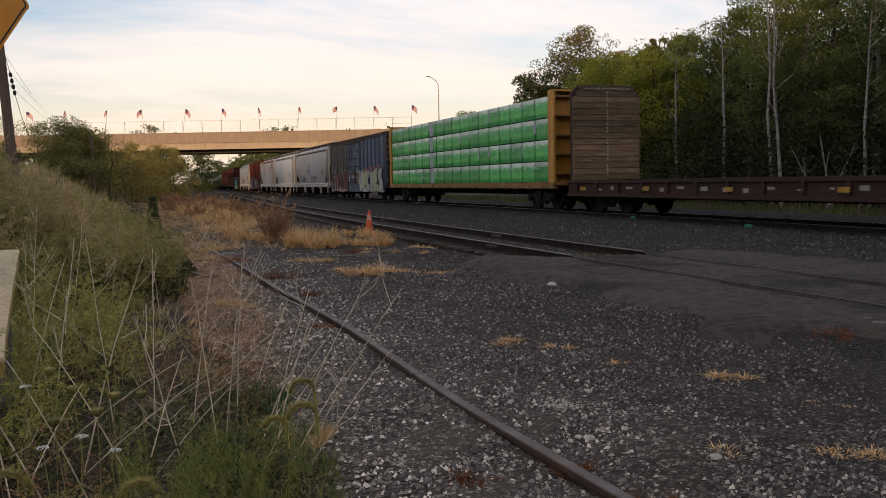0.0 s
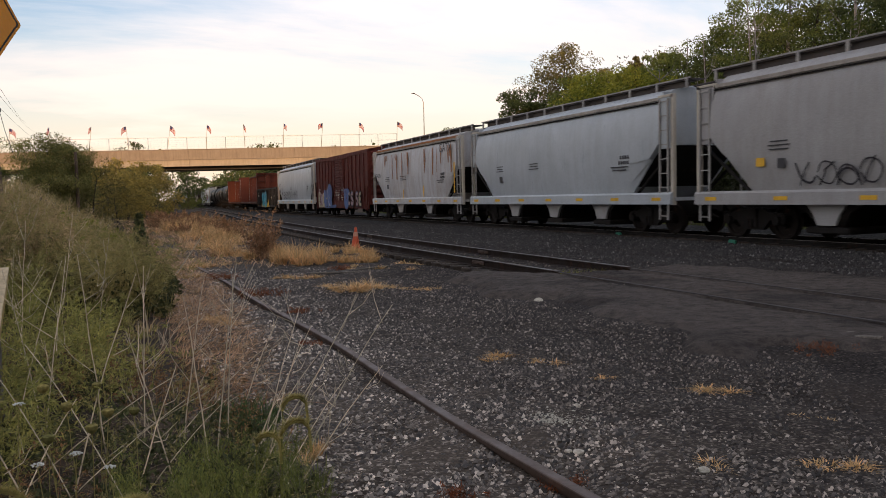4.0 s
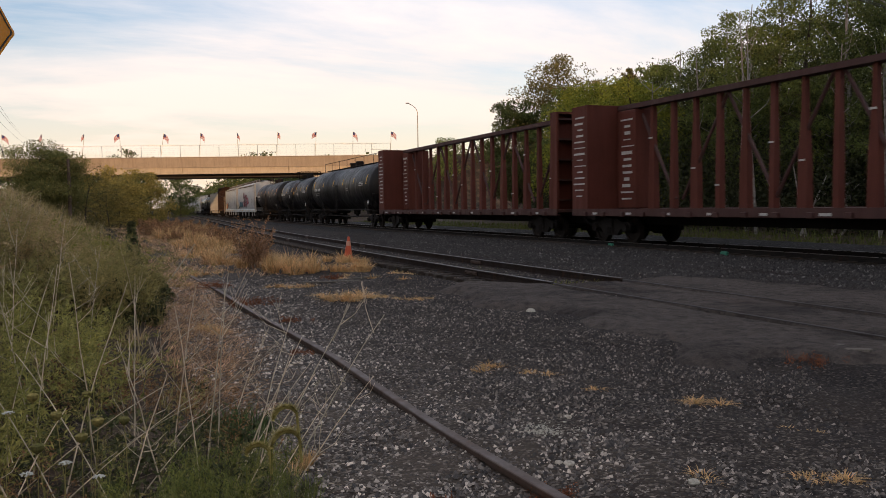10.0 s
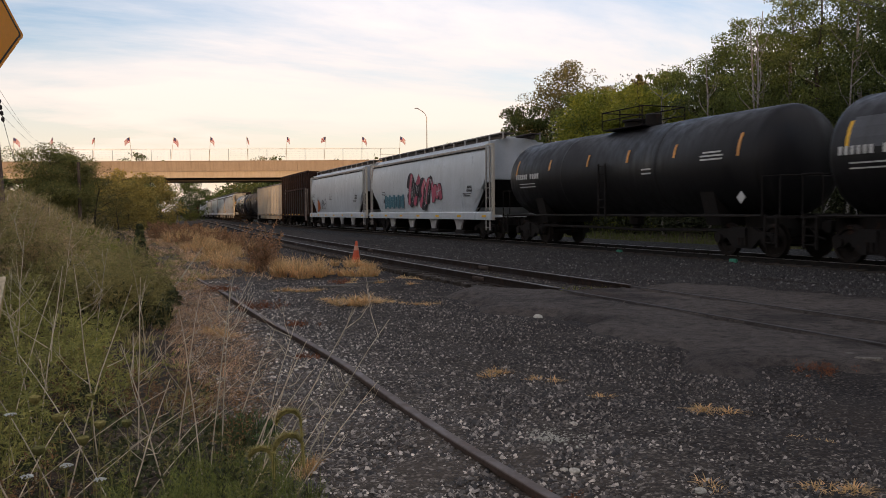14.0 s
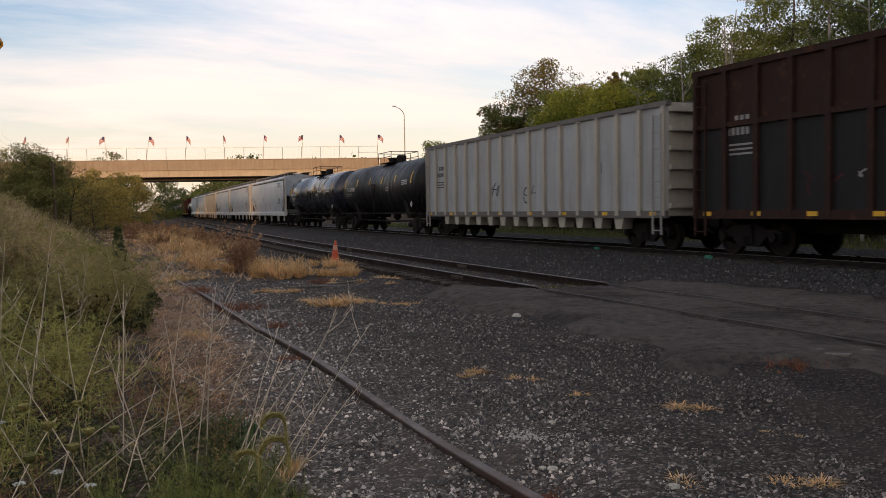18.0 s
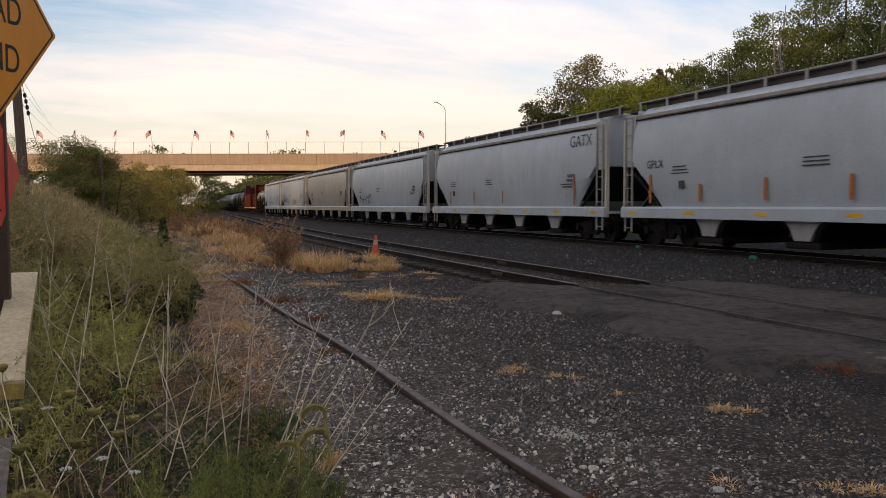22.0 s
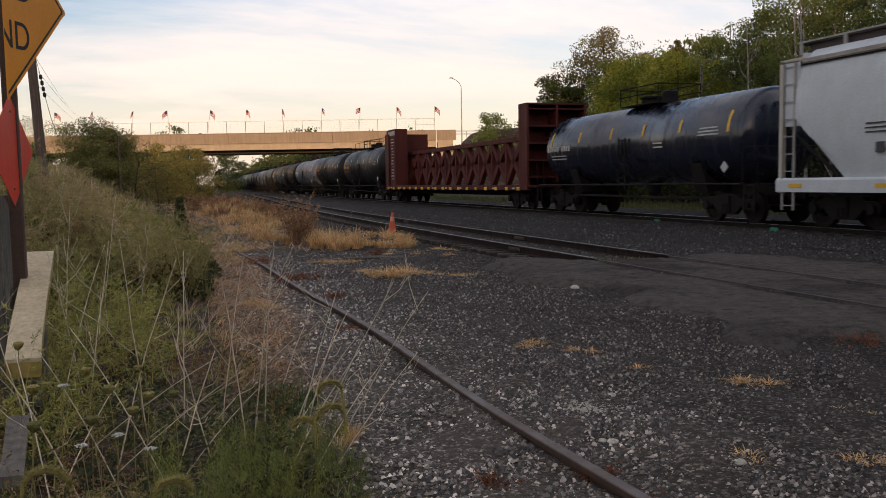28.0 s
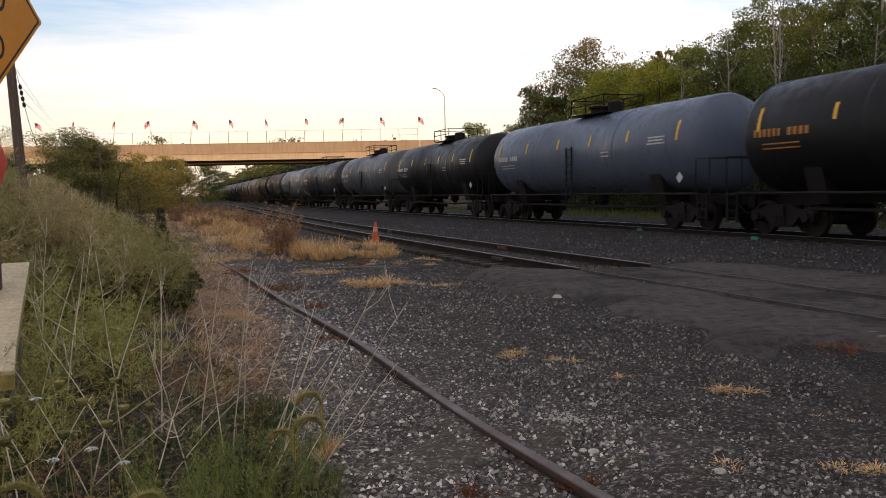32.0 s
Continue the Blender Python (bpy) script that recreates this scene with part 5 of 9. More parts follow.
def make_straw():
    """Bleached dry grass in the yard: tufts that fan and droop, and thin litter."""
    rng = np.random.default_rng(51)
    tall = [  # x, y, size of the stand, height, tufts
        (3.75, 20.1, 0.30, 0.50, 7), (4.15, 19.6, 0.35, 0.48, 8), (4.6, 20.0, 0.30, 0.40, 6), (4.5, 21.6, 0.35, 0.52, 7), (4.1, 22.6, 0.4, 0.50, 7), (3.05, 23.6, 0.30, 0.45, 6), (3.3, 22.3, 0.25, 0.42, 5), (2.95, 25.2, 0.35, 0.45, 6), (3.3, 34.6, 0.5, 0.6, 8), (3.6, 32.6, 0.5, 0.6, 8), (4.1, 33.8, 0.5, 0.6, 8), (2.95, 37.5, 0.5, 0.6, 7), (3.7, 43, 0.7, 0.7, 8), (4.6, 38.5, 0.6, 0.6, 8), (4.9, 36.0, 0.5, 0.5, 7), (3.2, 46, 0.8, 0.7, 8), (4.6, 51, 0.9, 0.75, 9), (5.4, 54, 1.0, 0.7, 9), (4.1, 57, 1.0, 0.7, 8),
        (3.2, 28.8, 0.4, 0.40, 6), (3.8, 29.8, 0.5, 0.42, 6), (2.6, 27.4, 0.4, 0.35, 5), (5.0, 19.3, 0.20, 0.28, 4), (5.3, 19.2, 0.28, 0.30, 6), (5.7, 19.4, 0.22, 0.28, 4), (6.0, 20.2, 0.25, 0.26, 4), (6.2, 23.0, 0.30, 0.34, 6), (6.6, 22.9, 0.25, 0.28, 4), (6.35, 22.6, 0.25, 0.30, 5)]
    low = [(3.4, 13.4, 0.16, 0.20, 5), (3.55, 12.95, 0.18, 0.24, 7), (3.75, 12.95, 0.16, 0.22, 6), (3.95, 13.1, 0.14, 0.16, 4), (4.2, 13.3, 0.14, 0.12, 3), (3.3, 14.0, 0.16, 0.10, 3), (4.55, 13.1, 0.2, 0.10, 3), (4.85, 12.9, 0.16, 0.08, 3), (3.15, 16.4, 0.2, 0.14, 4), (3.35, 16.0, 0.2, 0.14, 4), (3.6, 16.2, 0.16, 0.12, 3), (6.1, 17.95, 0.25, 0.12, 4), (6.5, 18.3, 0.2, 0.12, 3), (5.2, 17.3, 0.25, 0.12, 3), (4.8, 17.9, 0.25, 0.12, 3), (5.6, 16.4, 0.2, 0.10, 2), (2.2, 20.6, 0.3, 0.22, 4), (1.6, 19.8, 0.3, 0.26, 5), (1.35, 17.2, 0.25, 0.22, 4),
           (1.17, 10.65, 0.10, 0.18, 4), (1.26, 10.35, 0.09, 0.16, 4), (1.10, 11.0, 0.10, 0.16, 3), (3.36, 7.25, 0.12, 0.06, 4), (3.25, 7.12, 0.12, 0.05, 3), (3.66, 6.72, 0.10, 0.05, 3), (3.72, 5.9, 0.10, 0.04, 2), (4.25, 5.25, 0.10, 0.07, 4), (4.38, 5.12, 0.10, 0.06, 4), (2.95, 3.66, 0.07, 0.045, 2), (3.62, 3.42, 0.10, 0.06, 4), (3.78, 3.36, 0.09, 0.05, 3), (4.35, 4.3, 0.10, 0.035, 2)]
    for spots, name, lab, blades in ((tall, "dry_grass", "bleached golden tufts of dry grass", 62), (low, "straw_wisps", "flattened wisps of straw on the gravel", 34)):
        P, H = [], []
        for x, y, s, h, n in spots:
            k = rng.normal(0, s * 0.6, (n, 2)) + (x, y)
            P.append(on_land(k))
            H.append(h * rng.uniform(0.6, 1.2, n))
        tussocks(name, lab, np.concatenate(P), blades, np.concatenate(H), 0.009, 0.75 if name == "dry_grass" else 1.7, STRAW, rng, 0.11 if name == "dry_grass" else 0.06, 4, 0.32, "dry grass")
    b = scatter(rng, 230, 1.1, 5.6, 24, 62, lambda x, y: (x < 3.6 + 0.045 * (y - 24)) & (np.sin(1.3 * x + 0.4 * y) + rng.normal(0, 0.5, len(x)) > -0.3))
    tussocks("dry_grass", "pale low tufts of dead grass between the tracks", b, 46, rng.uniform(0.14, 0.38, len(b)), 0.010, 1.0, THATCH, rng, 0.16, 3, 0.3, "dry grass")
    # russet-brown dock and dry bushes among the straw
    for x, y, h, s, cnt in ((3.50, 21.6, 1.35, 0.32, 34), (3.62, 21.9, 1.0, 0.3, 20), (4.5, 34.5, 0.7, 0.5, 22), (5.1, 40, 0.75, 0.8, 26), (4.9, 46, 0.75, 0.9, 30), (4.1, 50, 0.7, 0.9, 26), (3.0, 41, 0.6, 0.6, 18), (2.6, 52, 0.7, 1.2, 28), (5.4, 62, 0.9, 2.0, 44), (4.0, 68, 0.9, 2.2, 40)):
        k = rng.normal(0, s * 0.42, (cnt, 2))
        sprays("dry_bush", "dark russet-brown dry bush", on_land(k + (x, y)), np.arctan2(k[:, 1], k[:, 0]), h * rng.uniform(0.5, 1.1, cnt), rng.uniform(0.05, 0.42, cnt), DOCK, rng, 14, 6, 0.24, 0.022 + 0.0018 * y, 0.3)
    # low rust-red weeds by the spur
    for x, y, s, h, cnt in ((2.18, 13.6, 0.35, 0.14, 60), (2.3, 11.2, 0.25, 0.08, 24), (2.15, 3.75, 0.12, 0.05, 26), (1.55, 3.9, 0.12, 0.05, 22), (2.2, 3.3, 0.15, 0.05, 26), (1.85, 8.6, 0.15, 0.06, 16), (4.6, 17.8, 0.3, 0.12, 26), (6.1, 5.9, 0.25, 0.08, 30), (1.9, 16.5, 0.3, 0.16, 40)):
        k = rng.normal(0, s * 0.5, (cnt, 2)) + (x, y)
        b = np.stack([k[:, 0], k[:, 1], land(k[:, 0], k[:, 1])], 1)
        stems_with_leaves("rusty_weeds", "low rust-red weed patch beside the rail", "weeds", b, h * rng.uniform(0.5, 1.2, cnt), rng.uniform(0.2, 0.9, cnt), rng.uniform(0, 6.28, cnt), 24, 0.018 + 0.0012 * y, RUST_WEED, rng, 0.05)
    # trodden dead grass, flat on the dirt
    low = lambda x, y: np.sin(1.1 * x + 0.5 * y) + np.sin(0.47 * y - 1.6 * x)
    b = scatter(rng, 26000, 0.6, 7.4, 19, 80, lambda x, y: (x < 4.1 + 0.045 * (y - 24) + 0.6 * np.sin(0.8 * y)) & (low(x, y) > rng.normal(0, 0.6, len(x)) - 0.5))
    n = len(b)
    me = strips("dry_meadow", b, rng.uniform(0.05, 0.28, n), rng.uniform(0.010, 0.026, n), rng.uniform(0, 6.28, n), rng.uniform(0.8, 2.6, n), THATCH, 2, 0.25)
    stuff("dry_meadow", me, "trodden pinkish-brown dead grass between the tracks", "grass")
    b = scatter(rng, 1500, 0.8, 7.0, 30, 80, lambda x, y: (x < 4.6 + 0.045 * (y - 24)) & (low(x + 2, y) > rng.normal(0, 0.4, len(x)) + 0.35))
    n = len(b)
    stuff("dry_meadow", strips("dry_meadow", b, rng.uniform(0.15, 0.45, n), rng.uniform(0.012, 0.025, n), rng.uniform(0, 6.28, n), rng.uniform(0.3, 1.4, n), RUSSET, 2), "dark brown dry weeds between the tracks", "grass")
    b = scatter(rng, 9000, 0.55, 2.2, 7.0, 25, lambda x, y: (x > 0.5) & (x < np.minimum(1.66, 1.0 + 0.09 * (y - 7)) + 0.10 * np.sin(0.9 * y) + rng.normal(0, 0.10, len(x))))
    n = len(b)
    stuff("dry_litter", strips("dry_litter", b, rng.uniform(0.05, 0.22, n), rng.uniform(0.005, 0.010, n), rng.normal(0.2, 0.9, n), rng.uniform(1.2, 3.6, n), THATCH, 3, 0.3), "flattened reddish dead grass beside the old rail", "grass")
    b = scatter(rng, 900, 7.7, 8.9, 13.6, 20, lambda x, y: rng.random(len(x)) < 0.8)
    n = len(b)
    stuff("siding_weeds", strips("siding_weeds", b, rng.uniform(0.04, 0.16, n), rng.uniform(0.01, 0.02, n), rng.uniform(0, 6.28, n), rng.uniform(0.2, 0.8, n), FRESH, 2), "green weeds growing between the siding rails", "weeds")
    # a pale stick leaning out of the dead grass
    solid("leaning_stick", Geo().tube([(0, 0, 0), (0.28, 0.02, 0.38), (0.58, 0.05, 0.80)], 0.016, 6, 0.008), DEAD, "pale bare stick leaning out of dead grass", "stick", at=pose(1.15, 18.2, float(land(1.15, 18.2))))


make_straw()


def make_stalks():
    """Dead branching stalks that stand out against the weeds."""
    r = random.Random(61)
    spots = [(0.50, 5.0, 1.05, 0.10), (0.80, 5.2, 0.80, 0.22), (0.88, 5.0, 0.85, 0.42), (0.98, 4.85, 0.80, 0.50), (0.68, 4.9, 0.72, 0.33), (-0.1, 5.2, 1.10, -0.06), (0.12, 5.6, 1.0, 0.03), (-0.36, 4.1, 0.78, -0.34), (0.02, 4.3, 0.62, 0.25), (-0.45, 5.6, 0.95, -0.14), (0.60, 5.3, 0.98, 0.05), (0.74, 4.75, 0.7, 0.20), (0.45, 4.8, 0.92, -0.08), (0.35, 5.5, 0.95, 0.12), (-0.75, 7.4, 1.05, 0.05), (-0.2, 8.2, 1.0, 0.1), (-0.55, 9.2, 1.1, 0.1), (-1.4, 8.5, 1.2, -0.1), (0.9, 6.6, 0.6, 0.3), (-0.6, 4.6, 0.8, -0.2), (-0.25, 4.6, 1.0, 0.22), (-0.42, 5.0, 1.05, 0.10), (0.25, 4.6, 0.8, -0.18), (0.9, 4.5, 0.55, 0.55), (0.6, 4.4, 0.6, 0.45)]
    for x, y, h, lean in spots:
        h *= 1.14
        st = thing("dead_stalk", "thin pale dead weed stalk with bare twigs", "weed", "dead stalks", at=pose(x, y, float(land(x, y)) - 0.02))
        top = Vector((lean * h * 1.35, r.uniform(-0.15, 0.2) * h, h))
        pts = [Vector((0, 0, 0)).lerp(top, q) + Vector((lean * 0.3 * h * (q * q - q), 0, 0)) + Vector((r.uniform(-0.006, 0.006), r.uniform(-0.006, 0.006), 0)) for q in (0, 0.2, 0.4, 0.6, 0.8, 1)]
        part("stem", Geo().tube(pts, 0.0048, 5, 0.0018), DEAD, st)
        for k in range(r.randint(2, 5)):
            q = r.uniform(0.3, 0.9)
            p = pts[0].lerp(pts[-1], q)
            a, ln = r.uniform(0, 6.28), h * r.uniform(0.12, 0.38)
            e = p + Vector((math.cos(a) * ln * 0.75 + lean * ln * 0.5, math.sin(a) * ln * 0.5, ln * r.uniform(0.45, 0.95)))
            tw = Geo().tube([p, p.lerp(e, 0.5) + Vector((math.cos(a) * 0.02, 0, -0.015)), e], 0.0024, 4, 0.001)
            for _ in range(2):
                f = e + Vector((r.uniform(-0.06, 0.06), r.uniform(-0.04, 0.04), r.uniform(0.0, 0.07)))
                tw.tube([p.lerp(e, r.uniform(0.4, 0.8)), f], 0.0015, 3, 0.0007)
            part("twig", tw, DEAD, st)
    # lone arching and slanting stems
    for x, y, dx, dy, h in ((-0.30, 4.4, 0.75, 0.5, 0.42), (-0.65, 4.2, -0.5, 0.6, 0.7), (-0.5, 3.9, 0.3, 0.3, 0.55), (0.1, 4.6, 0.5, 0.35, 0.4), (-0.2, 5.0, 0.7, 0.2, 0.35), (-0.15, 3.9, -0.42, 0.5, 0.72), (-0.42, 3.6, -0.20, 0.4, 0.85), (0.05, 4.0, -0.5, 0.7, 0.8), (-0.5, 4.6, 0.8, 0.2, 0.5), (0.2, 5.2, 0.75, 0.5, 0.55), (0.55, 4.5, 0.6, 0.5, 0.62), (0.72, 4.3, 0.5, 0.4, 0.5), (0.4, 5.8, 0.6, 0.1, 0.3), (-0.6, 5.2, 0.3, 0.3, 1.1)):
        pts = [(dx * q, dy * q, h * (1.3 * q - 0.3 * q * q)) for q in [k / 6 for k in range(7)]]
        solid("slanting_stem", Geo().tube(pts, 0.0038, 5, 0.0016), DEAD, "pale bare stem slanting over the weeds", "weed", "dead stalks", at=pose(x, y, float(land(x, y))))
    # foxtails
    fox = rough_matter("foxtail_bristle", [(0.3, (0.30, 0.26, 0.085)), (0.7, (0.52, 0.43, 0.17))], 6, 40, 0.8, 0, per_island=0.3, through=0.3)
    rng = np.random.default_rng(63)
    for x, y, h, b, turn in ((0.72, 4.1, 0.50, 0.065, 10), (0.62, 3.6, 0.50, 0.070, 15), (-0.30, 3.15, 0.42, 0.085, 170), (0.10, 3.2, 0.34, 0.07, 190), (-0.15, 3.0, 0.36, 0.08, 200), (0.56, 3.9, 0.40, 0.055, -20)):
        f = thing("foxtail", "drooping green foxtail seed head on its stem", "grass", "foxtails", at=pose(x, y, float(land(x, y)), 0, 0, turn))
        arc = [Vector((b * 0.25, 0, h))] + [Vector((b * 0.25 + b * (1 - math.cos(a)), 0, h + b * 0.75 * math.sin(a) * 1.2)) for a in (0.5, 1.0, 1.5, 2.1, 2.8)] + [Vector((b * 2.3, 0, h - 0.09))]
        part("stem", Geo().tube([(0, 0, 0), (b * 0.1, 0, h * 0.5), arc[0]], 0.0025, 5, 0.0015), FRESH, f)
        part("spike", Geo().tube(arc, 0.010, 8, 0.006), fox, f)
        n = 1500
        q = rng.random(n) * 5.99
        i = q.astype(int)
        A = np.array([tuple(p) for p in arc])
        c = A[i] + (A[i + 1] - A[i]) * (q - i)[:, None]
        az = rng.uniform(0, 6.28, n)
        me = strips("bristles", c, rng.uniform(0.016, 0.034, n), np.full(n, 0.0015), az, rng.uniform(0.6, 2.0, n), fox, 2)
        tagged(part("bristles", me, None, f), kind="stuff")
    # umbels: white flowers and closed green-brown seed heads
    white = plain("petal_white", (0.60, 0.60, 0.53), 0.8)
    for i, (x, y, h, op) in enumerate(((-0.42, 4.0, 0.58, 1), (-0.18, 3.55, 0.47, 1), (-0.06, 3.5, 0.42, 1), (-0.30, 3.35, 0.50, 1), (-0.22, 3.8, 0.60, 0), (-0.06, 3.8, 0.57, 0), (-0.12, 3.6, 0.55, 0), (-0.5, 3.7, 0.64, 0), (-0.33, 4.1, 0.62, 0), (0.05, 4.2, 0.50, 0), (-0.45, 3.3, 0.60, 0), (-0.62, 4.2, 0.72, 0), (-0.12, 4.6, 0.55, 0), (-0.28, 3.6, 0.52, 0))):
        u = thing("wild_carrot", "wild carrot with a flat white flower head" if op else "wild carrot with a closed green-brown seed head", "wildflower", "wild carrots", at=pose(x, y, float(land(x, y))))
        part("stem", Geo().tube([(0, 0, 0), (r.uniform(-0.03, 0.03), r.uniform(-0.03, 0.03), h * 0.5), (0.0, 0.0, h)], 0.0028, 5, 0.0018), WEED, u)
        g = Geo()
        if op:
            for k in range(40):
                a, d = r.uniform(0, 6.28), 0.024 * math.sqrt(r.random())
                g.lathe([(-0.002, 0.0015), (0.0, 0.0038), (0.002, 0.003), (0.003, 0.001)], "z", 5, (d * math.cos(a), d * math.sin(a), h + 0.022 - d * 0.15 + r.uniform(-0.002, 0.002)))
            part("flower_head", g, white, u)
            g2 = Geo()
            for k in range(9):
                a = k * 0.7
                g2.tube([(0, 0, h), (0.014 * math.cos(a), 0.014 * math.sin(a), h + 0.02)], 0.0009, 3)
            tagged(part("rays", g2, WEED, u), kind="stuff")
        else:
            g.lathe([(h, 0.003), (h + 0.010, 0.015), (h + 0.022, 0.023), (h + 0.034, 0.024), (h + 0.040, 0.014), (h + 0.034, 0.004)], "z", 12)
            g.v = [(p * (1.12 if i % 2 else 0.9), q * (1.12 if i % 2 else 0.9), s) for i, (p, q, s) in enumerate(g.v)]
            part("seed_head", g, rough_matter("seed_head_green", [(0.3, (0.14, 0.125, 0.04)), (0.7, (0.27, 0.22, 0.08))], 20, 80, 0.85, 0, per_object=0.4), u)


make_stalks()


def angular_stones(rng, x, y, z, s):
    """Crushed stones: a five-cornered foot, broken faces and a short ridge each."""
    n = len(x)
    a = rng.uniform(0, 6.28, n)[:, None] + np.arange(5) * 1.2566 + rng.uniform(-0.4, 0.4, (n, 5))
    r = rng.uniform(0.65, 1.2, (n, 5))
    ex, ey = rng.uniform(0.8, 1.45, (n, 1)), rng.uniform(0.65, 1.05, (n, 1))
    foot = np.stack([r * np.cos(a) * ex, r * np.sin(a) * ey, rng.uniform(-0.45, 0.12, (n, 5))], 2)
    i = rng.integers(0, 5, n)
    pull = rng.uniform(0.25, 0.65, (n, 1))
    k = np.arange(n)
    t1, t2 = foot[k, i] * pull, foot[k, (i + 2) % 5] * pull
    t1[:, 2], t2[:, 2] = rng.uniform(0.55, 1.2, n), rng.uniform(0.45, 1.05, n)
    v = np.concatenate([foot, t1[:, None], t2[:, None]], 1) * s[:, None, None] + np.stack([x, y, z], 1)[:, None]
    o = np.arange(n)[:, None] * 7
    c = [o[:, 0] + (i + j) % 5 for j in range(5)]
    A, B = o[:, 0] + 5, o[:, 0] + 6
    f = [(c[0], c[1], A), (c[1], B, A), (c[1], c[2], B), (c[2], c[3], B), (c[3], A, B), (c[3], c[4], A), (c[4], c[0], A)]
    return v.reshape(-1, 3), np.concatenate([np.stack(q, 1) for q in f])


def make_stones():
    """Loose stones on the yard, densest near the camera."""
    rng = np.random.default_rng(71)
    n = 235000
    y = 2.3 + 16.5 * rng.random(n) ** 1.75
    x = rng.uniform(0.7, 9.5, n) ** 1.0
    patch = np.sin(1.3 * x + 0.8 * np.sin(1.1 * y)) + np.sin(1.7 * y - 0.6 * x)
    k = (x < 1.6 + 0.75 * y) & (np.abs(x - np.vectorize(spur_x)(y)) > 0.05) & (patch + rng.normal(0, 1.1, n) > -1.3) & ~((x > 5.55) & (y > 5.8) & (y < 14.6) & (rng.random(n) < 0.93)) & ~((x < 1.9) & (y > 4.2) & (y < 7.0) & (rng.random(n) < 0.45)) & ~((x < 1.3) & (rng.random(n) < 0.6 - 0.08 * (y - 3)))
    x, y = x[k], y[k]
    s = (0.0065 + 0.0145 * rng.random(len(x)) ** 2.0) * (0.85 + 0.02 * y)
    v, f = angular_stones(rng, x, y, land(x, y) + s * 0.15, s)
    n2 = 36000
    y2 = 7 + 38 * rng.random(n2) ** 1.5
    x2 = rng.uniform(9.9, 15.9, n2)
    k2 = ~((x2 < 12.0) & (y2 < 13.8) & (rng.random(n2) < 0.9))
    x2, y2 = x2[k2], y2[k2]
    s2 = 0.014 + 0.028 * rng.random(len(x2)) ** 1.6
    z2 = np.where(x2 > 13.2, 0.02 + 0.0258 * np.clip(x2 - 13.7, -0.5, 1.55), 0.0) + np.where(x2 > 13.2, 0, land(x2, y2))
    v2, f2 = angular_stones(rng, x2, y2, z2 + s2 * 0.2, s2)
    # stones between and beside the siding's rails
    n3 = 9000
    y3 = 14.2 + 30 * rng.random(n3) ** 1.4
    x3 = 8.27 + np.maximum(0, y3 - 14) ** 2 / 1500 + rng.uniform(-2.2, 2.2, n3)
    off = np.abs(x3 - 8.27 - np.maximum(0, y3 - 14) ** 2 / 1500)
    k3 = np.abs(off - 0.752) > 0.07
    x3, y3, off = x3[k3], y3[k3], off[k3]
    s3 = 0.012 + 0.022 * rng.random(len(x3)) ** 1.8
    v3, f3 = angular_stones(rng, x3, y3, np.where(off < 0.7, -0.03, np.where(off < 1.2, -0.06, land(x3, y3))) + s3 * 0.2, s3)
    bal = fast_mesh("ballast_stones", v2, tris=f2)
    mb, nt, b = blank("ballast_stone")
    gi = nt.nodes.new("ShaderNodeNewGeometry")
    rp = ramp_node(nt, [(0.0, (0.014, 0.0125, 0.0115)), (0.7, (0.040, 0.036, 0.033)), (0.93, (0.075, 0.068, 0.062)), (1.0, (0.17, 0.16, 0.15))])
    nt.links.new(gi.outputs["Random Per Island"], rp.inputs[0])
    nt.links.new(rp.outputs[0], b.inputs["Base Color"])
    b.inputs["Roughness"].default_value = 0.9
    bal.materials.append(mb)
    stuff("ballast_stones", bal, "dark sooty ballast stones beside the main track", "ballast")
    me = fast_mesh("loose_gravel", np.concatenate([v, v3]), tris=np.concatenate([f, f3 + len(v)]))
    m, nt, b = blank("loose_stone")
    gi = nt.nodes.new("ShaderNodeNewGeometry")
    rp = ramp_node(nt, [(0.0, (0.026, 0.026, 0.027)), (0.35, (0.060, 0.058, 0.057)), (0.66, (0.125, 0.117, 0.108)), (0.84, (0.24, 0.225, 0.205)), (0.94, (0.42, 0.395, 0.36)), (1.0, (0.62, 0.58, 0.52))])
    nt.links.new(gi.outputs["Random Per Island"], rp.inputs[0])
    nz = noise_node(nt, 60, 4, 0.6)
    r2 = ramp_node(nt, [(0.3, (0.7,) * 3), (0.7, (1.2,) * 3)])
    nt.links.new(nz.outputs[0], r2.inputs[0])
    nt.links.new(sooted(nt, mixed(nt, 1.0, rp.outputs[0], r2.outputs[0], "MULTIPLY")), b.inputs["Base Color"])
    b.inputs["Roughness"].default_value = 0.85
    me.materials.append(m)
    stuff("loose_gravel", me, "loose grey and white crushed stones on the yard", "gravel")
    # a whitish spill of crushed limestone, and single lumps
    chalk = rough_matter("pale_rubble", [(0.3, (0.36, 0.325, 0.28)), (0.7, (0.64, 0.585, 0.51))], 12, 70, 0.9, 0.5, 0.01, per_object=0.2)
    rr = random.Random(8)
    for x, y, s in ((5.69, 10.71, 0.075), (2.45, 4.15, 0.035), (2.41, 4.2, 0.025), (3.0, 5.1, 0.03), (2.9, 3.6, 0.035)):
        g = Geo().lathe([(-0.5, 0.3), (-0.35, 0.8), (0.0, 1.0), (0.3, 0.85), (0.5, 0.5), (0.58, 0.05)], "z", 9)
        g.v = [(a * s * rr.uniform(0.8, 1.2), b * s * rr.uniform(0.8, 1.2), c * s) for a, b, c in g.v]
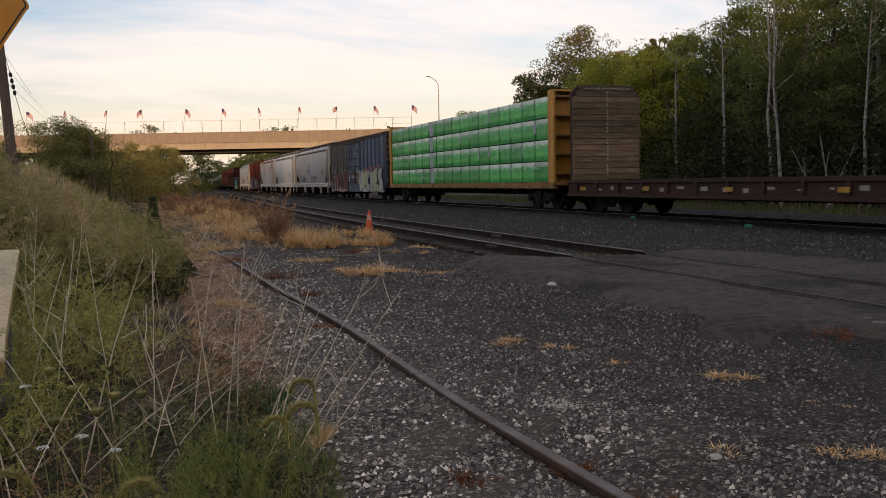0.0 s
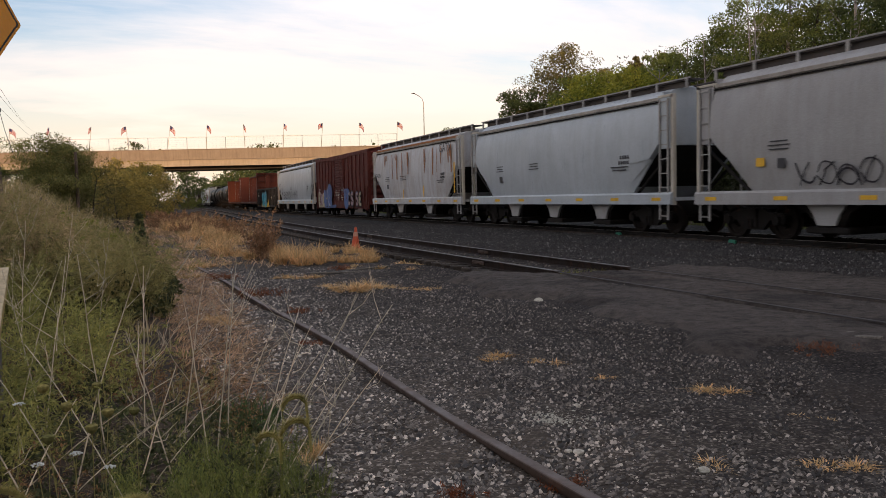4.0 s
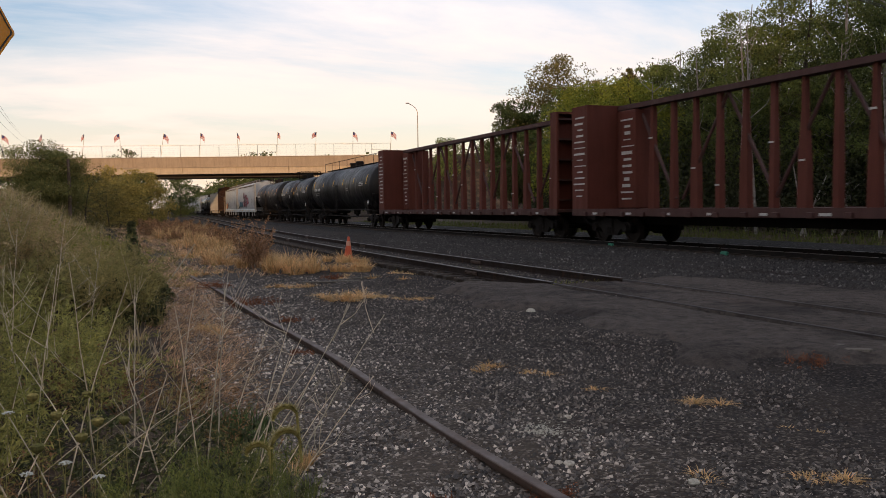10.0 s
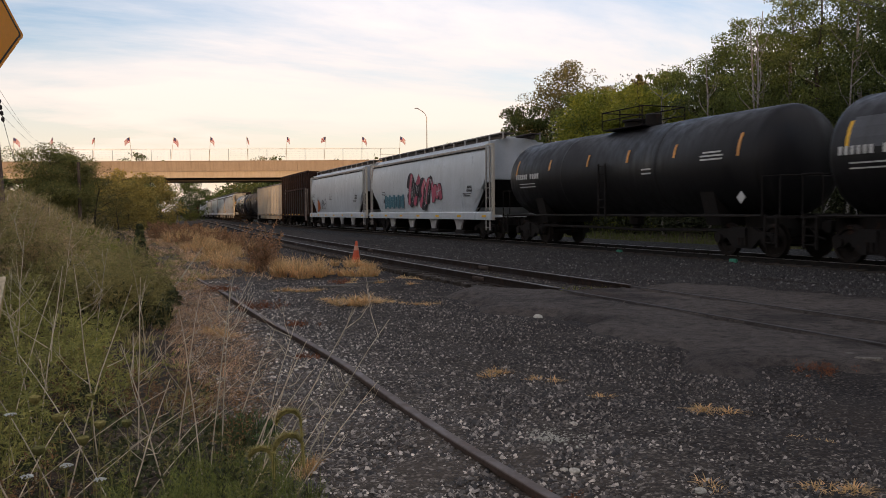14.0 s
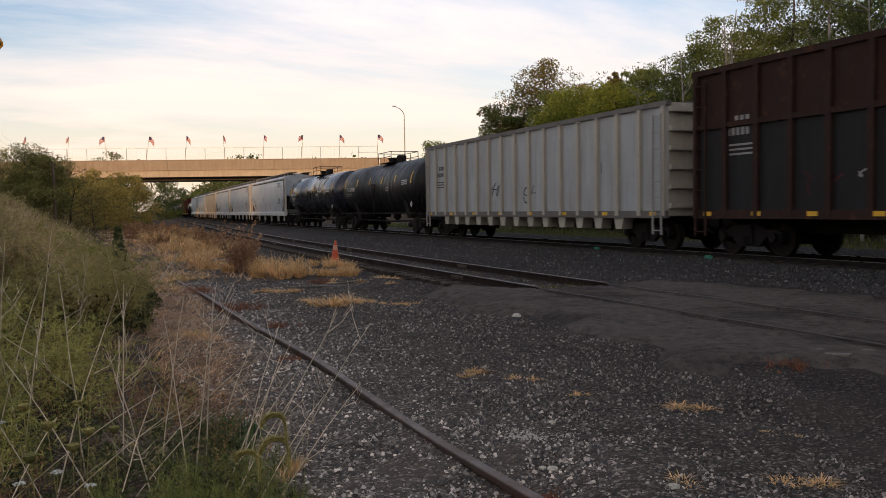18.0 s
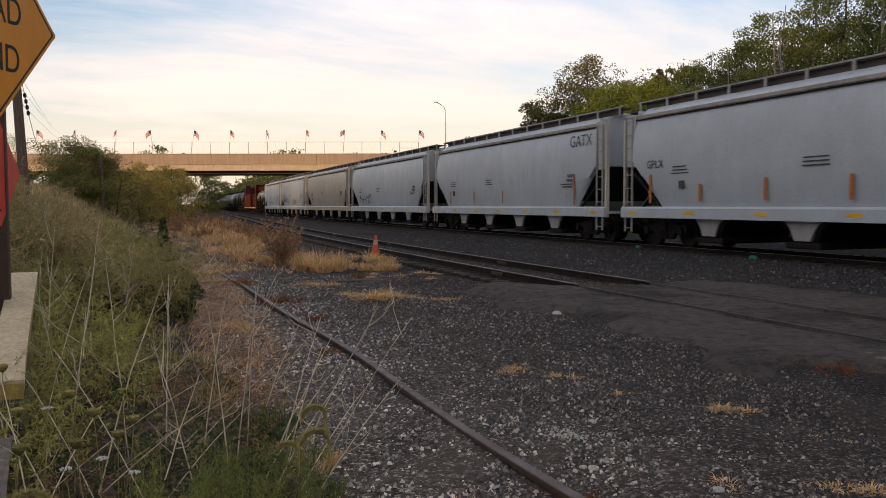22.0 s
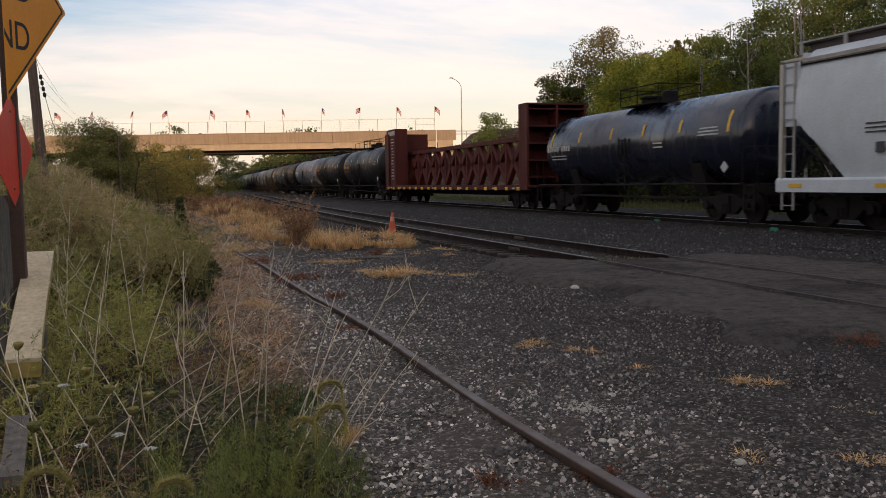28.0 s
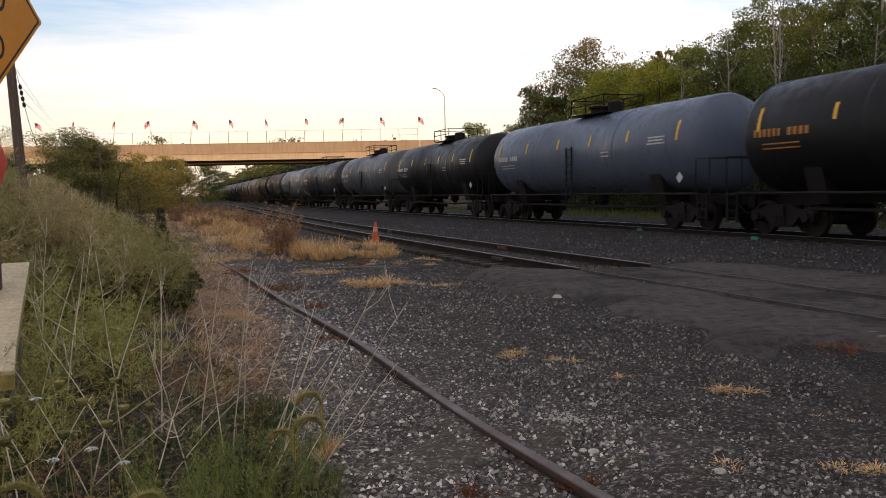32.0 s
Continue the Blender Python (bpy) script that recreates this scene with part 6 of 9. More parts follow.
        solid("pale_rock", g, chalk, "pale lump of rock lying on the gravel", "rock", "pale rocks", at=pose(x, y, float(land(x, y)) + s * 0.2, 0, 0, rr.uniform(0, 360)))
    n = 620
    x, y = rng.normal(2.72, 0.08, n), rng.normal(4.85, 0.10, n)
    v, f = angular_stones(rng, x, y, land(x, y) + 0.004, rng.uniform(0.004, 0.017, n))
    me = fast_mesh("limestone_spill", v, tris=f)
    me.materials.append(chalk)
    stuff("limestone_spill", me, "whitish spill of crushed limestone", "gravel")


make_stones()


# ---- small things in the yard ----
def make_cone():
    m = paint("cone_orange", (0.62, 0.10, 0.035), (0.25, 0.08, 0.05), amount=0.35, rough=0.55)
    c = thing("traffic_cone", "faded orange traffic cone standing in dry grass", "traffic cone", at=pose(6.45, 23.25, 0.0, 0, 2, 0))
    part("cone_body", Geo().lathe([(0.03, 0.14), (0.12, 0.125), (0.45, 0.07), (0.66, 0.036), (0.70, 0.030), (0.71, 0.01)], "z", 20), m, c, smooth=True)
    part("foot", Geo().chamfer(0, 0, 0.02, 0.36, 0.36, 0.04, 0.012), m, c)
    part("faded_collar", Geo().lathe([(0.44, 0.0735), (0.45, 0.0740), (0.56, 0.0560), (0.57, 0.0535)], "z", 20), paint("cone_faded", (0.62, 0.30, 0.20), amount=0.3), c, smooth=True)


make_cone()


def glyph(name, text, size, m, mat, parent):
    cu = bpy.data.curves.new(name, "FONT")
    cu.body, cu.size, cu.extrude = text, size, 0.001
    tmp = bpy.data.objects.new(name, cu)
    scene.collection.objects.link(tmp)
    me = bpy.data.meshes.new_from_object(tmp.evaluated_get(bpy.context.evaluated_depsgraph_get()))
    bpy.data.objects.remove(tmp)
    me.materials.append(mat)
    ob = part(name, me, None, parent, at=m)
    return ob


def make_sign():
    post_m = paint("sign_post_brown", (0.11, 0.065, 0.046), amount=0.4, rough=0.8, rust=0.3)
    yel = paint("sign_yellow", (0.86, 0.31, 0.008), (0.55, 0.22, 0.03), amount=0.15, rough=0.4, grain=0.05)
    blk = plain("sign_black", (0.02, 0.018, 0.016))
    red = paint("sign_red", (0.72, 0.055, 0.02), (0.45, 0.06, 0.03), amount=0.2, rough=0.4, grain=0.06)
    s = thing("dead_end_sign", "folded yellow diamond road sign lettered dead end, red diamond below", "road sign", at=pose(-0.832, 5.79, 0))
    z0 = float(land(-0.83, 5.9))
    part("post", Geo().chamfer(-0.005, 0.13, (z0 + 3.48) / 2, 0.085, 0.06, 3.48 - z0, 0.008), post_m, s)
    half = 0.65
    ang = 62.0

    def plate(at, name, mat, rim, side=1):
        """One half of the diamond: local x from the fold outwards, z up, face towards -y."""
        c = 0.035
        pts = [(0, -half), (0.012, -half + 0.006), (half - c, -c), (half - c * 0.3, -c * 0.45), (half - c * 0.1, 0), (half - c * 0.3, c * 0.45), (half - c, c), (0.012, half - 0.006), (0, half)]
        p = part(name, Geo().prism(pts, "y", -0.0015, 0.0015), mat, s, at=at)
        if rim:
            k0, k1 = 0.955, 0.925
            g = Geo()
            for a, b in zip(pts[1:-1], pts[2:-1]):
                g.loft([[(a[0] * k0, -0.0028, a[1] * k0), (b[0] * k0, -0.0028, b[1] * k0), (b[0] * k1, -0.0028, b[1] * k1), (a[0] * k1, -0.0028, a[1] * k1)],
                        [(a[0] * k0, -0.0016, a[1] * k0), (b[0] * k0, -0.0016, b[1] * k0), (b[0] * k1, -0.0016, b[1] * k1), (a[0] * k1, -0.0016, a[1] * k1)]])
            part("border", g, blk, p)
        return p

    face = plate(pose(0, 0, 2.757, 0, 0, ang), "sign_face", yel, True)
    plate(pose(0, 0.02, 2.757, 0, 0, ang + 14), "folded_half", paint("sign_back", (0.35, 0.34, 0.33), amount=0.3, rough=0.4, metal=0.6), False)
    for text, px, pz in (("AD", -0.02, -0.015), ("ND", -0.075, -0.32)):
        g = glyph("word", text, 0.25, pose(px, -0.003, pz, 90, 0, 0), blk, face)
        g.scale = (0.85, 1, 1)
        bm = bmesh.new()
        bm.from_mesh(g.data)
        bmesh.ops.bisect_plane(bm, geom=bm.verts[:] + bm.edges[:] + bm.faces[:], plane_co=((0.004 - px) / 0.85, 0, 0), plane_no=(1, 0, 0), clear_inner=True)
        bm.to_mesh(g.data)
        bm.free()
    h = 0.345
    c = 0.03
    pts = [(0, -h), (h - c, -c), (h - 0.3 * c, 0), (h - c, c), (0, h), (-h + c, c), (-h + 0.3 * c, 0), (-h + c, -c)]
    rd = part("red_diamond", Geo().prism(pts, "y", -0.0015, 0.0015), red, s, "plain red diamond marker", at=pose(0.005, 0.02, 1.80, 0, 0, math.degrees(math.atan2(0.968, 0.222))))
    for zz in (0.24, -0.24):
        part("bolt", Geo().tube([(0, -0.006, zz), (0, 0.004, zz)], 0.008, 8), post_m, rd)
    # the old barrier
    z1 = float(land(-0.84, 5.75))
    w = solid("wooden_post", Geo().loft([[(a * k + 0.01 * q, b * k, z1 - 0.1 + (1.62 - z1) * q) for a, b in ((-0.055, -0.06), (0.055, -0.06), (0.06, 0.06), (-0.05, 0.055))] for q, k in ((0, 1.05), (0.5, 1), (0.97, 0.97), (1.0, 0.85))]), WOOD_GREY, "grey weathered wooden post with a ragged top", "post", at=pose(-0.93, 5.75, 0))
    cream = paint("barrier_cream", (0.60, 0.47, 0.29), (0.22, 0.17, 0.10), amount=0.6, rough=0.75, grain=0.2)
    yl = paint("barrier_yellow", (0.42, 0.29, 0.08), (0.22, 0.16, 0.06), amount=0.6, rough=0.6)
    bar = thing("barrier_beam", "peeling cream and yellow timber barrier beam in the weeds", "barrier")
    line = [(-0.775, 6.45, 1.12), (-0.735, 5.65, 0.93), (-0.70, 5.0, 0.76), (-0.675, 4.7, 0.69)]
    stub = [(-0.655, 4.28, 0.50), (-0.63, 3.85, 0.35)]
    g, g2 = Geo(), Geo()
    g.loft([[(x - 0.085, y, z - 0.02), (x + 0.085, y, z - 0.02), (x + 0.085, y, z), (x - 0.085, y, z)] for x, y, z in line])
    g2.loft([[(x - 0.08, y, z - 0.10), (x + 0.08, y, z - 0.10), (x + 0.082, y, z - 0.022), (x - 0.082, y, z - 0.022)] for x, y, z in line])
    part("top_board", g, cream, bar)
    part("broken_board", Geo().loft([[(x - 0.04, y, z - 0.05), (x + 0.05, y, z - 0.05), (x + 0.055, y, z), (x - 0.04, y, z)] for x, y, z in stub]), WOOD_GREY, bar, "broken grey board end")
    part("beam", g2, yl, bar)
    for x, y, zt in ((-0.735, 5.65, 0.82), (-0.70, 4.95, 0.64)):
        part("leg", Geo().box(x, y, zt / 2, 0.12, 0.12, zt), WOOD_GREY, bar)
    z3 = float(land(-1.0, 6.3))
    yp = thing("yellow_post", "chipped yellow marker post with a pipe cap", "post", at=pose(-1.02, 6.35, z3))
    part("shaft", Geo().chamfer(0, 0, (1.22 - z3) / 2, 0.09, 0.05, 1.22 - z3, 0.01), yl, yp)
    part("pipe_cap", Geo().tube([(-0.12, 0, 1.25 - z3), (0.14, 0, 1.25 - z3)], 0.025, 8), WOOD_GREY, yp)


make_sign()


def make_poles():
    z = float(land(-3.1, 26.7))
    p = thing("utility_pole", "leaning brown wooden utility pole with drooping cables", "utility pole", at=pose(-3.0, 26.8, z - 0.3, 0, -2.6, 0))
    part("pole", Geo().tube([(0, 0, 0), (0, 0, 4.5), (0, 0, 9.0)], 0.145, 12, 0.10), WOOD_POLE, p, smooth=True)
    part("cross_arm", Geo().chamfer(0, 0.18, 8.4, 2.2, 0.1, 0.12, 0.01), WOOD_POLE, p)
    for x in (-1.0, -0.4, 0.4, 1.0):
        part("insulator", Geo().lathe([(0, 0.03), (0.05, 0.05), (0.1, 0.03), (0.14, 0.04), (0.16, 0.01)], "z", 10, (x, 0.18, 8.46)), plain("insulator_glaze", (0.12, 0.08, 0.06), 0.2), p)
    wire = plain("cable_black", (0.02, 0.02, 0.02))
    drop = part("hanging_cable", Geo().tube([(0.10, 0, 4.1), (0.21, 0, 3.4), (0.26, 0, 2.9), (0.36, -0.05, 2.3), (0.5, -0.1, 1.7)], 0.008, 5), wire, p)
    for k in range(4):
        part("cable_clamp", Geo().lathe([(-0.07, 0.02), (-0.04, 0.045), (0.04, 0.045), (0.07, 0.02)], "z", 8, (0.20 + 0.018 * k, 0, 3.45 - 0.17 * k)), wire, drop)
    for i, (a, b, sag) in enumerate((((-3.05, 26.8, 4.97), (-10.4, 140, 12.6), 0.3), ((-3.05, 26.8, 5.3), (-11.5, 140, 13.9), 0.3), ((-3.06, 26.8, 4.55), (-9.7, 140, 11.2), 0.3), ((-3.2, 26.8, 7.0), (-6.2, 2, 4.6), 0.5), ((-3.2, 26.8, 5.6), (-6.0, 2, 3.6), 0.4))):
        pts = [Vector(a).lerp(Vector(b), q / 14) - Vector((0, 0, sag * 4 * (q / 14) * (1 - q / 14))) for q in range(15)]
        solid("overhead_wire", Geo().tube(pts, 0.006 if i < 3 else 0.004, 4), wire, "thin black overhead wire sagging between poles", "wire", "overhead wires")
    for i, (a, b, sag) in enumerate((((-10.0, 12.6, 9.6), (60.0, 34.2, 9.6), 0.4), ((-10.0, 12.9, 9.9), (60.0, 34.8, 9.9), 0.4))):
        pts = [Vector(a).lerp(Vector(b), q / 10) - Vector((0, 0, sag * 4 * (q / 10) * (1 - q / 10))) for q in range(11)]
        solid("overhead_wire", Geo().tube(pts, 0.02, 4), wire, "black overhead wire passing before the treetops", "wire", "overhead wires")
    z = float(land(-1.7, 45.0))
    solid("fence_stake", Geo().tube([(0, 0, 0), (0.02, 0, 1.5), (0.0, 0, 3.15)], 0.085, 8, 0.075), WOOD_POLE, "plain weathered wooden stake on the grassy bank", "post", at=pose(-1.62, 45.6, z - 0.1))
    green = paint("marker_green", (0.02, 0.20, 0.13), amount=0.2, rough=0.5)
    for x, y in ((16.05, 24.3), (15.75, 18.3)):
        solid("green_marker", Geo().chamfer(0, 0, 0.05, 0.10, 0.26, 0.12, 0.02), green, "small green plastic marker on the ballast", "marker", "track markers", at=pose(x, y, 0.06))
    # litter of broken timber near the crossing
    r = random.Random(77)
    for x, y, ln, a in ((6.9, 6.15, 0.3, 60), (7.05, 6.0, 0.4, 75), (6.7, 5.9, 0.25, 20), (4.5, 16.9, 1.6, 80), (4.9, 17.4, 1.3, 84), (1.9, 24.0, 0.8, 70)):
        solid("timber_scrap", Geo().chamfer(0, 0, 0, 0.07, ln, 0.035, 0.008), WOOD_GREY, "splintered piece of grey scrap timber on the ground", "scrap wood", "timber scraps", at=pose(x, y, float(land(x, y)) + 0.075 * (x > 5.3) + 0.02, r.uniform(-6, 6), r.uniform(-6, 6), a))


make_poles()

# ---- freight cars: local y runs along the car (front at -y), z from the rail head ----
SHARED = {}


def shared(key, build, material, smooth=False):
    if key not in SHARED:
        me = build().mesh(key, smooth)
        if material is not None:
            me.materials.append(material)
        SHARED[key] = me
    return SHARED[key]


def side_frame():
    g = Geo()
    for sx in (-1, 1):
        out = [(-1.15, 0.62), (-1.05, 0.68), (-0.6, 0.70), (-0.35, 0.82), (0.35, 0.82), (0.6, 0.70), (1.05, 0.68), (1.15, 0.62), (1.12, 0.40), (0.80, 0.40),
               (0.66, 0.52), (0.36, 0.24), (-0.36, 0.24), (-0.66, 0.52), (-0.80, 0.40), (-1.12, 0.40)]
        g.prism(out, "x", sx * 1.0 - 0.07, sx * 1.0 + 0.07)
        for yy in (-0.9, 0.9):
            g.tube([(sx * 1.02, yy, 0.5), (sx * 1.17, yy, 0.5)], 0.13, 8)
        for yy in (-0.14, 0.0, 0.14):
            g.tube([(sx * 1.09, yy, 0.30), (sx * 1.09, yy, 0.56)], 0.055, 6)
    g.box(0, 0, 0.66, 2.3, 0.34, 0.26)
    return g


def wheelset():
    g = Geo()
    g.tube([(-0.95, 0, 0), (0.95, 0, 0)], 0.085, 8)
    for s in (-1, 1):
        a = s * 0.72
        g.lathe([(a - s * 0.03, 0.485), (a + s * 0.0, 0.455), (a + s * 0.10, 0.45), (a + s * 0.10, 0.37), (a + s * 0.05, 0.34), (a + s * 0.05, 0.16), (a + s * 0.12, 0.14), (a + s * 0.12, 0.02), (a - s * 0.03, 0.02)], "x", 18)
    return g


def running_gear(car, half, truck_at):
    """Two trucks with their wheelsets, and the couplers."""
    for sy in (-1, 1):
        t = part("truck", shared("truck", side_frame, STEEL_DARK), None, car, at=pose(0, sy * truck_at, 0))
        for wy in (-0.89, 0.89):
            part("wheelset", shared("wheelset", wheelset, paint("wheel_steel", (0.018, 0.014, 0.012), (0.03, 0.022, 0.018), amount=0.4, rough=0.75, metal=0.2, rust=0.25, spec=0.15), True), None, t, at=pose(0, wy, 0.45))
        part("coupler", shared("coupler", lambda: Geo().box(0, 0, 0, 0.24, 0.75, 0.2).box(0.05, 0.32, 0, 0.38, 0.24, 0.30).tube([(0.3, -0.2, -0.05), (0.34, 0.1, -0.25), (0.32, 0.35, -0.33)], 0.03, 5), STEEL_DARK), None, car, at=pose(0, sy * (half - 0.3), 0.85, 0, 0, 0 if sy > 0 else 180))


def ladder_geo(h, w=0.42, n=7):
    g = Geo()
    for s in (-1, 1):
        g.box(0, s * w / 2, h / 2, 0.05, 0.05, h)
    for i in range(n):
        g.box(0, 0, 0.12 + (h - 0.2) * i / (n - 1), 0.028, w, 0.028)
    return g


def lettering(car, material, x, marks, name="lettering"):
    """Unreadable marks as plain bars: (y, z, length, height)."""
    for y, z, ly, lz in marks:
        part(name, Geo().box(x, y, z, 0.008, ly, lz), material, car)


def letters_row(y, z, n, w, h, gap=0.45):
    """A row of n bars, each as wide as a letter."""
    return [(y + i * w * (1 + gap), z, w * 0.8, h) for i in range(n)]


MOTIFS = [[(0.0, 0.3), (0.25, 0.85), (0.5, 0.3), (0.75, 0.8), (1.0, 0.3)], [(0.0, 0.0), (0.18, 0.85), (0.8, 0.9), (1.0, 0.0)], [(0.05, 0.5), (0.3, 1.0), (0.75, 0.95), (1.0, 0.5), (0.7, 0.03), (0.3, 0.05), (0.05, 0.45)],
          [(0.15, 0.0), (0.35, 0.5), (0.75, 1.0)], [(0.1, 1.0), (0.18, 0.2), (0.6, 0.0), (0.95, 0.4)], [(0.0, 0.6), (0.5, 0.48), (1.05, 0.58)], [(0.1, 0.0), (0.5, 0.6), (0.3, 0.62), (0.9, 1.0)]]


def smooth_line(pts, times=2):
    for _ in range(times):
        out = [pts[0]]
        for a, b in zip(pts, pts[1:]):
            out += [(a[0] * 0.75 + b[0] * 0.25, a[1] * 0.75 + b[1] * 0.25), (a[0] * 0.25 + b[0] * 0.75, a[1] * 0.25 + b[1] * 0.75)]
        pts = out + [pts[-1]]
    return pts


def ribbon(pts, w, x, geo=None):
    """A sprayed line of width w on the car's side at x; pts are (y, z)."""
    rings = []
    for i, p in enumerate(pts):
        a, b = Vector(pts[max(i - 1, 0)]), Vector(pts[min(i + 1, len(pts) - 1)])
        d = (b - a).normalized()
        k = w / 2 * (0.75 if i in (0, len(pts) - 1) else 1)
        l, q = Vector(p) + Vector((-d.y, d.x)) * k, Vector(p) - Vector((-d.y, d.x)) * k
        rings.append([(x, l.x, l.y), (x, q.x, q.y), (x + 0.004, q.x, q.y), (x + 0.004, l.x, l.y)])
    return (geo or Geo()).loft(rings)


def graffiti(car, x, y0, y1, z0, z1, cols, seed, n=None):
    """Sprayed tags: thin scribbled arcs, or fat strokes with an outline, a fill and highlights."""
    r = random.Random(seed)
    n = n or max(3, int((y1 - y0) / 0.75))
    w, h = (y1 - y0) / n, z1 - z0
    thin = len(cols) == 3 and cols[0] is SPRAY["black"]
    for i in range(n):
        lean, base, tall = r.uniform(-0.1, 0.3), z0 + r.uniform(0, 0.12) * h, h * r.uniform(0.78, 1.0)
        first = None
        for j, m in enumerate(r.sample(MOTIFS, 2)):
            line = smooth_line([(y0 + w * (i + 1.05 - 1.1 * u + lean * v + r.uniform(-0.05, 0.05)), base + tall * min(1.05, max(0, v + r.uniform(-0.06, 0.06)))) for u, v in m])
            if thin:
                part("scribble", ribbon(line, r.uniform(0.025, 0.055), x - 0.001 * (j + 1)), cols[0], car)
                continue
            fat = min(w * 0.40, h * 0.26) * r.uniform(0.8, 1.1)
            o = part("graffiti", ribbon(line, fat + 0.10, x - 0.001 * (i % 2) - 0.002 * j), cols[0], car)
            part("fill", ribbon(line, fat, x - 0.006 - 0.001 * (i % 2) - 0.002 * j), cols[1 + (i + j) % 2], o)
            if len(cols) > 3:
                k = len(line) // 3
                part("highlight", ribbon([(a - 0.05, b + 0.04) for a, b in line[k:2 * k + 2]], 0.04, x - 0.012), cols[3], o)


STROKES = {"S": [[(0.95, 0.86), (0.5, 1.0), (0.06, 0.82), (0.2, 0.56), (0.8, 0.44), (0.95, 0.18), (0.5, 0.0), (0.05, 0.14)]], "I": [[(0.5, 1.0), (0.5, 0.0)]], "L": [[(0.2, 1.0), (0.15, 0.0), (0.9, 0.02)]],
           "E": [[(0.95, 0.97), (0.15, 1.0), (0.12, 0.0), (0.98, 0.05)], [(0.15, 0.5), (0.8, 0.52)]], "R": [[(0.12, 0.0), (0.1, 1.0), (0.7, 1.0), (0.98, 0.75), (0.7, 0.5), (0.2, 0.48)], [(0.4, 0.48), (1.0, 0.0)]],
           "U": [[(0.08, 1.0), (0.1, 0.1), (0.5, 0.0), (0.88, 0.12), (0.92, 1.0)]], "N": [[(0.08, 0.0), (0.1, 0.97), (0.88, 0.05), (0.92, 1.0)]], "C": [[(0.95, 0.8), (0.5, 1.0), (0.08, 0.7), (0.1, 0.2), (0.5, 0.0), (0.95, 0.18)]],
           "H": [[(0.12, 1.0), (0.12, 0.0)], [(0.12, 0.5), (0.88, 0.55)], [(0.9, 1.0), (0.88, 0.0)]], "A": [[(0.0, 0.0), (0.45, 1.0), (0.55, 1.0), (1.0, 0.0)], [(0.2, 0.35), (0.8, 0.35)]]}


def block_letters(car, x, shapes, y, width, z0, z1, edge, fill, shine, seed, heavy=0.36, rim=0.10, slope=0.0):
    """Fat sprayed letters that run towards -y from y: an outline, a fill and bright top edges."""
    r = random.Random(seed)
    w, h = width / len(shapes), z1 - z0
    for i, c in enumerate(shapes):
        base, tall = z0 + r.uniform(0, 0.05) * h, h * r.uniform(0.86, 1.0)
        out, inn, top = Geo(), Geo(), Geo()
        for j, s in enumerate(STROKES[c]):
            line = smooth_line([(y - w * (i + 0.14 + 0.76 * u + slope * (v - 0.5)) + r.uniform(-0.03, 0.03), base + 0.08 + (tall - 0.16) * v) for u, v in s], 2)
            fat = min(w, h) * heavy * r.uniform(0.92, 1.08)
            lift = 0.0025 * (i % 3) + 0.0012 * j
            ribbon(line, fat + rim * 2, x - lift, out)
            ribbon(line, fat, x - 0.009 - lift, inn)
            n = max(3, len(line) // 3)
            ribbon([(a + fat * 0.36, b + fat * 0.25) for a, b in line[:n]], 0.045, x - 0.018 - lift, top)
        o = part("graffiti", out, edge, car)
        part("fill", inn, fill[i % len(fill)], o)
        part("highlight", top, shine, o)


def flames(car, x, y0, y1, z0, z1, mat, seed, n=9):
    """A ragged row of sprayed tongues behind the letters."""
    r = random.Random(seed)
    for i in range(n):
        a = y0 + (y1 - y0) * (i + 0.5) / n
        tall = (z1 - z0) * r.uniform(0.45, 1.0) * (1.0 if i in (0, 1, n - 2, n - 1) else 0.7)
        k = abs(y1 - y0) / n * r.uniform(0.7, 1.1)
        out = [(a - k, z0), (a + k, z0), (a + k * 0.9, z0 + tall * 0.45), (a + k * 0.35, z0 + tall * 0.6), (a + k * 0.3, z0 + tall), (a - k * 0.15, z0 + tall * 0.75), (a - k * 0.5, z0 + tall * 0.9), (a - k * 0.85, z0 + tall * 0.4)]
        part("flame", Geo().prism(out, "x", x - 0.0015 * (i % 3), x + 0.004), mat, car)


def wording(car, text, size, x, y, z, material):
    """Readable lettering on the car's side: runs forward from y at height z."""
    glyph("lettering", text, size, pose(x, y, z, 90, 0, -90), material, car)


def car_base(name, label, b0, b1):
    c = thing(name, label, "freight car", "cars of the freight train")
    CARS.append((c, b0, b1))
    return c, b1 - b0


CARS = []


LADDER = paint("ladder_steel", (0.33, 0.32, 0.30), amount=0.5, rough=0.6, rust=0.3)


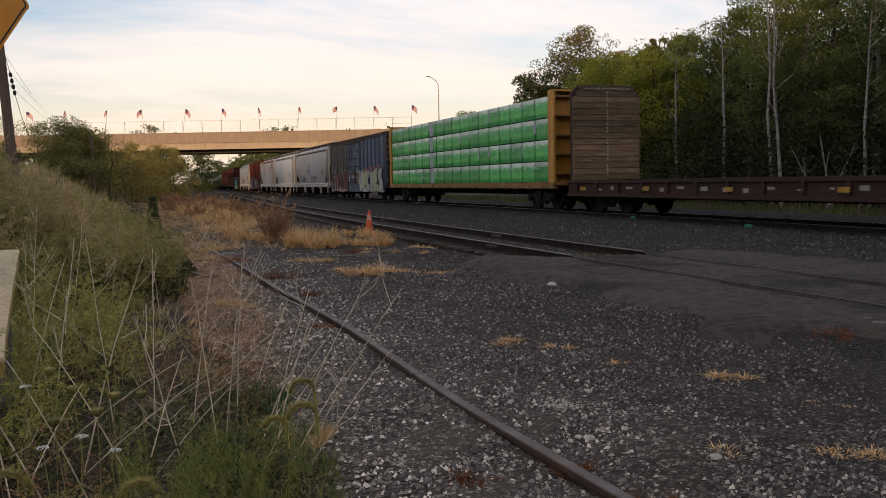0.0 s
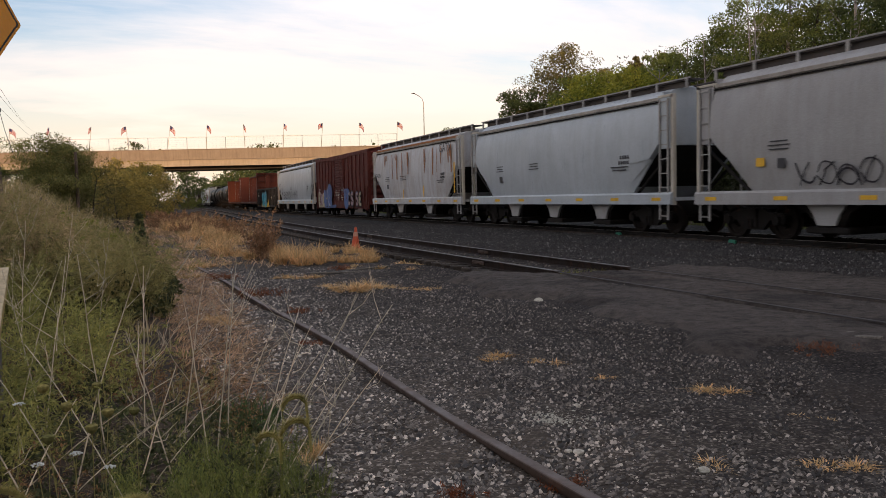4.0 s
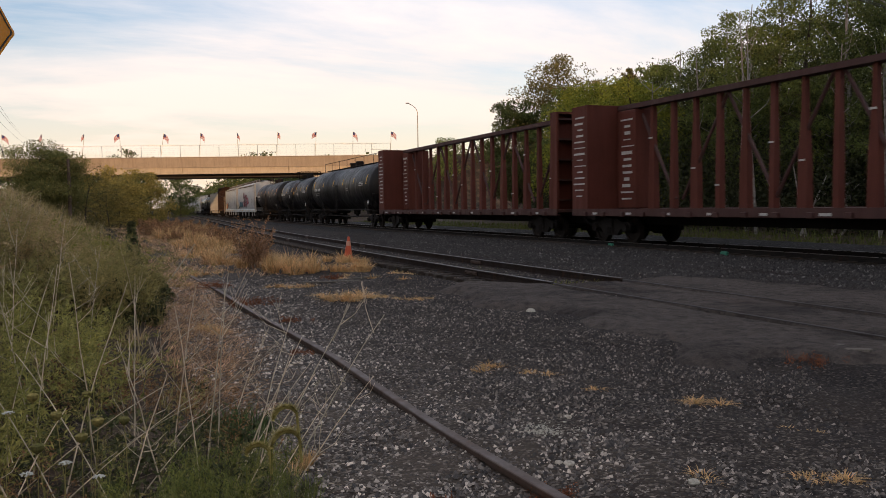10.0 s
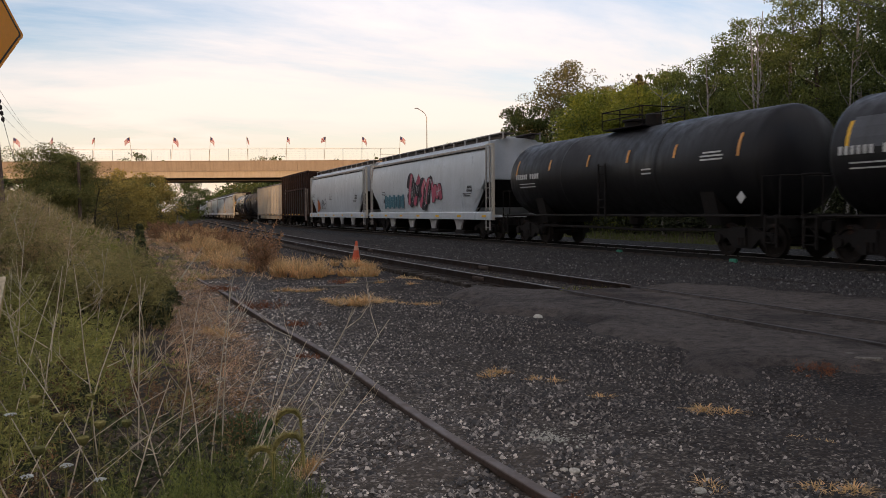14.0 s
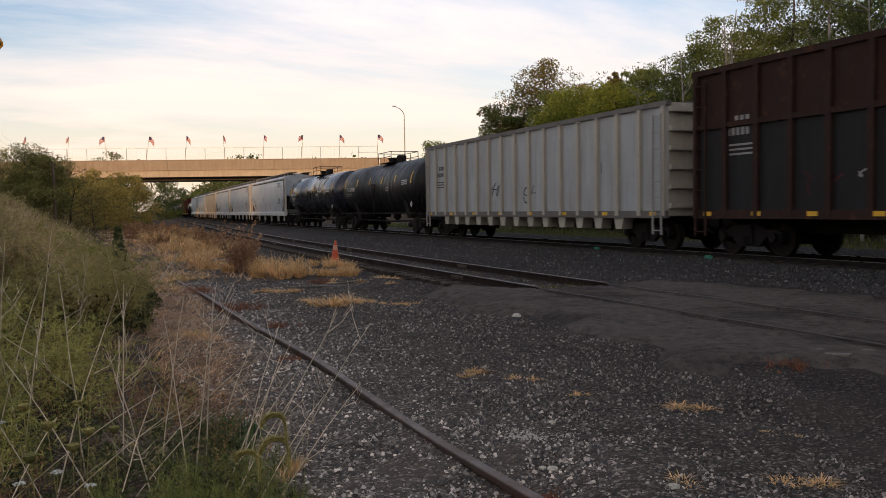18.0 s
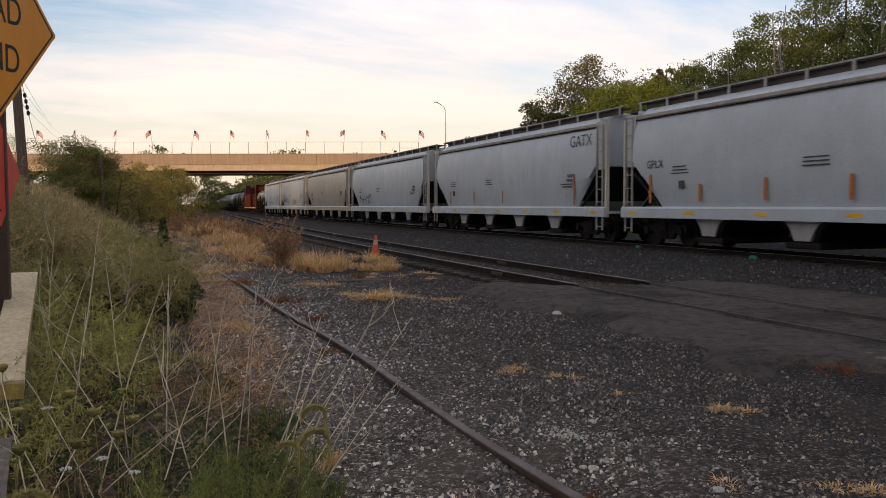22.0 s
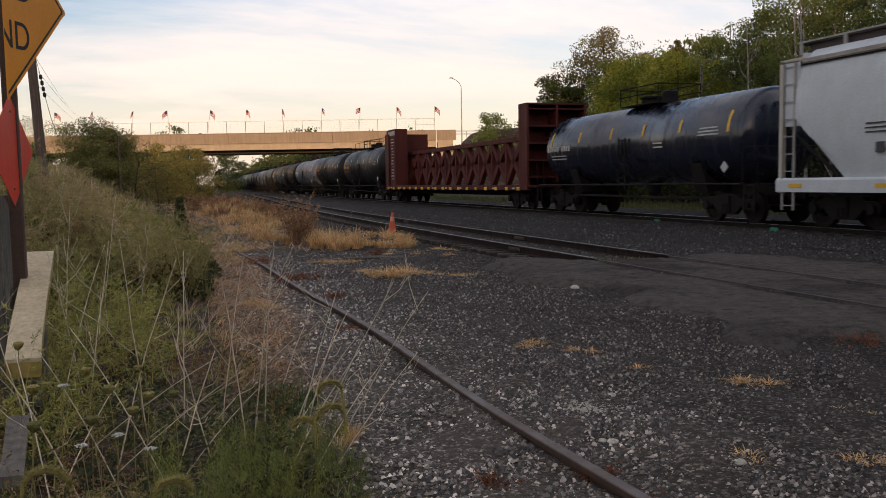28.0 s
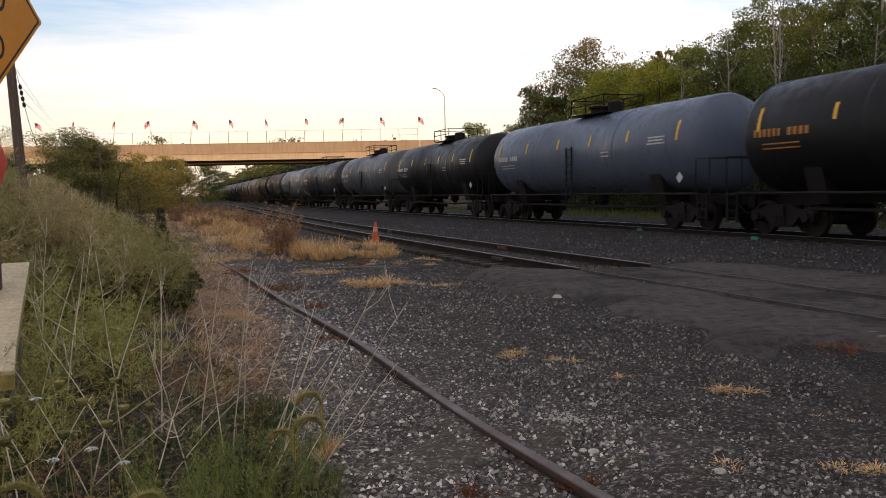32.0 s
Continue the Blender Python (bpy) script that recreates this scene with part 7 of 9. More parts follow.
def covered_hopper(label, b0, b1, col, bays=4, height=4.65, round_top=True, trim=None, marks=BLACK_MARK, tags=(), seed=1, bay_col=None):
    car, L = car_base("covered_hopper", label, b0, b1)
    half = L / 2
    e = half - 0.55
    trim = trim or col
    top = height - 0.42

    def ring(y, zb, k=1.0):
        prof = [(1.42, 1.12), (1.50, 1.5), (1.56, 2.2), (1.57, 2.9), (1.54, 3.5), (1.47, top - 0.25), (1.38, top), (0.95, height - 0.13), (0.5, height - 0.07), (0.0, height - 0.05)]
        pts = []
        for x, z in prof:
            z = max(z, zb + (z - 1.12) * 0.02)
            pts.append((x * k, y, z))
        return [(-x, y_, z) for x, y_, z in pts] + [(x, y_, z) for x, y_, z in pts[::-1][1:]]

    ys = [(-e + 0.62, 2.75), (-e + 1.1, 2.3), (-e + 2.3, 1.12)] + [(-e + 2.3 + (2 * e - 4.6) * i / 6, 1.12) for i in range(1, 6)] + [(e - 2.3, 1.12), (e - 1.1, 2.3), (e - 0.62, 2.75)]
    part("body", Geo().loft([ring(y, zb) for y, zb in ys]), col, car, smooth=True)
    for s in (-1, 1):
        part("side_sill", Geo().prism([(s * 1.43, 0.92), (s * 1.60, 0.92), (s * 1.60, 1.22), (s * 1.54, 1.28), (s * 1.43, 1.28)], "y", -e, e), trim, car)
        part("top_chord", Geo().box(s * 1.40, 0, top - 0.02, 0.12, 2 * e - 1.3, 0.10), ROOF_TAN, car)
        # thin strip, black to paint the shadow line below the top chord
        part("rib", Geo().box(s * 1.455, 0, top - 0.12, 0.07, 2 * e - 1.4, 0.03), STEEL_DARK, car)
        for sy in (-1, 1):
            part("corner_post", Geo().box(s * 1.44, sy * (e - 0.05), (0.95 + top) / 2, 0.12, 0.12, top - 0.85), CAGE_CREAM, car)
            part("end_brace", Geo().box(s * 1.44, sy * (e - 0.36), top + 0.02, 0.12, 0.72, 0.10), CAGE_CREAM, car)
            part("end_sheet", Geo().prism([(s * 1.38, 2.6), (s * 1.50, 2.6), (s * 1.50, top), (s * 1.38, top)], "y", sy * (e - 0.7), sy * (e - 0.08)), trim, car)
            ld = shared(f"car_ladder{top:.2f}", lambda: ladder_geo(top - 0.5, 0.40, 9), None)
            part("ladder", ld, None, car, at=pose(s * 1.54, sy * (e - 0.38), 0.45))
            if not ld.materials:
                ld.materials.append(LADDER)
            part("diagonal_strut", Geo().tube([(s * 1.35, sy * (e - 0.1), 2.6), (s * 1.35, sy * (e - 2.0), 1.25)], 0.05, 6), STEEL_DARK, car)
    for sy in (-1, 1):
        part("end_platform", Geo().box(0, sy * (e - 0.25), 1.08, 2.9, 0.6, 0.10), trim, car)
        part("end_wall", Geo().box(0, sy * (e - 0.66), (2.7 + height - 0.2) / 2, 2.72, 0.06, height - 2.95), trim, car)
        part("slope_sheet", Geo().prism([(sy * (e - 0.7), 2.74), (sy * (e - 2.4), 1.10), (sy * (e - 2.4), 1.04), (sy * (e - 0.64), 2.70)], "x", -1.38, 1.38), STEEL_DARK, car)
    # roof walk and hatches
    walkway, edge_rail = Geo(), Geo()
    k = int(2 * e / 1.45)
    for s in (-1, 1):
        walkway.box(s * 0.62, 0, height + 0.10, 0.52, 2 * e + 0.1, 0.035)
        walkway.box(s * 0.72, 0, height + 0.0, 0.03, 2 * e - 0.4, 0.2)
        edge_rail.box(s * 0.90, 0, height + 0.135, 0.03, 2 * e + 0.1, 0.04)
        for i in range(k + 1):
            part("walk_stand", shared("walk_stand", lambda: Geo().box(0, 0, 0, 0.04, 0.10, 0.30), LADDER), None, car, at=pose(s * 0.91, -e + 0.1 + (2 * e - 0.2) * i / k, height - 0.02))
    part("roof_walk", walkway, ROOFWALK, car)
    part("walk_edge", edge_rail, LADDER, car)
    part("hatch", Geo().chamfer(0, 0, height + 0.0, 0.55, 2 * e - 2.4, 0.12, 0.03), trim, car)
    part("centre_sill", Geo().box(0, 0, 0.85, 0.5, 2 * e, 0.36), STEEL_DARK, car)
    bc = bay_col or trim
    span = 2 * e - 5.0
    for i in range(bays):
        y = -span / 2 + span * (i + 0.5) / bays
        w = span / bays * 0.36
        g = Geo().loft([[(-1.35, y - w, 1.14), (1.35, y - w, 1.14), (1.35, y + w, 1.14), (-1.35, y + w, 1.14)],
                        [(-1.30, y - w * 0.45, 0.72), (1.30, y - w * 0.45, 0.72), (1.30, y + w * 0.45, 0.72), (-1.30, y + w * 0.45, 0.72)],
                        [(-1.2, y - w * 0.25, 0.34), (1.2, y - w * 0.25, 0.34), (1.2, y + w * 0.25, 0.34), (-1.2, y + w * 0.25, 0.34)]])
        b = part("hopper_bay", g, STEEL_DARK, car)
        for s in (-1, 1):
            part("chute", Geo().loft([[(s * 1.37, y - k, z), (s * 1.37, y + k, z), (s * 1.30, y + k, z), (s * 1.30, y - k, z)] for k, z in ((0.62, 0.93), (0.40, 0.70), (0.27, 0.42))]), HOP_GREY, b)
        part("outlet_gate", Geo().chamfer(0, y, 0.30, 2.7, w * 0.9, 0.16, 0.03), STEEL_DARK, b)
    running_gear(car, half, half - 2.3)
    r = random.Random(seed)
    m = letters_row(-e + 2.2, 2.44, 4, 0.10, 0.12, 0.4) + letters_row(-e + 2.2, 2.27, 5, 0.09, 0.11, 0.4) + [(-e + 2.7, 2.13, 1.0, 0.04), (-e + 2.7, 2.03, 0.8, 0.04)]
    m += [(e - 3.2, 2.5 - 0.10 * i, r.uniform(0.5, 0.9), 0.035) for i in range(3)] + [(1.2, 2.5 - 0.10 * i, r.uniform(0.6, 1.1), 0.035) for i in range(3)] + [(e - 3.3, 1.95, 0.26, 0.24)]
    lettering(car, marks, -1.583, m)
    for i in range(7):
        part("reflector", Geo().box(-1.606, -e + 0.7 + (2 * e - 1.4) * i / 6, 1.08, 0.006, 0.46, 0.10), YELLOW_MARK, car)
    for kind, *a in tags:
        if kind == "graffiti":
            graffiti(car, -1.585, *a)
        elif kind == "bars":
            lettering(car, a[0], -1.588, a[1])
        elif kind == "rust":
            part("roof_rust", Geo().box(-1.40, 0, top + 0.05, 0.14, 2 * e - 1.3, 0.10), RUST_RUN, car)
            for _ in range(a[0]):
                y, z, q = r.uniform(-e + 1.2, e - 1.2), top - 0.3, r.uniform(0.3, 1.5)
                part("rust_run", ribbon([(y, z), (y + r.uniform(-0.03, 0.03), z - q * 0.5), (y + r.uniform(-0.05, 0.05), z - q)], r.uniform(0.04, 0.16), -1.59), RUST_RUN, car)
        elif kind == "words":
            wording(car, a[0], a[1], -1.592, a[2], a[3], marks)
    return car


CAGE_CREAM = paint("end_cage_cream", (0.50, 0.46, 0.38), (0.26, 0.20, 0.14), amount=0.5, rough=0.55, rust=0.15)
ROOF_TAN = paint("roof_edge_tan", (0.34, 0.31, 0.27), amount=0.5, rough=0.6)
ROOFWALK = paint("roof_walk_steel", (0.07, 0.06, 0.055), amount=0.4, rough=0.7, rust=0.4)


def tank_car(label, b0, b1, col, radius=1.5, dome="platform", rails=False, band=None, marks=WHITE_MARK, reflect=YELLOW_MARK, seed=1, logo=False, gloss=None, words=None, patches=()):
    car, L = car_base("tank_car", label, b0, b1)
    half = L / 2
    e = half - 0.75
    zc = 1.12 + radius
    prof = []
    dish = 0.55
    for i in range(7):
        a = math.pi / 2 * i / 6
        prof.append((-e + dish - dish * math.cos(a), max(0.02, radius * math.sin(a))))
    prof += [(-e / 3, radius + 0.012), (-e / 3 + 0.03, radius), (e / 3, radius), (e / 3 + 0.03, radius + 0.012)]
    prof += [(-s, rr) for s, rr in prof[:7][::-1]]
    part("tank", Geo().lathe(prof, "y", 40, (0, 0, zc)), col, car, smooth=True)
    for s in (-0.38, 0.38):
        part("weld_band", Geo().lathe([(s * e - 0.06, radius + 0.004), (s * e - 0.05, radius + 0.016), (s * e + 0.05, radius + 0.016), (s * e + 0.06, radius + 0.004)], "y", 40, (0, 0, zc)), band or col, car, smooth=True)
    for sy in (-1, 1):
        part("saddle", Geo().prism([(-1.0, 0.85), (1.0, 0.85), (1.28, zc - 0.75), (1.0, zc - 1.12), (0.5, zc - radius - 0.02), (-0.5, zc - radius - 0.02), (-1.0, zc - 1.12), (-1.28, zc - 0.75)], "y", sy * (e - 2.6) - 0.3, sy * (e - 2.6) + 0.3), STEEL_DARK, car)
        part("stub_sill", Geo().box(0, sy * (half - 1.6), 0.95, 0.5, 2.6, 0.34), STEEL_DARK, car)
        part("end_deck", Geo().box(0, sy * (e + 0.05), 1.10, 2.9, 0.75, 0.06), STEEL_DARK, car)
        hr = Geo()
        for s in (-1, 1):
            hr.tube([(s * 1.42, sy * (e - 0.25), 1.1), (s * 1.42, sy * (e - 0.25), 2.15), (s * 1.42, sy * (e + 0.38), 2.15), (s * 1.42, sy * (e + 0.38), 1.1)], 0.022, 5)
        hr.tube([(-1.42, sy * (e + 0.38), 2.15), (1.42, sy * (e + 0.38), 2.15)], 0.022, 5)
        part("handrail", hr, STEEL_DARK, car)
        for s in (-1, 1):
            part("step_ladder", shared("tank_step", lambda: ladder_geo(0.85, 0.40, 4), STEEL_DARK), None, car, at=pose(s * 1.45, sy * (e + 0.1), 0.32))
    for s in (-1, 1):
        part("side_rail", Geo().tube([(s * 1.48, -e + 0.2, 1.13), (s * 1.48, e - 0.2, 1.13)], 0.04, 6), STEEL_DARK, car)
        g = ladder_geo(radius * 1.25, 0.42, 7)
        part("side_ladder", g, STEEL_DARK, car, at=pose(s * (radius + 0.06), 0, 1.0))
    # top fittings
    zt = zc + radius
    part("manway", Geo().lathe([(-0.1, 0.42), (0.22, 0.42), (0.24, 0.50), (0.30, 0.50), (0.33, 0.3), (0.34, 0.02)], "z", 16, (0, 0.25, zt)), STEEL_DARK, car, smooth=True)
    part("valve_housing", Geo().lathe([(-0.1, 0.28), (0.38, 0.28), (0.42, 0.2), (0.43, 0.02)], "z", 14, (0, -0.75, zt)), STEEL_DARK, car, smooth=True)
    if dome == "platform":
        pf = part("top_platform", Geo().box(0, -0.1, zt - 0.02, 1.7, 2.3, 0.04), STEEL_DARK, car)
        rl = Geo()
        for x in (-0.84, 0.84):
            for y in (-1.3, 0.0, 1.1):
                rl.tube([(x, y, zt), (x, y, zt + 0.60)], 0.022, 5)
            for h in (0.32, 0.60):
                rl.tube([(x, -1.3, zt + h), (x, 1.1, zt + h)], 0.02, 5)
        for y in (-1.3, 1.1):
            rl.tube([(-0.84, y, zt + 0.60), (0.84, y, zt + 0.60)], 0.02, 5)
        part("railing", rl, STEEL_DARK, pf)
    if rails:
        rl = Geo()
        for i in range(8):
            y = -e + 0.8 + (2 * e - 1.6) * i / 7
            rl.tube([(-0.45, y, zt - 0.08), (-0.45, y, zt + 0.62)], 0.02, 5)
        rl.tube([(-0.45, -e + 0.8, zt + 0.62), (-0.45, e - 0.8, zt + 0.62)], 0.022, 5)
        part("long_railing", rl, STEEL_DARK, car)
        part("top_walk", Geo().box(0, 0, zt + 0.05, 0.6, 2 * e - 1.6, 0.04), STEEL_DARK, car)
    part("bottom_outlet", Geo().lathe([(-0.55, 0.10), (-0.35, 0.12), (-0.3, 0.24), (0.05, 0.26)], "z", 12, (0, 0.2, zc - radius)), STEEL_DARK, car)
    part("brake_pipe", Geo().tube([(-0.9, -e + 2.0, 0.72), (-0.9, -1, 0.66), (-0.9, 1, 0.7), (-0.9, e - 2.0, 0.72)], 0.05, 5), STEEL_DARK, car)
    running_gear(car, half, half - 2.1)
    # marks that lie on the curved side
    r = random.Random(seed)

    def on_side(y, z, ly, lz, mat, name="lettering"):
        g = Geo()
        k = 3
        rows = []
        for i in range(k + 1):
            zz = z - lz / 2 + lz * i / k
            d = zz - zc
            x = -math.sqrt(max(0.01, (radius + 0.014) ** 2 - d * d))
            rows.append([(x, y - ly / 2, zz), (x, y + ly / 2, zz), (x + 0.012, y + ly / 2, zz), (x + 0.012, y - ly / 2, zz)])
        g.loft(rows)
        return part(name, g, mat, car)

    for i, yy in enumerate((-0.86, -0.5, -0.18, 0.14, 0.5, 0.86)):
        on_side(yy * e, zc + 0.42, 0.10, 0.62 if abs(yy) > 0.8 else 0.40, reflect, "reflector")
    y0 = e * 0.62
    for y, z, ly, lz, mat, name in patches:
        on_side(y * e, zc + z, ly, lz, mat, name)
    if words:
        wording(car, words, 0.36, -radius - 0.02, y0 + 1.35, zc - 0.10, marks)
    else:
        for q in letters_row(y0, zc + 0.05, 4, 0.15, 0.2, 0.3) + letters_row(y0 + 0.95, zc + 0.05, 6, 0.13, 0.2, 0.3):
            on_side(*q, marks)
    for i in range(2):
        on_side(y0 + 0.9, zc - 0.24 - 0.12 * i, 1.3, 0.035, marks)
    for i in range(3):
        on_side(-e * 0.72, zc + 0.28 - 0.10 * i, r.uniform(0.7, 1.0), 0.045, marks)
    on_side(-e * 0.32, zc - 0.05, 0.5, 0.05, marks)
    on_side(-e * 0.32, zc - 0.18, 0.5, 0.05, marks)
    part("placard", Geo().box(-1.52, -e + 0.9, 1.62, 0.02, 0.24, 0.24, Matrix.Translation((0, -e + 0.9, 1.62)) @ pose(0, 0, 0, 45) @ Matrix.Translation((0, e - 0.9, -1.62))), WHITE_MARK, car)
    if logo:
        for i in range(3):
            on_side(-e * 0.42 + (i - 1) * 0.62, zc + 0.75, 0.36, 0.62, marks, "logo")
        g = Geo()
        ring = []
        for i in range(15):
            a = math.pi * (0.15 + 1.1 * i / 14)
            ring.append((-e * 0.42 + 1.0 * math.cos(a + 1.9), zc + 0.72 + 0.62 * math.sin(a + 1.9)))
        rows = []
        for y, z in ring:
            d = min(z - zc, radius * 0.97)
            x = -math.sqrt((radius + 0.014) ** 2 - d * d)
            rows.append([(x, y, z - 0.05), (x, y, z + 0.05), (x + 0.03, y, z + 0.05), (x + 0.03, y, z - 0.05)])
        part("logo_swoosh", g.loft(rows), marks, car)
    return car


TANK_BLACK = paint("tank_black", (0.008, 0.008, 0.009), (0.022, 0.019, 0.017), amount=0.45, rough=0.45, grain=0.1, spec=0.22)


def box_car(label, b0, b1, col, dark, height=4.75, seed=2, tags=(), ribs=16, door_w=3.6, half_col=None, door_ribs=6):
    car, L = car_base("box_car", label, b0, b1)
    half = L / 2
    e = half - 0.6
    body = Geo().prism([(-1.48, 0.98), (1.48, 0.98), (1.48, height - 0.35), (1.40, height - 0.22), (0, height - 0.06), (-1.40, height - 0.22), (-1.48, height - 0.35)], "y", -e, e)
    part("body", body, col, car)
    part("roof", Geo().prism([(-1.54, height - 0.33), (-1.54, height - 0.24), (0, height), (1.54, height - 0.24), (1.54, height - 0.33), (0, height - 0.08)], "y", -e - 0.05, e + 0.05), dark, car)
    for i in range(12):
        y = -e + 0.3 + (2 * e - 0.6) * i / 11
        part("roof_seam", Geo().prism([(-1.5, height - 0.235), (0, height + 0.03), (1.5, height - 0.235), (1.5, height - 0.27), (0, height - 0.02), (-1.5, height - 0.27)], "y", y - 0.04, y + 0.04), dark, car)
    rib = shared(f"box_rib{height:.2f}", lambda: Geo().prism([(-0.10, 1.08), (-0.05, 1.08), (0.05, 1.08), (0.10, 1.08), (0.10, height - 0.38), (-0.10, height - 0.38)], "x", -0.055, 0.0), None)
    for s in (-1, 1):
        part("side_sill", Geo().prism([(s * 1.46, 0.60), (s * 1.525, 0.60), (s * 1.525, 1.08), (s * 1.46, 1.08)], "y", -e, e), col, car)
        if half_col:
            part("faded_sheet", Geo().box(s * 1.483, (door_w / 2 + e) / 2, (1.08 + height - 0.48) / 2, 0.012, e - door_w / 2, height - 1.58), half_col, car, "grimy brown-grey side sheets")
        part("top_chord", Geo().box(s * 1.51, 0, height - 0.40, 0.08, 2 * e, 0.14), dark, car)
        for i in range(ribs):
            y = -e + 0.12 + (2 * e - 0.24) * i / (ribs - 1)
            if abs(y) < door_w / 2 + 0.05:
                continue
            o = part("side_post", rib.copy(), None, car, at=pose(s * 1.485, y, 0, 0, 0, 0 if s < 0 else 180))
            if not o.data.materials:
                o.data.materials.append(half_col if half_col and y > 0 else col)
        d = part("door", Geo().chamfer(s * 1.52, 0, (1.15 + height - 0.5) / 2, 0.07, door_w, height - 1.65, 0.02), col, car)
        for k in range(door_ribs):
            part("door_rib", Geo().prism([(s * 1.55, -0.05), (s * 1.59, -0.02), (s * 1.59, 0.02), (s * 1.55, 0.05)], "y", -door_w / 2 + 0.1, door_w / 2 - 0.1), col if door_ribs > 6 else dark, d, at=pose(0, 0, 1.3 + (height - 1.9) * k / (door_ribs - 1)))
        for yy in (0.14 - door_w / 2, -0.1, 0.62, door_w / 2 - 0.14):
            if door_ribs <= 6 or abs(yy) > 1:
                part("door_stile", Geo().chamfer(s * 1.575, yy, (1.2 + height - 0.55) / 2, 0.05, 0.10, height - 1.8, 0.015), col, d)
        for yy in (-0.6, 1.1):
            part("lock_rod", Geo().tube([(s * 1.60, yy, 1.2), (s * 1.60, yy, height - 0.6)], 0.018, 5), dark, d)
        part("door_track", Geo().box(s * 1.56, 0, height - 0.52, 0.08, door_w + 2.6, 0.09), dark, car)
        for sy in (-1, 1):
            part("ladder", shared("box_ladder" + dark.name, lambda: ladder_geo(1.6, 0.42, 5), dark), None, car, at=pose(s * 1.56, sy * (e - 0.4), 0.5))
    for sy in (-1, 1):
        for k in range(8):
            part("end_corrugation", Geo().prism([(sy * e, 1.15 + 0.42 * k), (sy * (e + 0.09), 1.22 + 0.42 * k), (sy * (e + 0.09), 1.36 + 0.42 * k), (sy * e, 1.46 + 0.42 * k)], "x", -1.32, 1.32), dark, car)
        part("end_sill", Geo().box(0, sy * (e + 0.05), 1.0, 2.9, 0.12, 0.25), dark, car)
    part("centre_sill", Geo().box(0, 0, 0.78, 0.6, 2 * half - 1.4, 0.34), STEEL_DARK, car)
    running_gear(car, half, half - 2.5)
    lettering(car, paint("dim_white", (0.30, 0.29, 0.28), amount=0.5), -1.545, letters_row(e - 1.5, 2.02, 4, 0.10, 0.16, 0.3) + letters_row(e - 1.6, 1.76, 5, 0.10, 0.16, 0.3))
    if door_ribs <= 6:
        lettering(car, MATS["dim_white"], -1.60, [(-0.55, 3.72 - 0.11 * i, 0.55 - 0.08 * (i % 2), 0.05) for i in range(4)], "stencil")
    for kind, *a in tags:
        if kind == "graffiti":
            graffiti(car, -1.56, *a)
        elif kind == "block":
            block_letters(car, -1.615, *a)
        elif kind == "haze":
            part("sprayed_haze", ribbon(smooth_line(a[1]), a[2], -1.608), a[0], car)
    return car


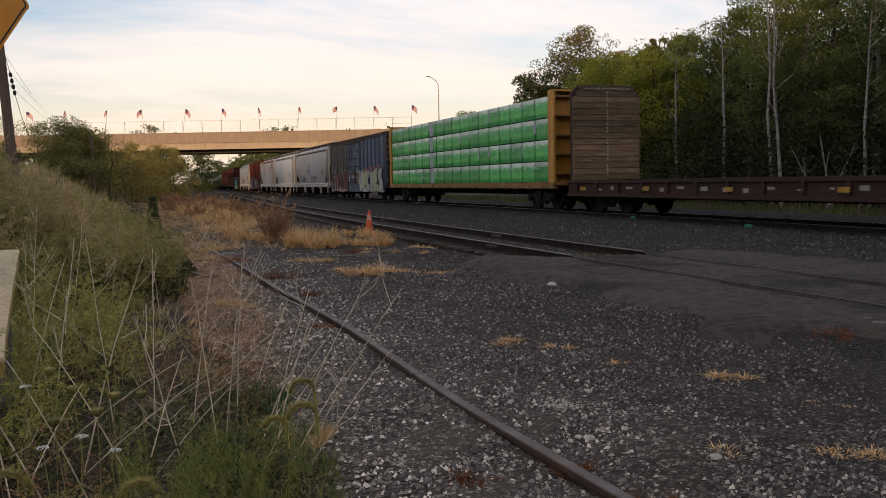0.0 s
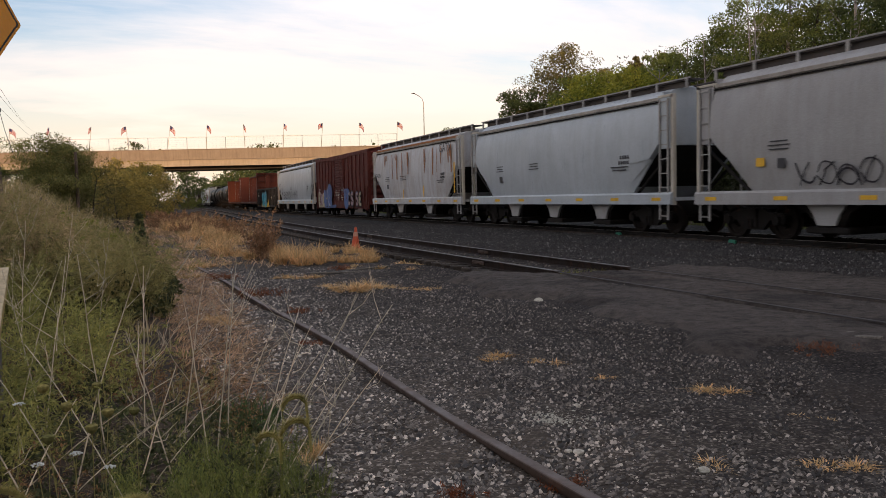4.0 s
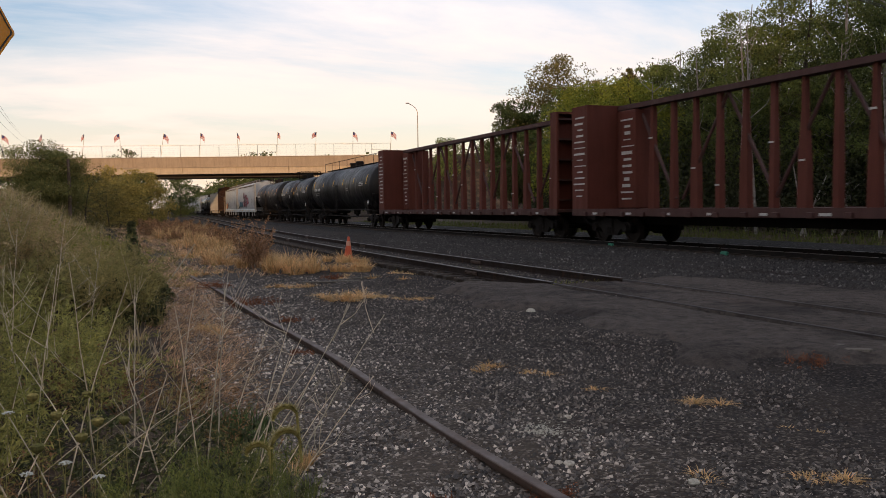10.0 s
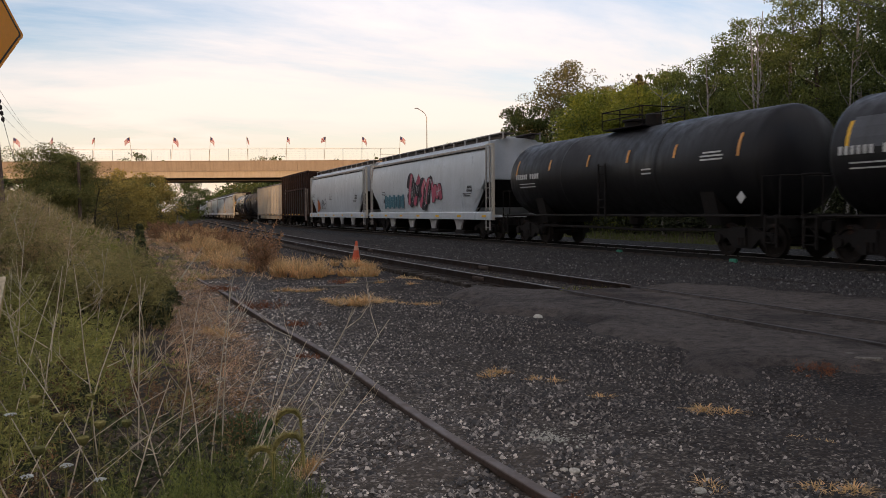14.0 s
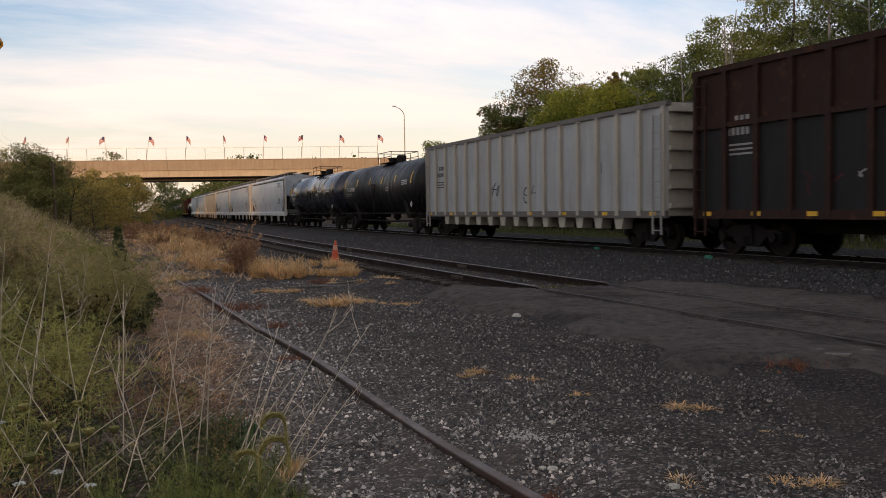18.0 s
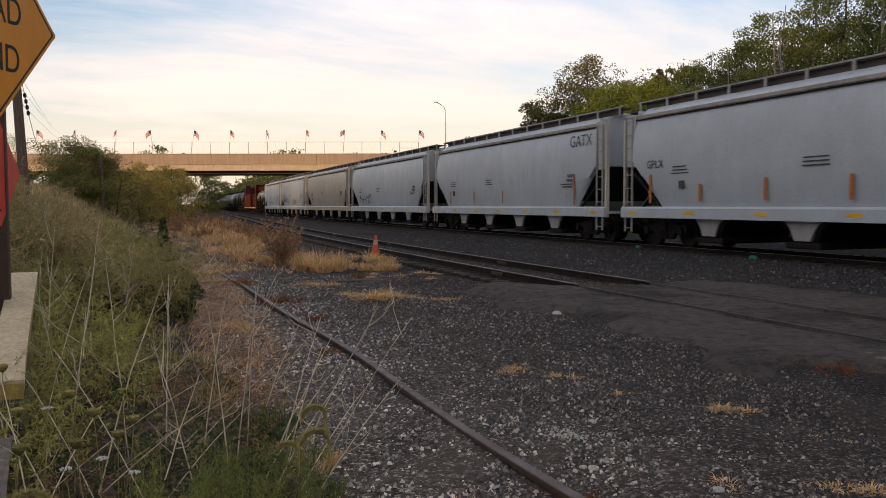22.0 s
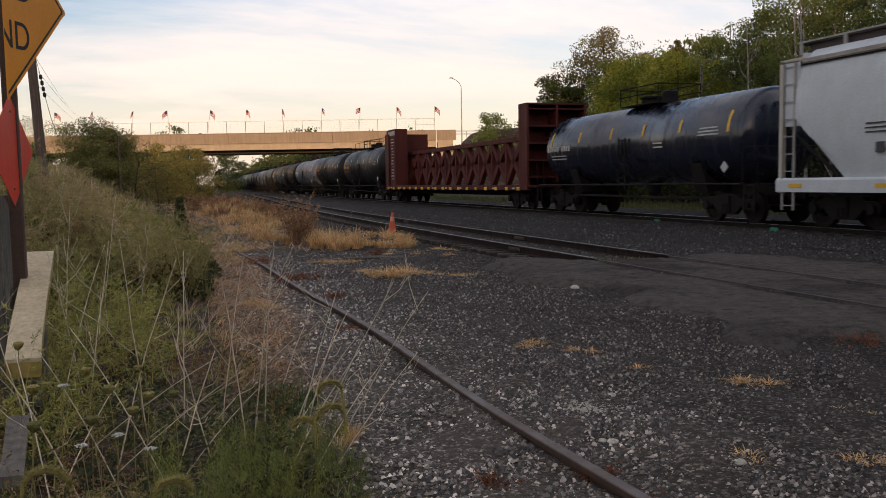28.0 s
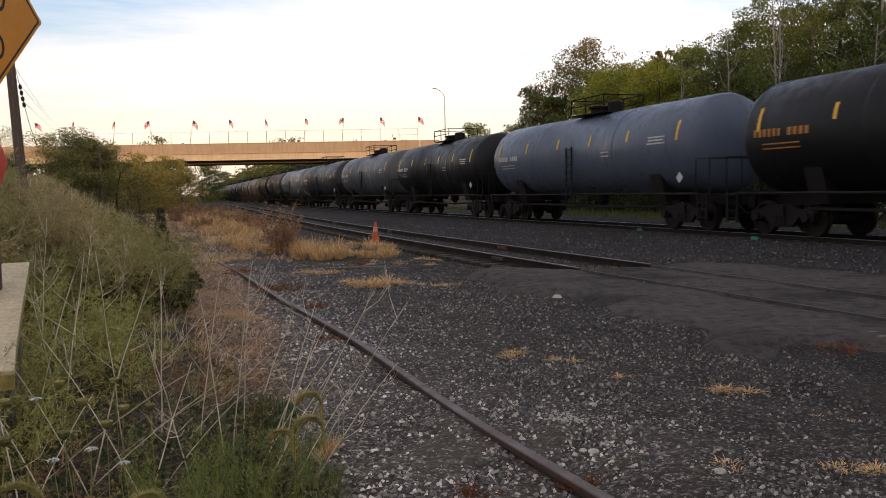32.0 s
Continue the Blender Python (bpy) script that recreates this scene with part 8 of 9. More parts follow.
def centre_beam(label, b0, b1, col, dark, loaded=False, flexi=False, seed=3):
    car, L = car_base("centre_beam_car", label, b0, b1)
    half = L / 2
    e = half - 0.55
    top = 4.72
    deck = 1.12
    dp = part("deck", Geo().chamfer(0, 0, deck - 0.06, 2.9, 2 * e, 0.12, 0.02), dark, car)
    for s in (-1, 1):
        part("side_sill", Geo().prism([(s * 1.28, 0.90), (s * 1.48, 0.90), (s * 1.48, deck + 0.02), (s * 1.42, deck + 0.02), (s * 1.42, 0.95), (s * 1.28, 0.95)], "y", -e, e), dark, car)
        for i in range(18):
            part("strap_winch", Geo().chamfer(s * 1.50, -e + 0.9 + (2 * e - 1.8) * i / 17, deck - 0.16, 0.10, 0.22, 0.16, 0.02), YELLOW_MARK if flexi else dark, car)
    part("centre_sill", Geo().box(0, 0, 0.8, 0.6, 2 * half - 1.2, 0.4), STEEL_DARK, car)
    for sy in (-1, 1):
        th = 0.9 if flexi else 0.45 if sy < 0 else 0.16 if loaded else 1.0
        # bulkhead: frame with recessed panels and shelves
        bk = part("bulkhead", Geo().box(0, sy * (e - th + 0.06), (deck + top) / 2, 2.72, 0.10, top - deck), col, car)
        for s in (-1, 1):
            part("bulkhead_post", Geo().prism([(sy * (e - th), deck), (sy * (e - 0.0), deck), (sy * e, top - 0.02), (sy * (e - th), top - 0.02)], "x", s * 1.36, s * 1.46), col, bk)
        part("bulkhead_head", Geo().box(0, sy * (e - th / 2), top - 0.03, 2.9, th, 0.07), col, bk)
        part("centre_rib", Geo().box(0, sy * (e - th / 2 + 0.05), (deck + top) / 2, 0.10, th, top - deck - 0.2), col, bk)
        for k in range(5):
            part("shelf_rib", Geo().box(0, sy * (e - th / 2 + 0.02), deck + 0.35 + (top - deck - 0.6) * k / 4, 2.68, th - 0.08, 0.06), dark, bk)
        lettering(car, WHITE_MARK, 0, [])
    beam_top = 3.45 if flexi else top
    part("top_chord", Geo().box(0, 0, beam_top - 0.10, 0.42, 2 * e - 0.5, 0.16 if not flexi else 0.22), dark, car)
    if not loaded:
        n = 17 if not flexi else 12
        span = 2 * e - 3.4
        for i in range(n):
            y = -span / 2 + span * i / (n - 1)
            if flexi:
                w = span / (n - 1)
                part("truss_post", Geo().chamfer(0, y, (deck + beam_top - 0.15) / 2, 0.3, 0.22, beam_top - deck - 0.2, 0.02), col, car)
                if i < n - 1:
                    z0, z1, zm = deck + 0.1, beam_top - 0.2, (deck + beam_top) / 2
                    for a, b in (((y, z1), (y + w / 2, zm)), ((y + w / 2, zm), (y + w, z1)), ((y, z0), (y + w / 2, zm)), ((y + w / 2, zm), (y + w, z0))):
                        d = math.hypot(b[0] - a[0], b[1] - a[1])
                        mm = Matrix.Translation((0, (a[0] + b[0]) / 2, (a[1] + b[1]) / 2)) @ pose(0, 0, 0, math.degrees(math.atan2(b[1] - a[1], b[0] - a[0])))
                        part("truss_diagonal", Geo().box(0, 0, 0, 0.26, d, 0.30, mm), col, car)
            else:
                # tapered post, wide at the foot
                g = Geo().loft([[(-a, y - b, z), (a, y - b, z), (a, y + b, z), (-a, y + b, z)] for a, b, z in (((0.11, 0.17, deck), (0.10, 0.15, deck + 1.3), (0.07, 0.075, top - 1.0), (0.07, 0.065, top - 0.16)) if i % 2 else ((0.11, 0.09, deck), (0.10, 0.09, deck + 1.3), (0.07, 0.085, top - 1.0), (0.07, 0.085, top - 0.16)))])
                bp = part("beam_post", g, col, car)
                if i % 3 != 2:
                    part("white_tick", Geo().box(-0.125, y, deck + 0.7 + 0.55 * (i % 4), 0.012, 0.2, 0.05), WHITE_MARK, bp)
        if not flexi:
            for k, (a, b) in enumerate(((-0.96, -0.74), (-0.46, -0.70), (-0.46, -0.24), (-0.02, -0.24), (0.02, 0.24), (0.46, 0.24), (0.46, 0.70), (0.96, 0.74))):
                part("diagonal_brace", Geo().tube([(0, a * span / 2, top - 0.2), (0, b * span / 2, deck + 0.3)], 0.055, 6), dark, car)
        # closed end panels beside the bulkheads carry the lettering
        r2 = random.Random(seed + 50)
        for sy in (-1, 1):
            y = sy * (e - 1.15)
            if not flexi:
                for q in (0, 1):
                    for k in range(13):
                        wd = r2.uniform(0.25, 0.75) if k else 0.7
                        part("lettering", Geo().box(-0.318 + 0.1 * q, y - 0.55 + 1.15 * q + r2.uniform(-0.06, 0.06), top - 0.55 - 0.225 * k, 0.008, wd, r2.choice((0.04, 0.055, 0.08, 0.11))), WHITE_MARK, car)
                    part("end_panel", Geo().chamfer(0, y - sy * (0.2 - 0.95 * q) * 0 - 0.55 + 1.15 * q, (deck + top - 0.2) / 2, 0.62 - 0.2 * q, 1.0, top - deck - 0.25, 0.02), col, car)
            elif sy > 0:
                part("end_panel", Geo().chamfer(-0.9, y, (deck + top + 0.3) / 2, 0.9, 2.2, top - deck + 0.3, 0.02), col, car)
        r = random.Random(seed)
        x = -1.465 if not flexi else -1.36
        marks = []
        for i in range(14):
            marks.append(((e - 0.5 if not flexi else e - 1.55) + r.uniform(-0.05, 0.05), top - 0.40 - 0.21 * i, r.uniform(0.35, 0.75), r.choice((0.035, 0.05, 0.07))))
        lettering(car, WHITE_MARK, x, marks)
        if flexi:
            lettering(car, WHITE_MARK, -1.36, letters_row(e - 2.15, top + 0.02, 9, 0.17, 0.28, 0.15))
        lettering(car, WHITE_MARK, -1.49, [(-e + 1.5 + i * (2 * e - 3) / 9, 0.98, r.uniform(0.15, 0.4), 0.07) for i in range(10)])
    running_gear(car, half, half - 2.4)
    return car


def bulkhead_flat(label, b0, b1, col):
    car, L = car_base("bulkhead_flat_car", label, b0, b1)
    half = L / 2
    e = half - 0.55
    deck = 1.18
    for i in range(40):
        y = -e + (2 * e) * (i + 0.5) / 40
        part("deck_plank", shared(f"flat_plank", lambda: Geo().chamfer(0, 0, 0, 2.7, 2 * e / 40 - 0.02, 0.07, 0.01), rough_matter("deck_planks", [(0.3, (0.05, 0.038, 0.03)), (0.7, (0.12, 0.09, 0.07))], 4, 30, 0.9, 0.5, 0.01, (0.6, 5, 5), per_object=0.25)), None, car, at=pose(0, y, deck - 0.04))
    for s in (-1, 1):
        part("side_sill", Geo().prism([(s * 1.36, 0.62), (s * 1.50, 0.62), (s * 1.50, 0.70), (s * 1.42, 0.72), (s * 1.42, deck - 0.1), (s * 1.50, deck - 0.08), (s * 1.50, deck + 0.02), (s * 1.36, deck + 0.02)], "y", -e, e), col, car)
        for i in range(16):
            part("stake_pocket", Geo().chamfer(s * 1.46, -e + 0.7 + (2 * e - 1.4) * i / 15, deck - 0.24, 0.10, 0.12, 0.34, 0.015), col, car)
    for i in range(6):
        part("reflector", Geo().box(-1.515, -e + 1.2 + (2 * e - 2.4) * i / 5, 0.9, 0.01, 0.34, 0.13), paint("worn_yellow", (0.42, 0.24, 0.03), (0.07, 0.05, 0.03), amount=0.8), car)
    r = random.Random(4)
    lettering(car, paint("faded_white", (0.30, 0.28, 0.25), (0.05, 0.035, 0.03), amount=0.8), -1.43, [(e - 1.2 - i * 0.95 + r.uniform(-0.1, 0.1), 0.9 + r.uniform(-0.04, 0.04), r.uniform(0.12, 0.4), r.choice((0.05, 0.08, 0.12))) for i in range(16)])
    part("centre_sill", Geo().box(0, 0, 0.78, 0.7, 2 * half - 1.2, 0.5), STEEL_DARK, car)
    plank = rough_matter("bulkhead_planks", [(0.3, (0.085, 0.052, 0.034)), (0.5, (0.15, 0.098, 0.064)), (0.70, (0.26, 0.185, 0.125))], 3, 26, 0.85, 0.6, 0.01, (0.5, 3, 9), per_object=0.38)
    for sy in (-1, 1):
        bk = part("bulkhead", Geo().prism([(-1.42, deck), (1.42, deck), (1.42, 4.45), (1.15, 4.72), (-1.15, 4.72), (-1.42, 4.45)], "y", sy * (e - 0.30), sy * (e - 0.14)), col, car)
        for i in range(16):
            w = 2.86 if i < 14 else 2.86 - 0.28 * (i - 13)
            part("plank", Geo().chamfer(0, sy * (e - 0.37), deck + 0.12 + 0.222 * i, w, 0.12, 0.212, 0.012), plank, bk)
        for s in (-1, 1):
            part("brace", Geo().prism([(sy * e, deck), (sy * (e - 0.14), deck), (sy * (e - 0.14), 4.5), (sy * (e - 0.02), 4.5)], "x", s * 1.2, s * 1.3), col, bk)
        for q in range(22):
            if q % 7 != 3:
                part("stripe_dash", Geo().box(r.uniform(-0.01, 0.01), sy * (e - 0.436), 1.42 + 0.145 * q, r.uniform(0.03, 0.06), 0.008, r.uniform(0.08, 0.14)), MATS["faded_white"], bk)
        for q in range(14):
            part("top_mark", Geo().box(-0.9 + 0.14 * q, sy * (e - 0.436), 4.60 + r.uniform(-0.01, 0.01), r.uniform(0.05, 0.12), 0.008, 0.05), MATS["faded_white"], bk)
    running_gear(car, half, half - 2.6)
    return car


def gondola(name, label, b0, b1, col, top, ribs, dark, covered=False, fins=False, seed=5, tags=(), step=False, marks=WHITE_MARK, rib_w=0.16, worn_corner=False, low=0.97, panel=None):
    car, L = car_base(name, label, b0, b1)
    half = L / 2
    e = half - 0.6
    z0 = 1.05
    foot = low + 0.08
    for s in (-1, 1):
        part("side_wall", Geo().box(s * 1.45, 0, (foot + top) / 2, 0.06, 2 * e, top - foot), panel or col, car)
        if step:
            part("lower_side", Geo().box(s * 1.484, 0, (foot + step) / 2, 0.008, 2 * e, step - foot), GON_BLACK, car)
        part("top_chord", Geo().prism([(s * 1.38, top - 0.10), (s * 1.56, top - 0.10), (s * 1.56, top + 0.05), (s * 1.38, top + 0.05)], "y", -e - 0.05, e + 0.05), col if not covered else dark, car)
        if step:
            part("mid_chord", Geo().box(s * 1.50, 0, step, 0.14, 2 * e, 0.14), dark, car)
        part("side_sill", Geo().box(s * 1.50, 0, low + 0.12, 0.14, 2 * e, 0.22), dark, car)
        for i in range(ribs):
            y = -e + 0.12 + (2 * e - 0.24) * i / (ribs - 1)
            rb = shared(f"{name}_rib", lambda: Geo().prism([(-rib_w / 2, foot), (rib_w / 2, foot), (rib_w / 2, top - 0.1), (-rib_w / 2, top - 0.1)], "x", -0.12, 0.0), col)
            part("side_rib", rb, None, car, at=pose(s * 1.475, y, 0, 0, 0, 0 if s < 0 else 180))
            if fins and 2 <= i < ribs - 2:
                part("fin", shared(f"{name}_fin", lambda: Geo().prism([(-0.28, z0), (0.28, z0), (0.16, 0.62), (-0.16, 0.62)], "x", -0.10, 0.3), col), None, car, at=pose(s * 1.40, y, 0, 0, 0, 0 if s < 0 else 180))
        for sy in (-1, 1):
            part("ladder", shared(f"{name}_ladder", lambda: ladder_geo(top - 0.8, 0.4, 8), LADDER if covered else dark), None, car, at=pose(s * 1.60, sy * (e - 0.35), 0.5))
    for sy in (-1, 1):
        part("end_wall", Geo().box(0, sy * (e - 0.02), (z0 + top) / 2, 2.9, 0.06, top - z0), col, car)
        for k in range(6):
            part("end_rib", Geo().box(0, sy * (e + 0.06), z0 + 0.3 + (top - z0 - 0.5) * k / 5, 2.9, 0.12, 0.14), col, car)
    if worn_corner:
        peel = paint("peeling_white", (0.36, 0.31, 0.27), (0.10, 0.06, 0.045), amount=0.8, rough=0.75, rust=0.6)
        for s in (-1, 1):
            part("corner_sheet", Geo().chamfer(s * 1.53, -e + 0.5, (z0 + step) / 2 + 0.1, 0.05, 0.95, step - z0 - 0.1, 0.01), peel, car, "peeling white corner sheet")
            part("corner_ladder", ladder_geo(step - 0.6, 0.44, 8), peel, car, at=pose(s * 1.63, -e + 0.45, 0.6))
        r3 = random.Random(91)
        for i in range(9):
            part("chalk_scrawl", ribbon(smooth_line([(-3.5 + i * 0.8 + r3.uniform(-0.3, 0.3), 1.5 + r3.uniform(0, 0.7)) for _ in range(4)]), 0.035, -1.492), MATS["spray_maroon"] if i % 3 else MATS["dim_white"], car)
    part("floor", Geo().box(0, 0, z0 + 0.03, 2.84, 2 * e - 0.1, 0.08), dark, car)
    if covered:
        part("roof", Geo().prism([(-1.4, top - 0.02), (0, top + 0.12), (1.4, top - 0.02), (1.4, top - 0.08), (-1.4, top - 0.08)], "y", -e, e), dark, car)
    part("centre_sill", Geo().box(0, 0, 0.8, 0.6, 2 * half - 1.2, 0.4), STEEL_DARK, car)
    running_gear(car, half, half - 2.2)
    if low > 0.9:
        lettering(car, MATS["dim_white"] if marks is WHITE_MARK else marks, -1.492, letters_row(e - 2.0, (z0 + top) / 2 + 0.55, 3, 0.15, 0.2, 0.3) + letters_row(e - 2.0, (z0 + top) / 2 + 0.25, 5, 0.13, 0.2, 0.3) +
              [(-e + 3.4, (z0 + top) / 2 - 0.1, 0.02, 0.35)] + [(e - 1.8, (z0 + top) / 2 - 0.1 - 0.12 * i, 0.9, 0.05) for i in range(3)])
    for i in range(8 if low > 0.9 else 4):
        part("reflector", Geo().box(-1.575, -e + 0.6 + (2 * e - 1.2) * i / (7 if low > 0.9 else 3), low + 0.14, 0.01, 0.3, 0.11), YELLOW_MARK, car)
    for kind, *a in tags:
        if kind == "graffiti":
            graffiti(car, -1.60 if not covered else -1.487, *a)
        elif kind == "block":
            block_letters(car, -1.612, *a)
        elif kind == "flames":
            flames(car, -1.604, *a)
        elif kind == "words":
            wording(car, a[0], a[1], -1.60, a[2], a[3], MATS["dim_white"])
        elif kind == "bars":
            lettering(car, a[0], -1.60, a[1])
    return car


B = [28.45, 51.63, 68.95, 87.02, 103.04, 118.97, 136.05, 156.0, 172.55, 194.37, 217.35, 236.54, 251.52, 268.30, 288.55, 307.75, 322.65, 342.63, 358.64,
     376.26, 396.94, 416.16, 435.91, 455.91, 475.44, 494.31, 508.91, 534.41, 550.05, 565.70, 582.54, 597.97, 614.23, 633.41]

HOP_GREY = paint("hopper_grey", (0.34, 0.335, 0.33), (0.20, 0.17, 0.13), amount=0.35, rough=0.55, rust=0.05)
HOP_LIGHT = paint("hopper_light_grey", (0.41, 0.45, 0.475), (0.26, 0.24, 0.21), amount=0.25, rough=0.38)
HOP_RUSTY = paint("hopper_rusty_white", (0.47, 0.48, 0.49), (0.30, 0.20, 0.13), amount=0.6, rough=0.55, rust=0.35)
RUST_RUN = paint("orange_rust_run", (0.34, 0.14, 0.055), (0.2, 0.08, 0.04), amount=0.5, rough=0.8)
HOP_WHITE = paint("hopper_white", (0.42, 0.46, 0.485), (0.33, 0.31, 0.28), amount=0.22, rough=0.38)
HOP_BEIGE = paint("hopper_beige", (0.40, 0.37, 0.30), (0.24, 0.20, 0.15), amount=0.3, rough=0.38)
BOX_BLUE = paint("box_car_blue", (0.066, 0.098, 0.150), (0.09, 0.062, 0.045), amount=0.7, rough=0.6, rust=0.2, spec=0.25)
BOX_END = paint("box_car_grimy_brown", (0.040, 0.030, 0.025), (0.06, 0.04, 0.03), amount=0.5, rough=0.75, rust=0.3, spec=0.2)
BOX_RED = paint("box_car_oxide", (0.085, 0.018, 0.013), (0.05, 0.022, 0.018), amount=0.4, rough=0.65, spec=0.2)
BEAM_RED = paint("beam_oxide_red", (0.105, 0.029, 0.019), (0.06, 0.028, 0.02), amount=0.4, rough=0.7, rust=0.15, spec=0.2)
BEAM_DARK = paint("beam_dark_red", (0.055, 0.018, 0.014), (0.05, 0.03, 0.025), amount=0.4, rough=0.65)
FLEXI = paint("flexible_beam_brown", (0.088, 0.020, 0.015), (0.045, 0.02, 0.016), amount=0.35, rough=0.65, spec=0.2)
BEAM_YELLOW = paint("beam_yellow", (0.50, 0.25, 0.05), (0.17, 0.085, 0.04), amount=0.6, rough=0.6, rust=0.25)
GON_BLACK = paint("gondola_black", (0.016, 0.016, 0.017), (0.035, 0.03, 0.026), amount=0.4, rough=0.65, spec=0.2)
GON_BROWN = paint("gondola_rust_brown", (0.034, 0.019, 0.015), (0.055, 0.03, 0.02), amount=0.5, rough=0.8, rust=0.45, spec=0.15)
RIB_WHITE = paint("ribbed_off_white", (0.40, 0.365, 0.30), (0.24, 0.21, 0.17), amount=0.4, rough=0.6)
TANK_GREY = paint("tank_blue_grey", (0.085, 0.105, 0.145), (0.05, 0.05, 0.052), amount=0.4, rough=0.36, spec=0.25)
TANK_DUSTY = paint("tank_dusty_black", (0.026, 0.027, 0.030), (0.06, 0.055, 0.05), amount=0.5, rough=0.45, spec=0.25)
TANK_SILVER = paint("tank_dusty_grey", (0.075, 0.08, 0.088), (0.05, 0.046, 0.042), amount=0.5, rough=0.45, spec=0.25)
TANK_GLOSS = paint("tank_gloss_black", (0.012, 0.015, 0.026), (0.025, 0.023, 0.021), amount=0.12, rough=0.20, spec=0.5)
TANK_MIRROR = paint("tank_polished_black", (0.012, 0.016, 0.030), (0.02, 0.02, 0.02), amount=0.1, rough=0.2, spec=0.6)
RUST_DARK = paint("dark_rust_stain", (0.045, 0.022, 0.014), (0.02, 0.012, 0.01), amount=0.7, rough=0.75, rust=0.4, spec=0.2)
SPRAY = {k: paint("spray_" + k, c, (0.05, 0.03, 0.03), amount=0.65, rough=0.6, grain=0.25, spec=0.2) for k, c in (("cyan", (0.02, 0.36, 0.50)), ("yellow", (0.50, 0.32, 0.02)), ("white", (0.42, 0.42, 0.42)), ("blue", (0.06, 0.13, 0.36)), ("pink", (0.42, 0.09, 0.13)),
                                                      ("cream", (0.38, 0.33, 0.22)), ("lime", (0.42, 0.45, 0.24)), ("red", (0.30, 0.05, 0.05)), ("black", (0.02, 0.02, 0.025)), ("orange", (0.5, 0.16, 0.04)), ("teal", (0.05, 0.16, 0.20)))}


def make_train():
    S = SPRAY
    paint("decal_white", (0.6, 0.6, 0.6), amount=0.3)
    bulkhead_flat("empty brown bulkhead flat car with weathered plank bulkheads", 5.2, B[0], paint("flat_brown", (0.045, 0.026, 0.021), (0.05, 0.035, 0.03), amount=0.5, rough=0.75, rust=0.3, spec=0.15))
    centre_beam("yellow centre-beam car loaded with green-wrapped lumber", B[0], B[1], BEAM_YELLOW, paint("beam_yellow_brown", (0.22, 0.12, 0.04), amount=0.5, rough=0.7), loaded=True)
    mottled = paint("spray_white_green", (0.36, 0.38, 0.36), (0.17, 0.20, 0.05), amount=1.0, rough=0.6, grain=0.3, spec=0.2)
    maroon = paint("spray_maroon", (0.12, 0.018, 0.016), (0.02, 0.012, 0.012), amount=0.9, rough=0.65, grain=0.3, spec=0.2)
    chalky = paint("spray_chalky_pink", (0.30, 0.25, 0.26), (0.24, 0.07, 0.07), amount=0.9, rough=0.65, grain=0.3, spec=0.2)
    pink_haze = paint("spray_thin_pink", (0.22, 0.08, 0.11), (0.07, 0.075, 0.10), amount=1.0, rough=0.65, grain=0.3, spec=0.2)
    faded_blue = paint("spray_faded_blue", (0.075, 0.14, 0.30), (0.10, 0.05, 0.06), amount=0.9, rough=0.65, grain=0.3, spec=0.2)
    navy = paint("spray_navy", (0.016, 0.024, 0.085), (0.02, 0.02, 0.03), amount=0.4, rough=0.6, spec=0.2)
    box_car("grimy blue box car with graffiti along its lower side", B[1], B[2], BOX_BLUE, BOX_END, 4.75, half_col=paint("box_car_faded_brown", (0.090, 0.090, 0.084), (0.05, 0.04, 0.032), amount=0.7, rough=0.75, rust=0.2, spec=0.2),
            tags=[("haze", pink_haze, [(-2.0, 1.82), (-3.0, 2.05), (-4.2, 2.16), (-5.4, 2.12), (-6.6, 2.25), (-7.8, 2.2)], 0.30), ("haze", mottled, [(-1.9, 0.85), (-4.0, 0.8), (-6.0, 0.86), (-8.1, 0.8)], 0.40),
                  ("block", "UNCHES", -1.75, 6.2, 0.74, 2.2, navy, [mottled, S["lime"], mottled], S["white"], 5, 0.48, 0.07, -0.05), ("haze", chalky, [(7.6, 0.9), (6.0, 1.0), (4.0, 0.9), (2.0, 1.0)], 0.7),
                  ("block", "SINAR", 7.5, 5.5, 0.66, 2.16, chalky, [S["black"], maroon, maroon], S["white"], 6, 0.40, 0.09), ("graffiti", -1.5, 1.6, 1.2, 2.2, [S["black"], BOX_END, S["white"], S["red"]], 7, 5)])
    covered_hopper("weathered grey covered hopper with scrawled tags", B[2], B[3], HOP_GREY, 3, 4.6, tags=[("graffiti", 2.2, 4.6, 1.35, 1.95, [S["black"], HOP_GREY, HOP_GREY], 33, 4), ("graffiti", -3.4, -0.8, 1.35, 1.95, [S["black"], HOP_GREY, HOP_GREY], 34, 4), ("bars", paint("blue_decal", (0.03, 0.15, 0.42)), [(0.1, 2.06 + 0.36 * i, 0.42, 0.30) for i in range(3)]), ("bars", MATS["decal_white"], [(0.1, 2.24, 0.42, 0.05), (0.1, 2.60, 0.42, 0.05)]), ("bars", YELLOW_MARK, [(5.9, 2.0, 0.3, 0.22)])], seed=3)
    covered_hopper("plain light grey covered hopper with grimy ends", B[3], B[4], HOP_LIGHT, 3, 4.55, seed=4)
    covered_hopper("rust-streaked white covered hopper", B[4], B[5], HOP_RUSTY, 2, 4.55, seed=5, tags=[("rust", 20), ("words", "GATX", 0.62, -4.6, 3.52), ("words", "GACX", 0.36, 6.6, 2.55), ("words", "6980", 0.36, 6.6, 2.08), ("bars", YELLOW_MARK, [(-6.6, 2.2, 0.12, 1.5), (-2.2, 1.6, 0.1, 0.6), (1.2, 1.5, 0.1, 0.5)])])
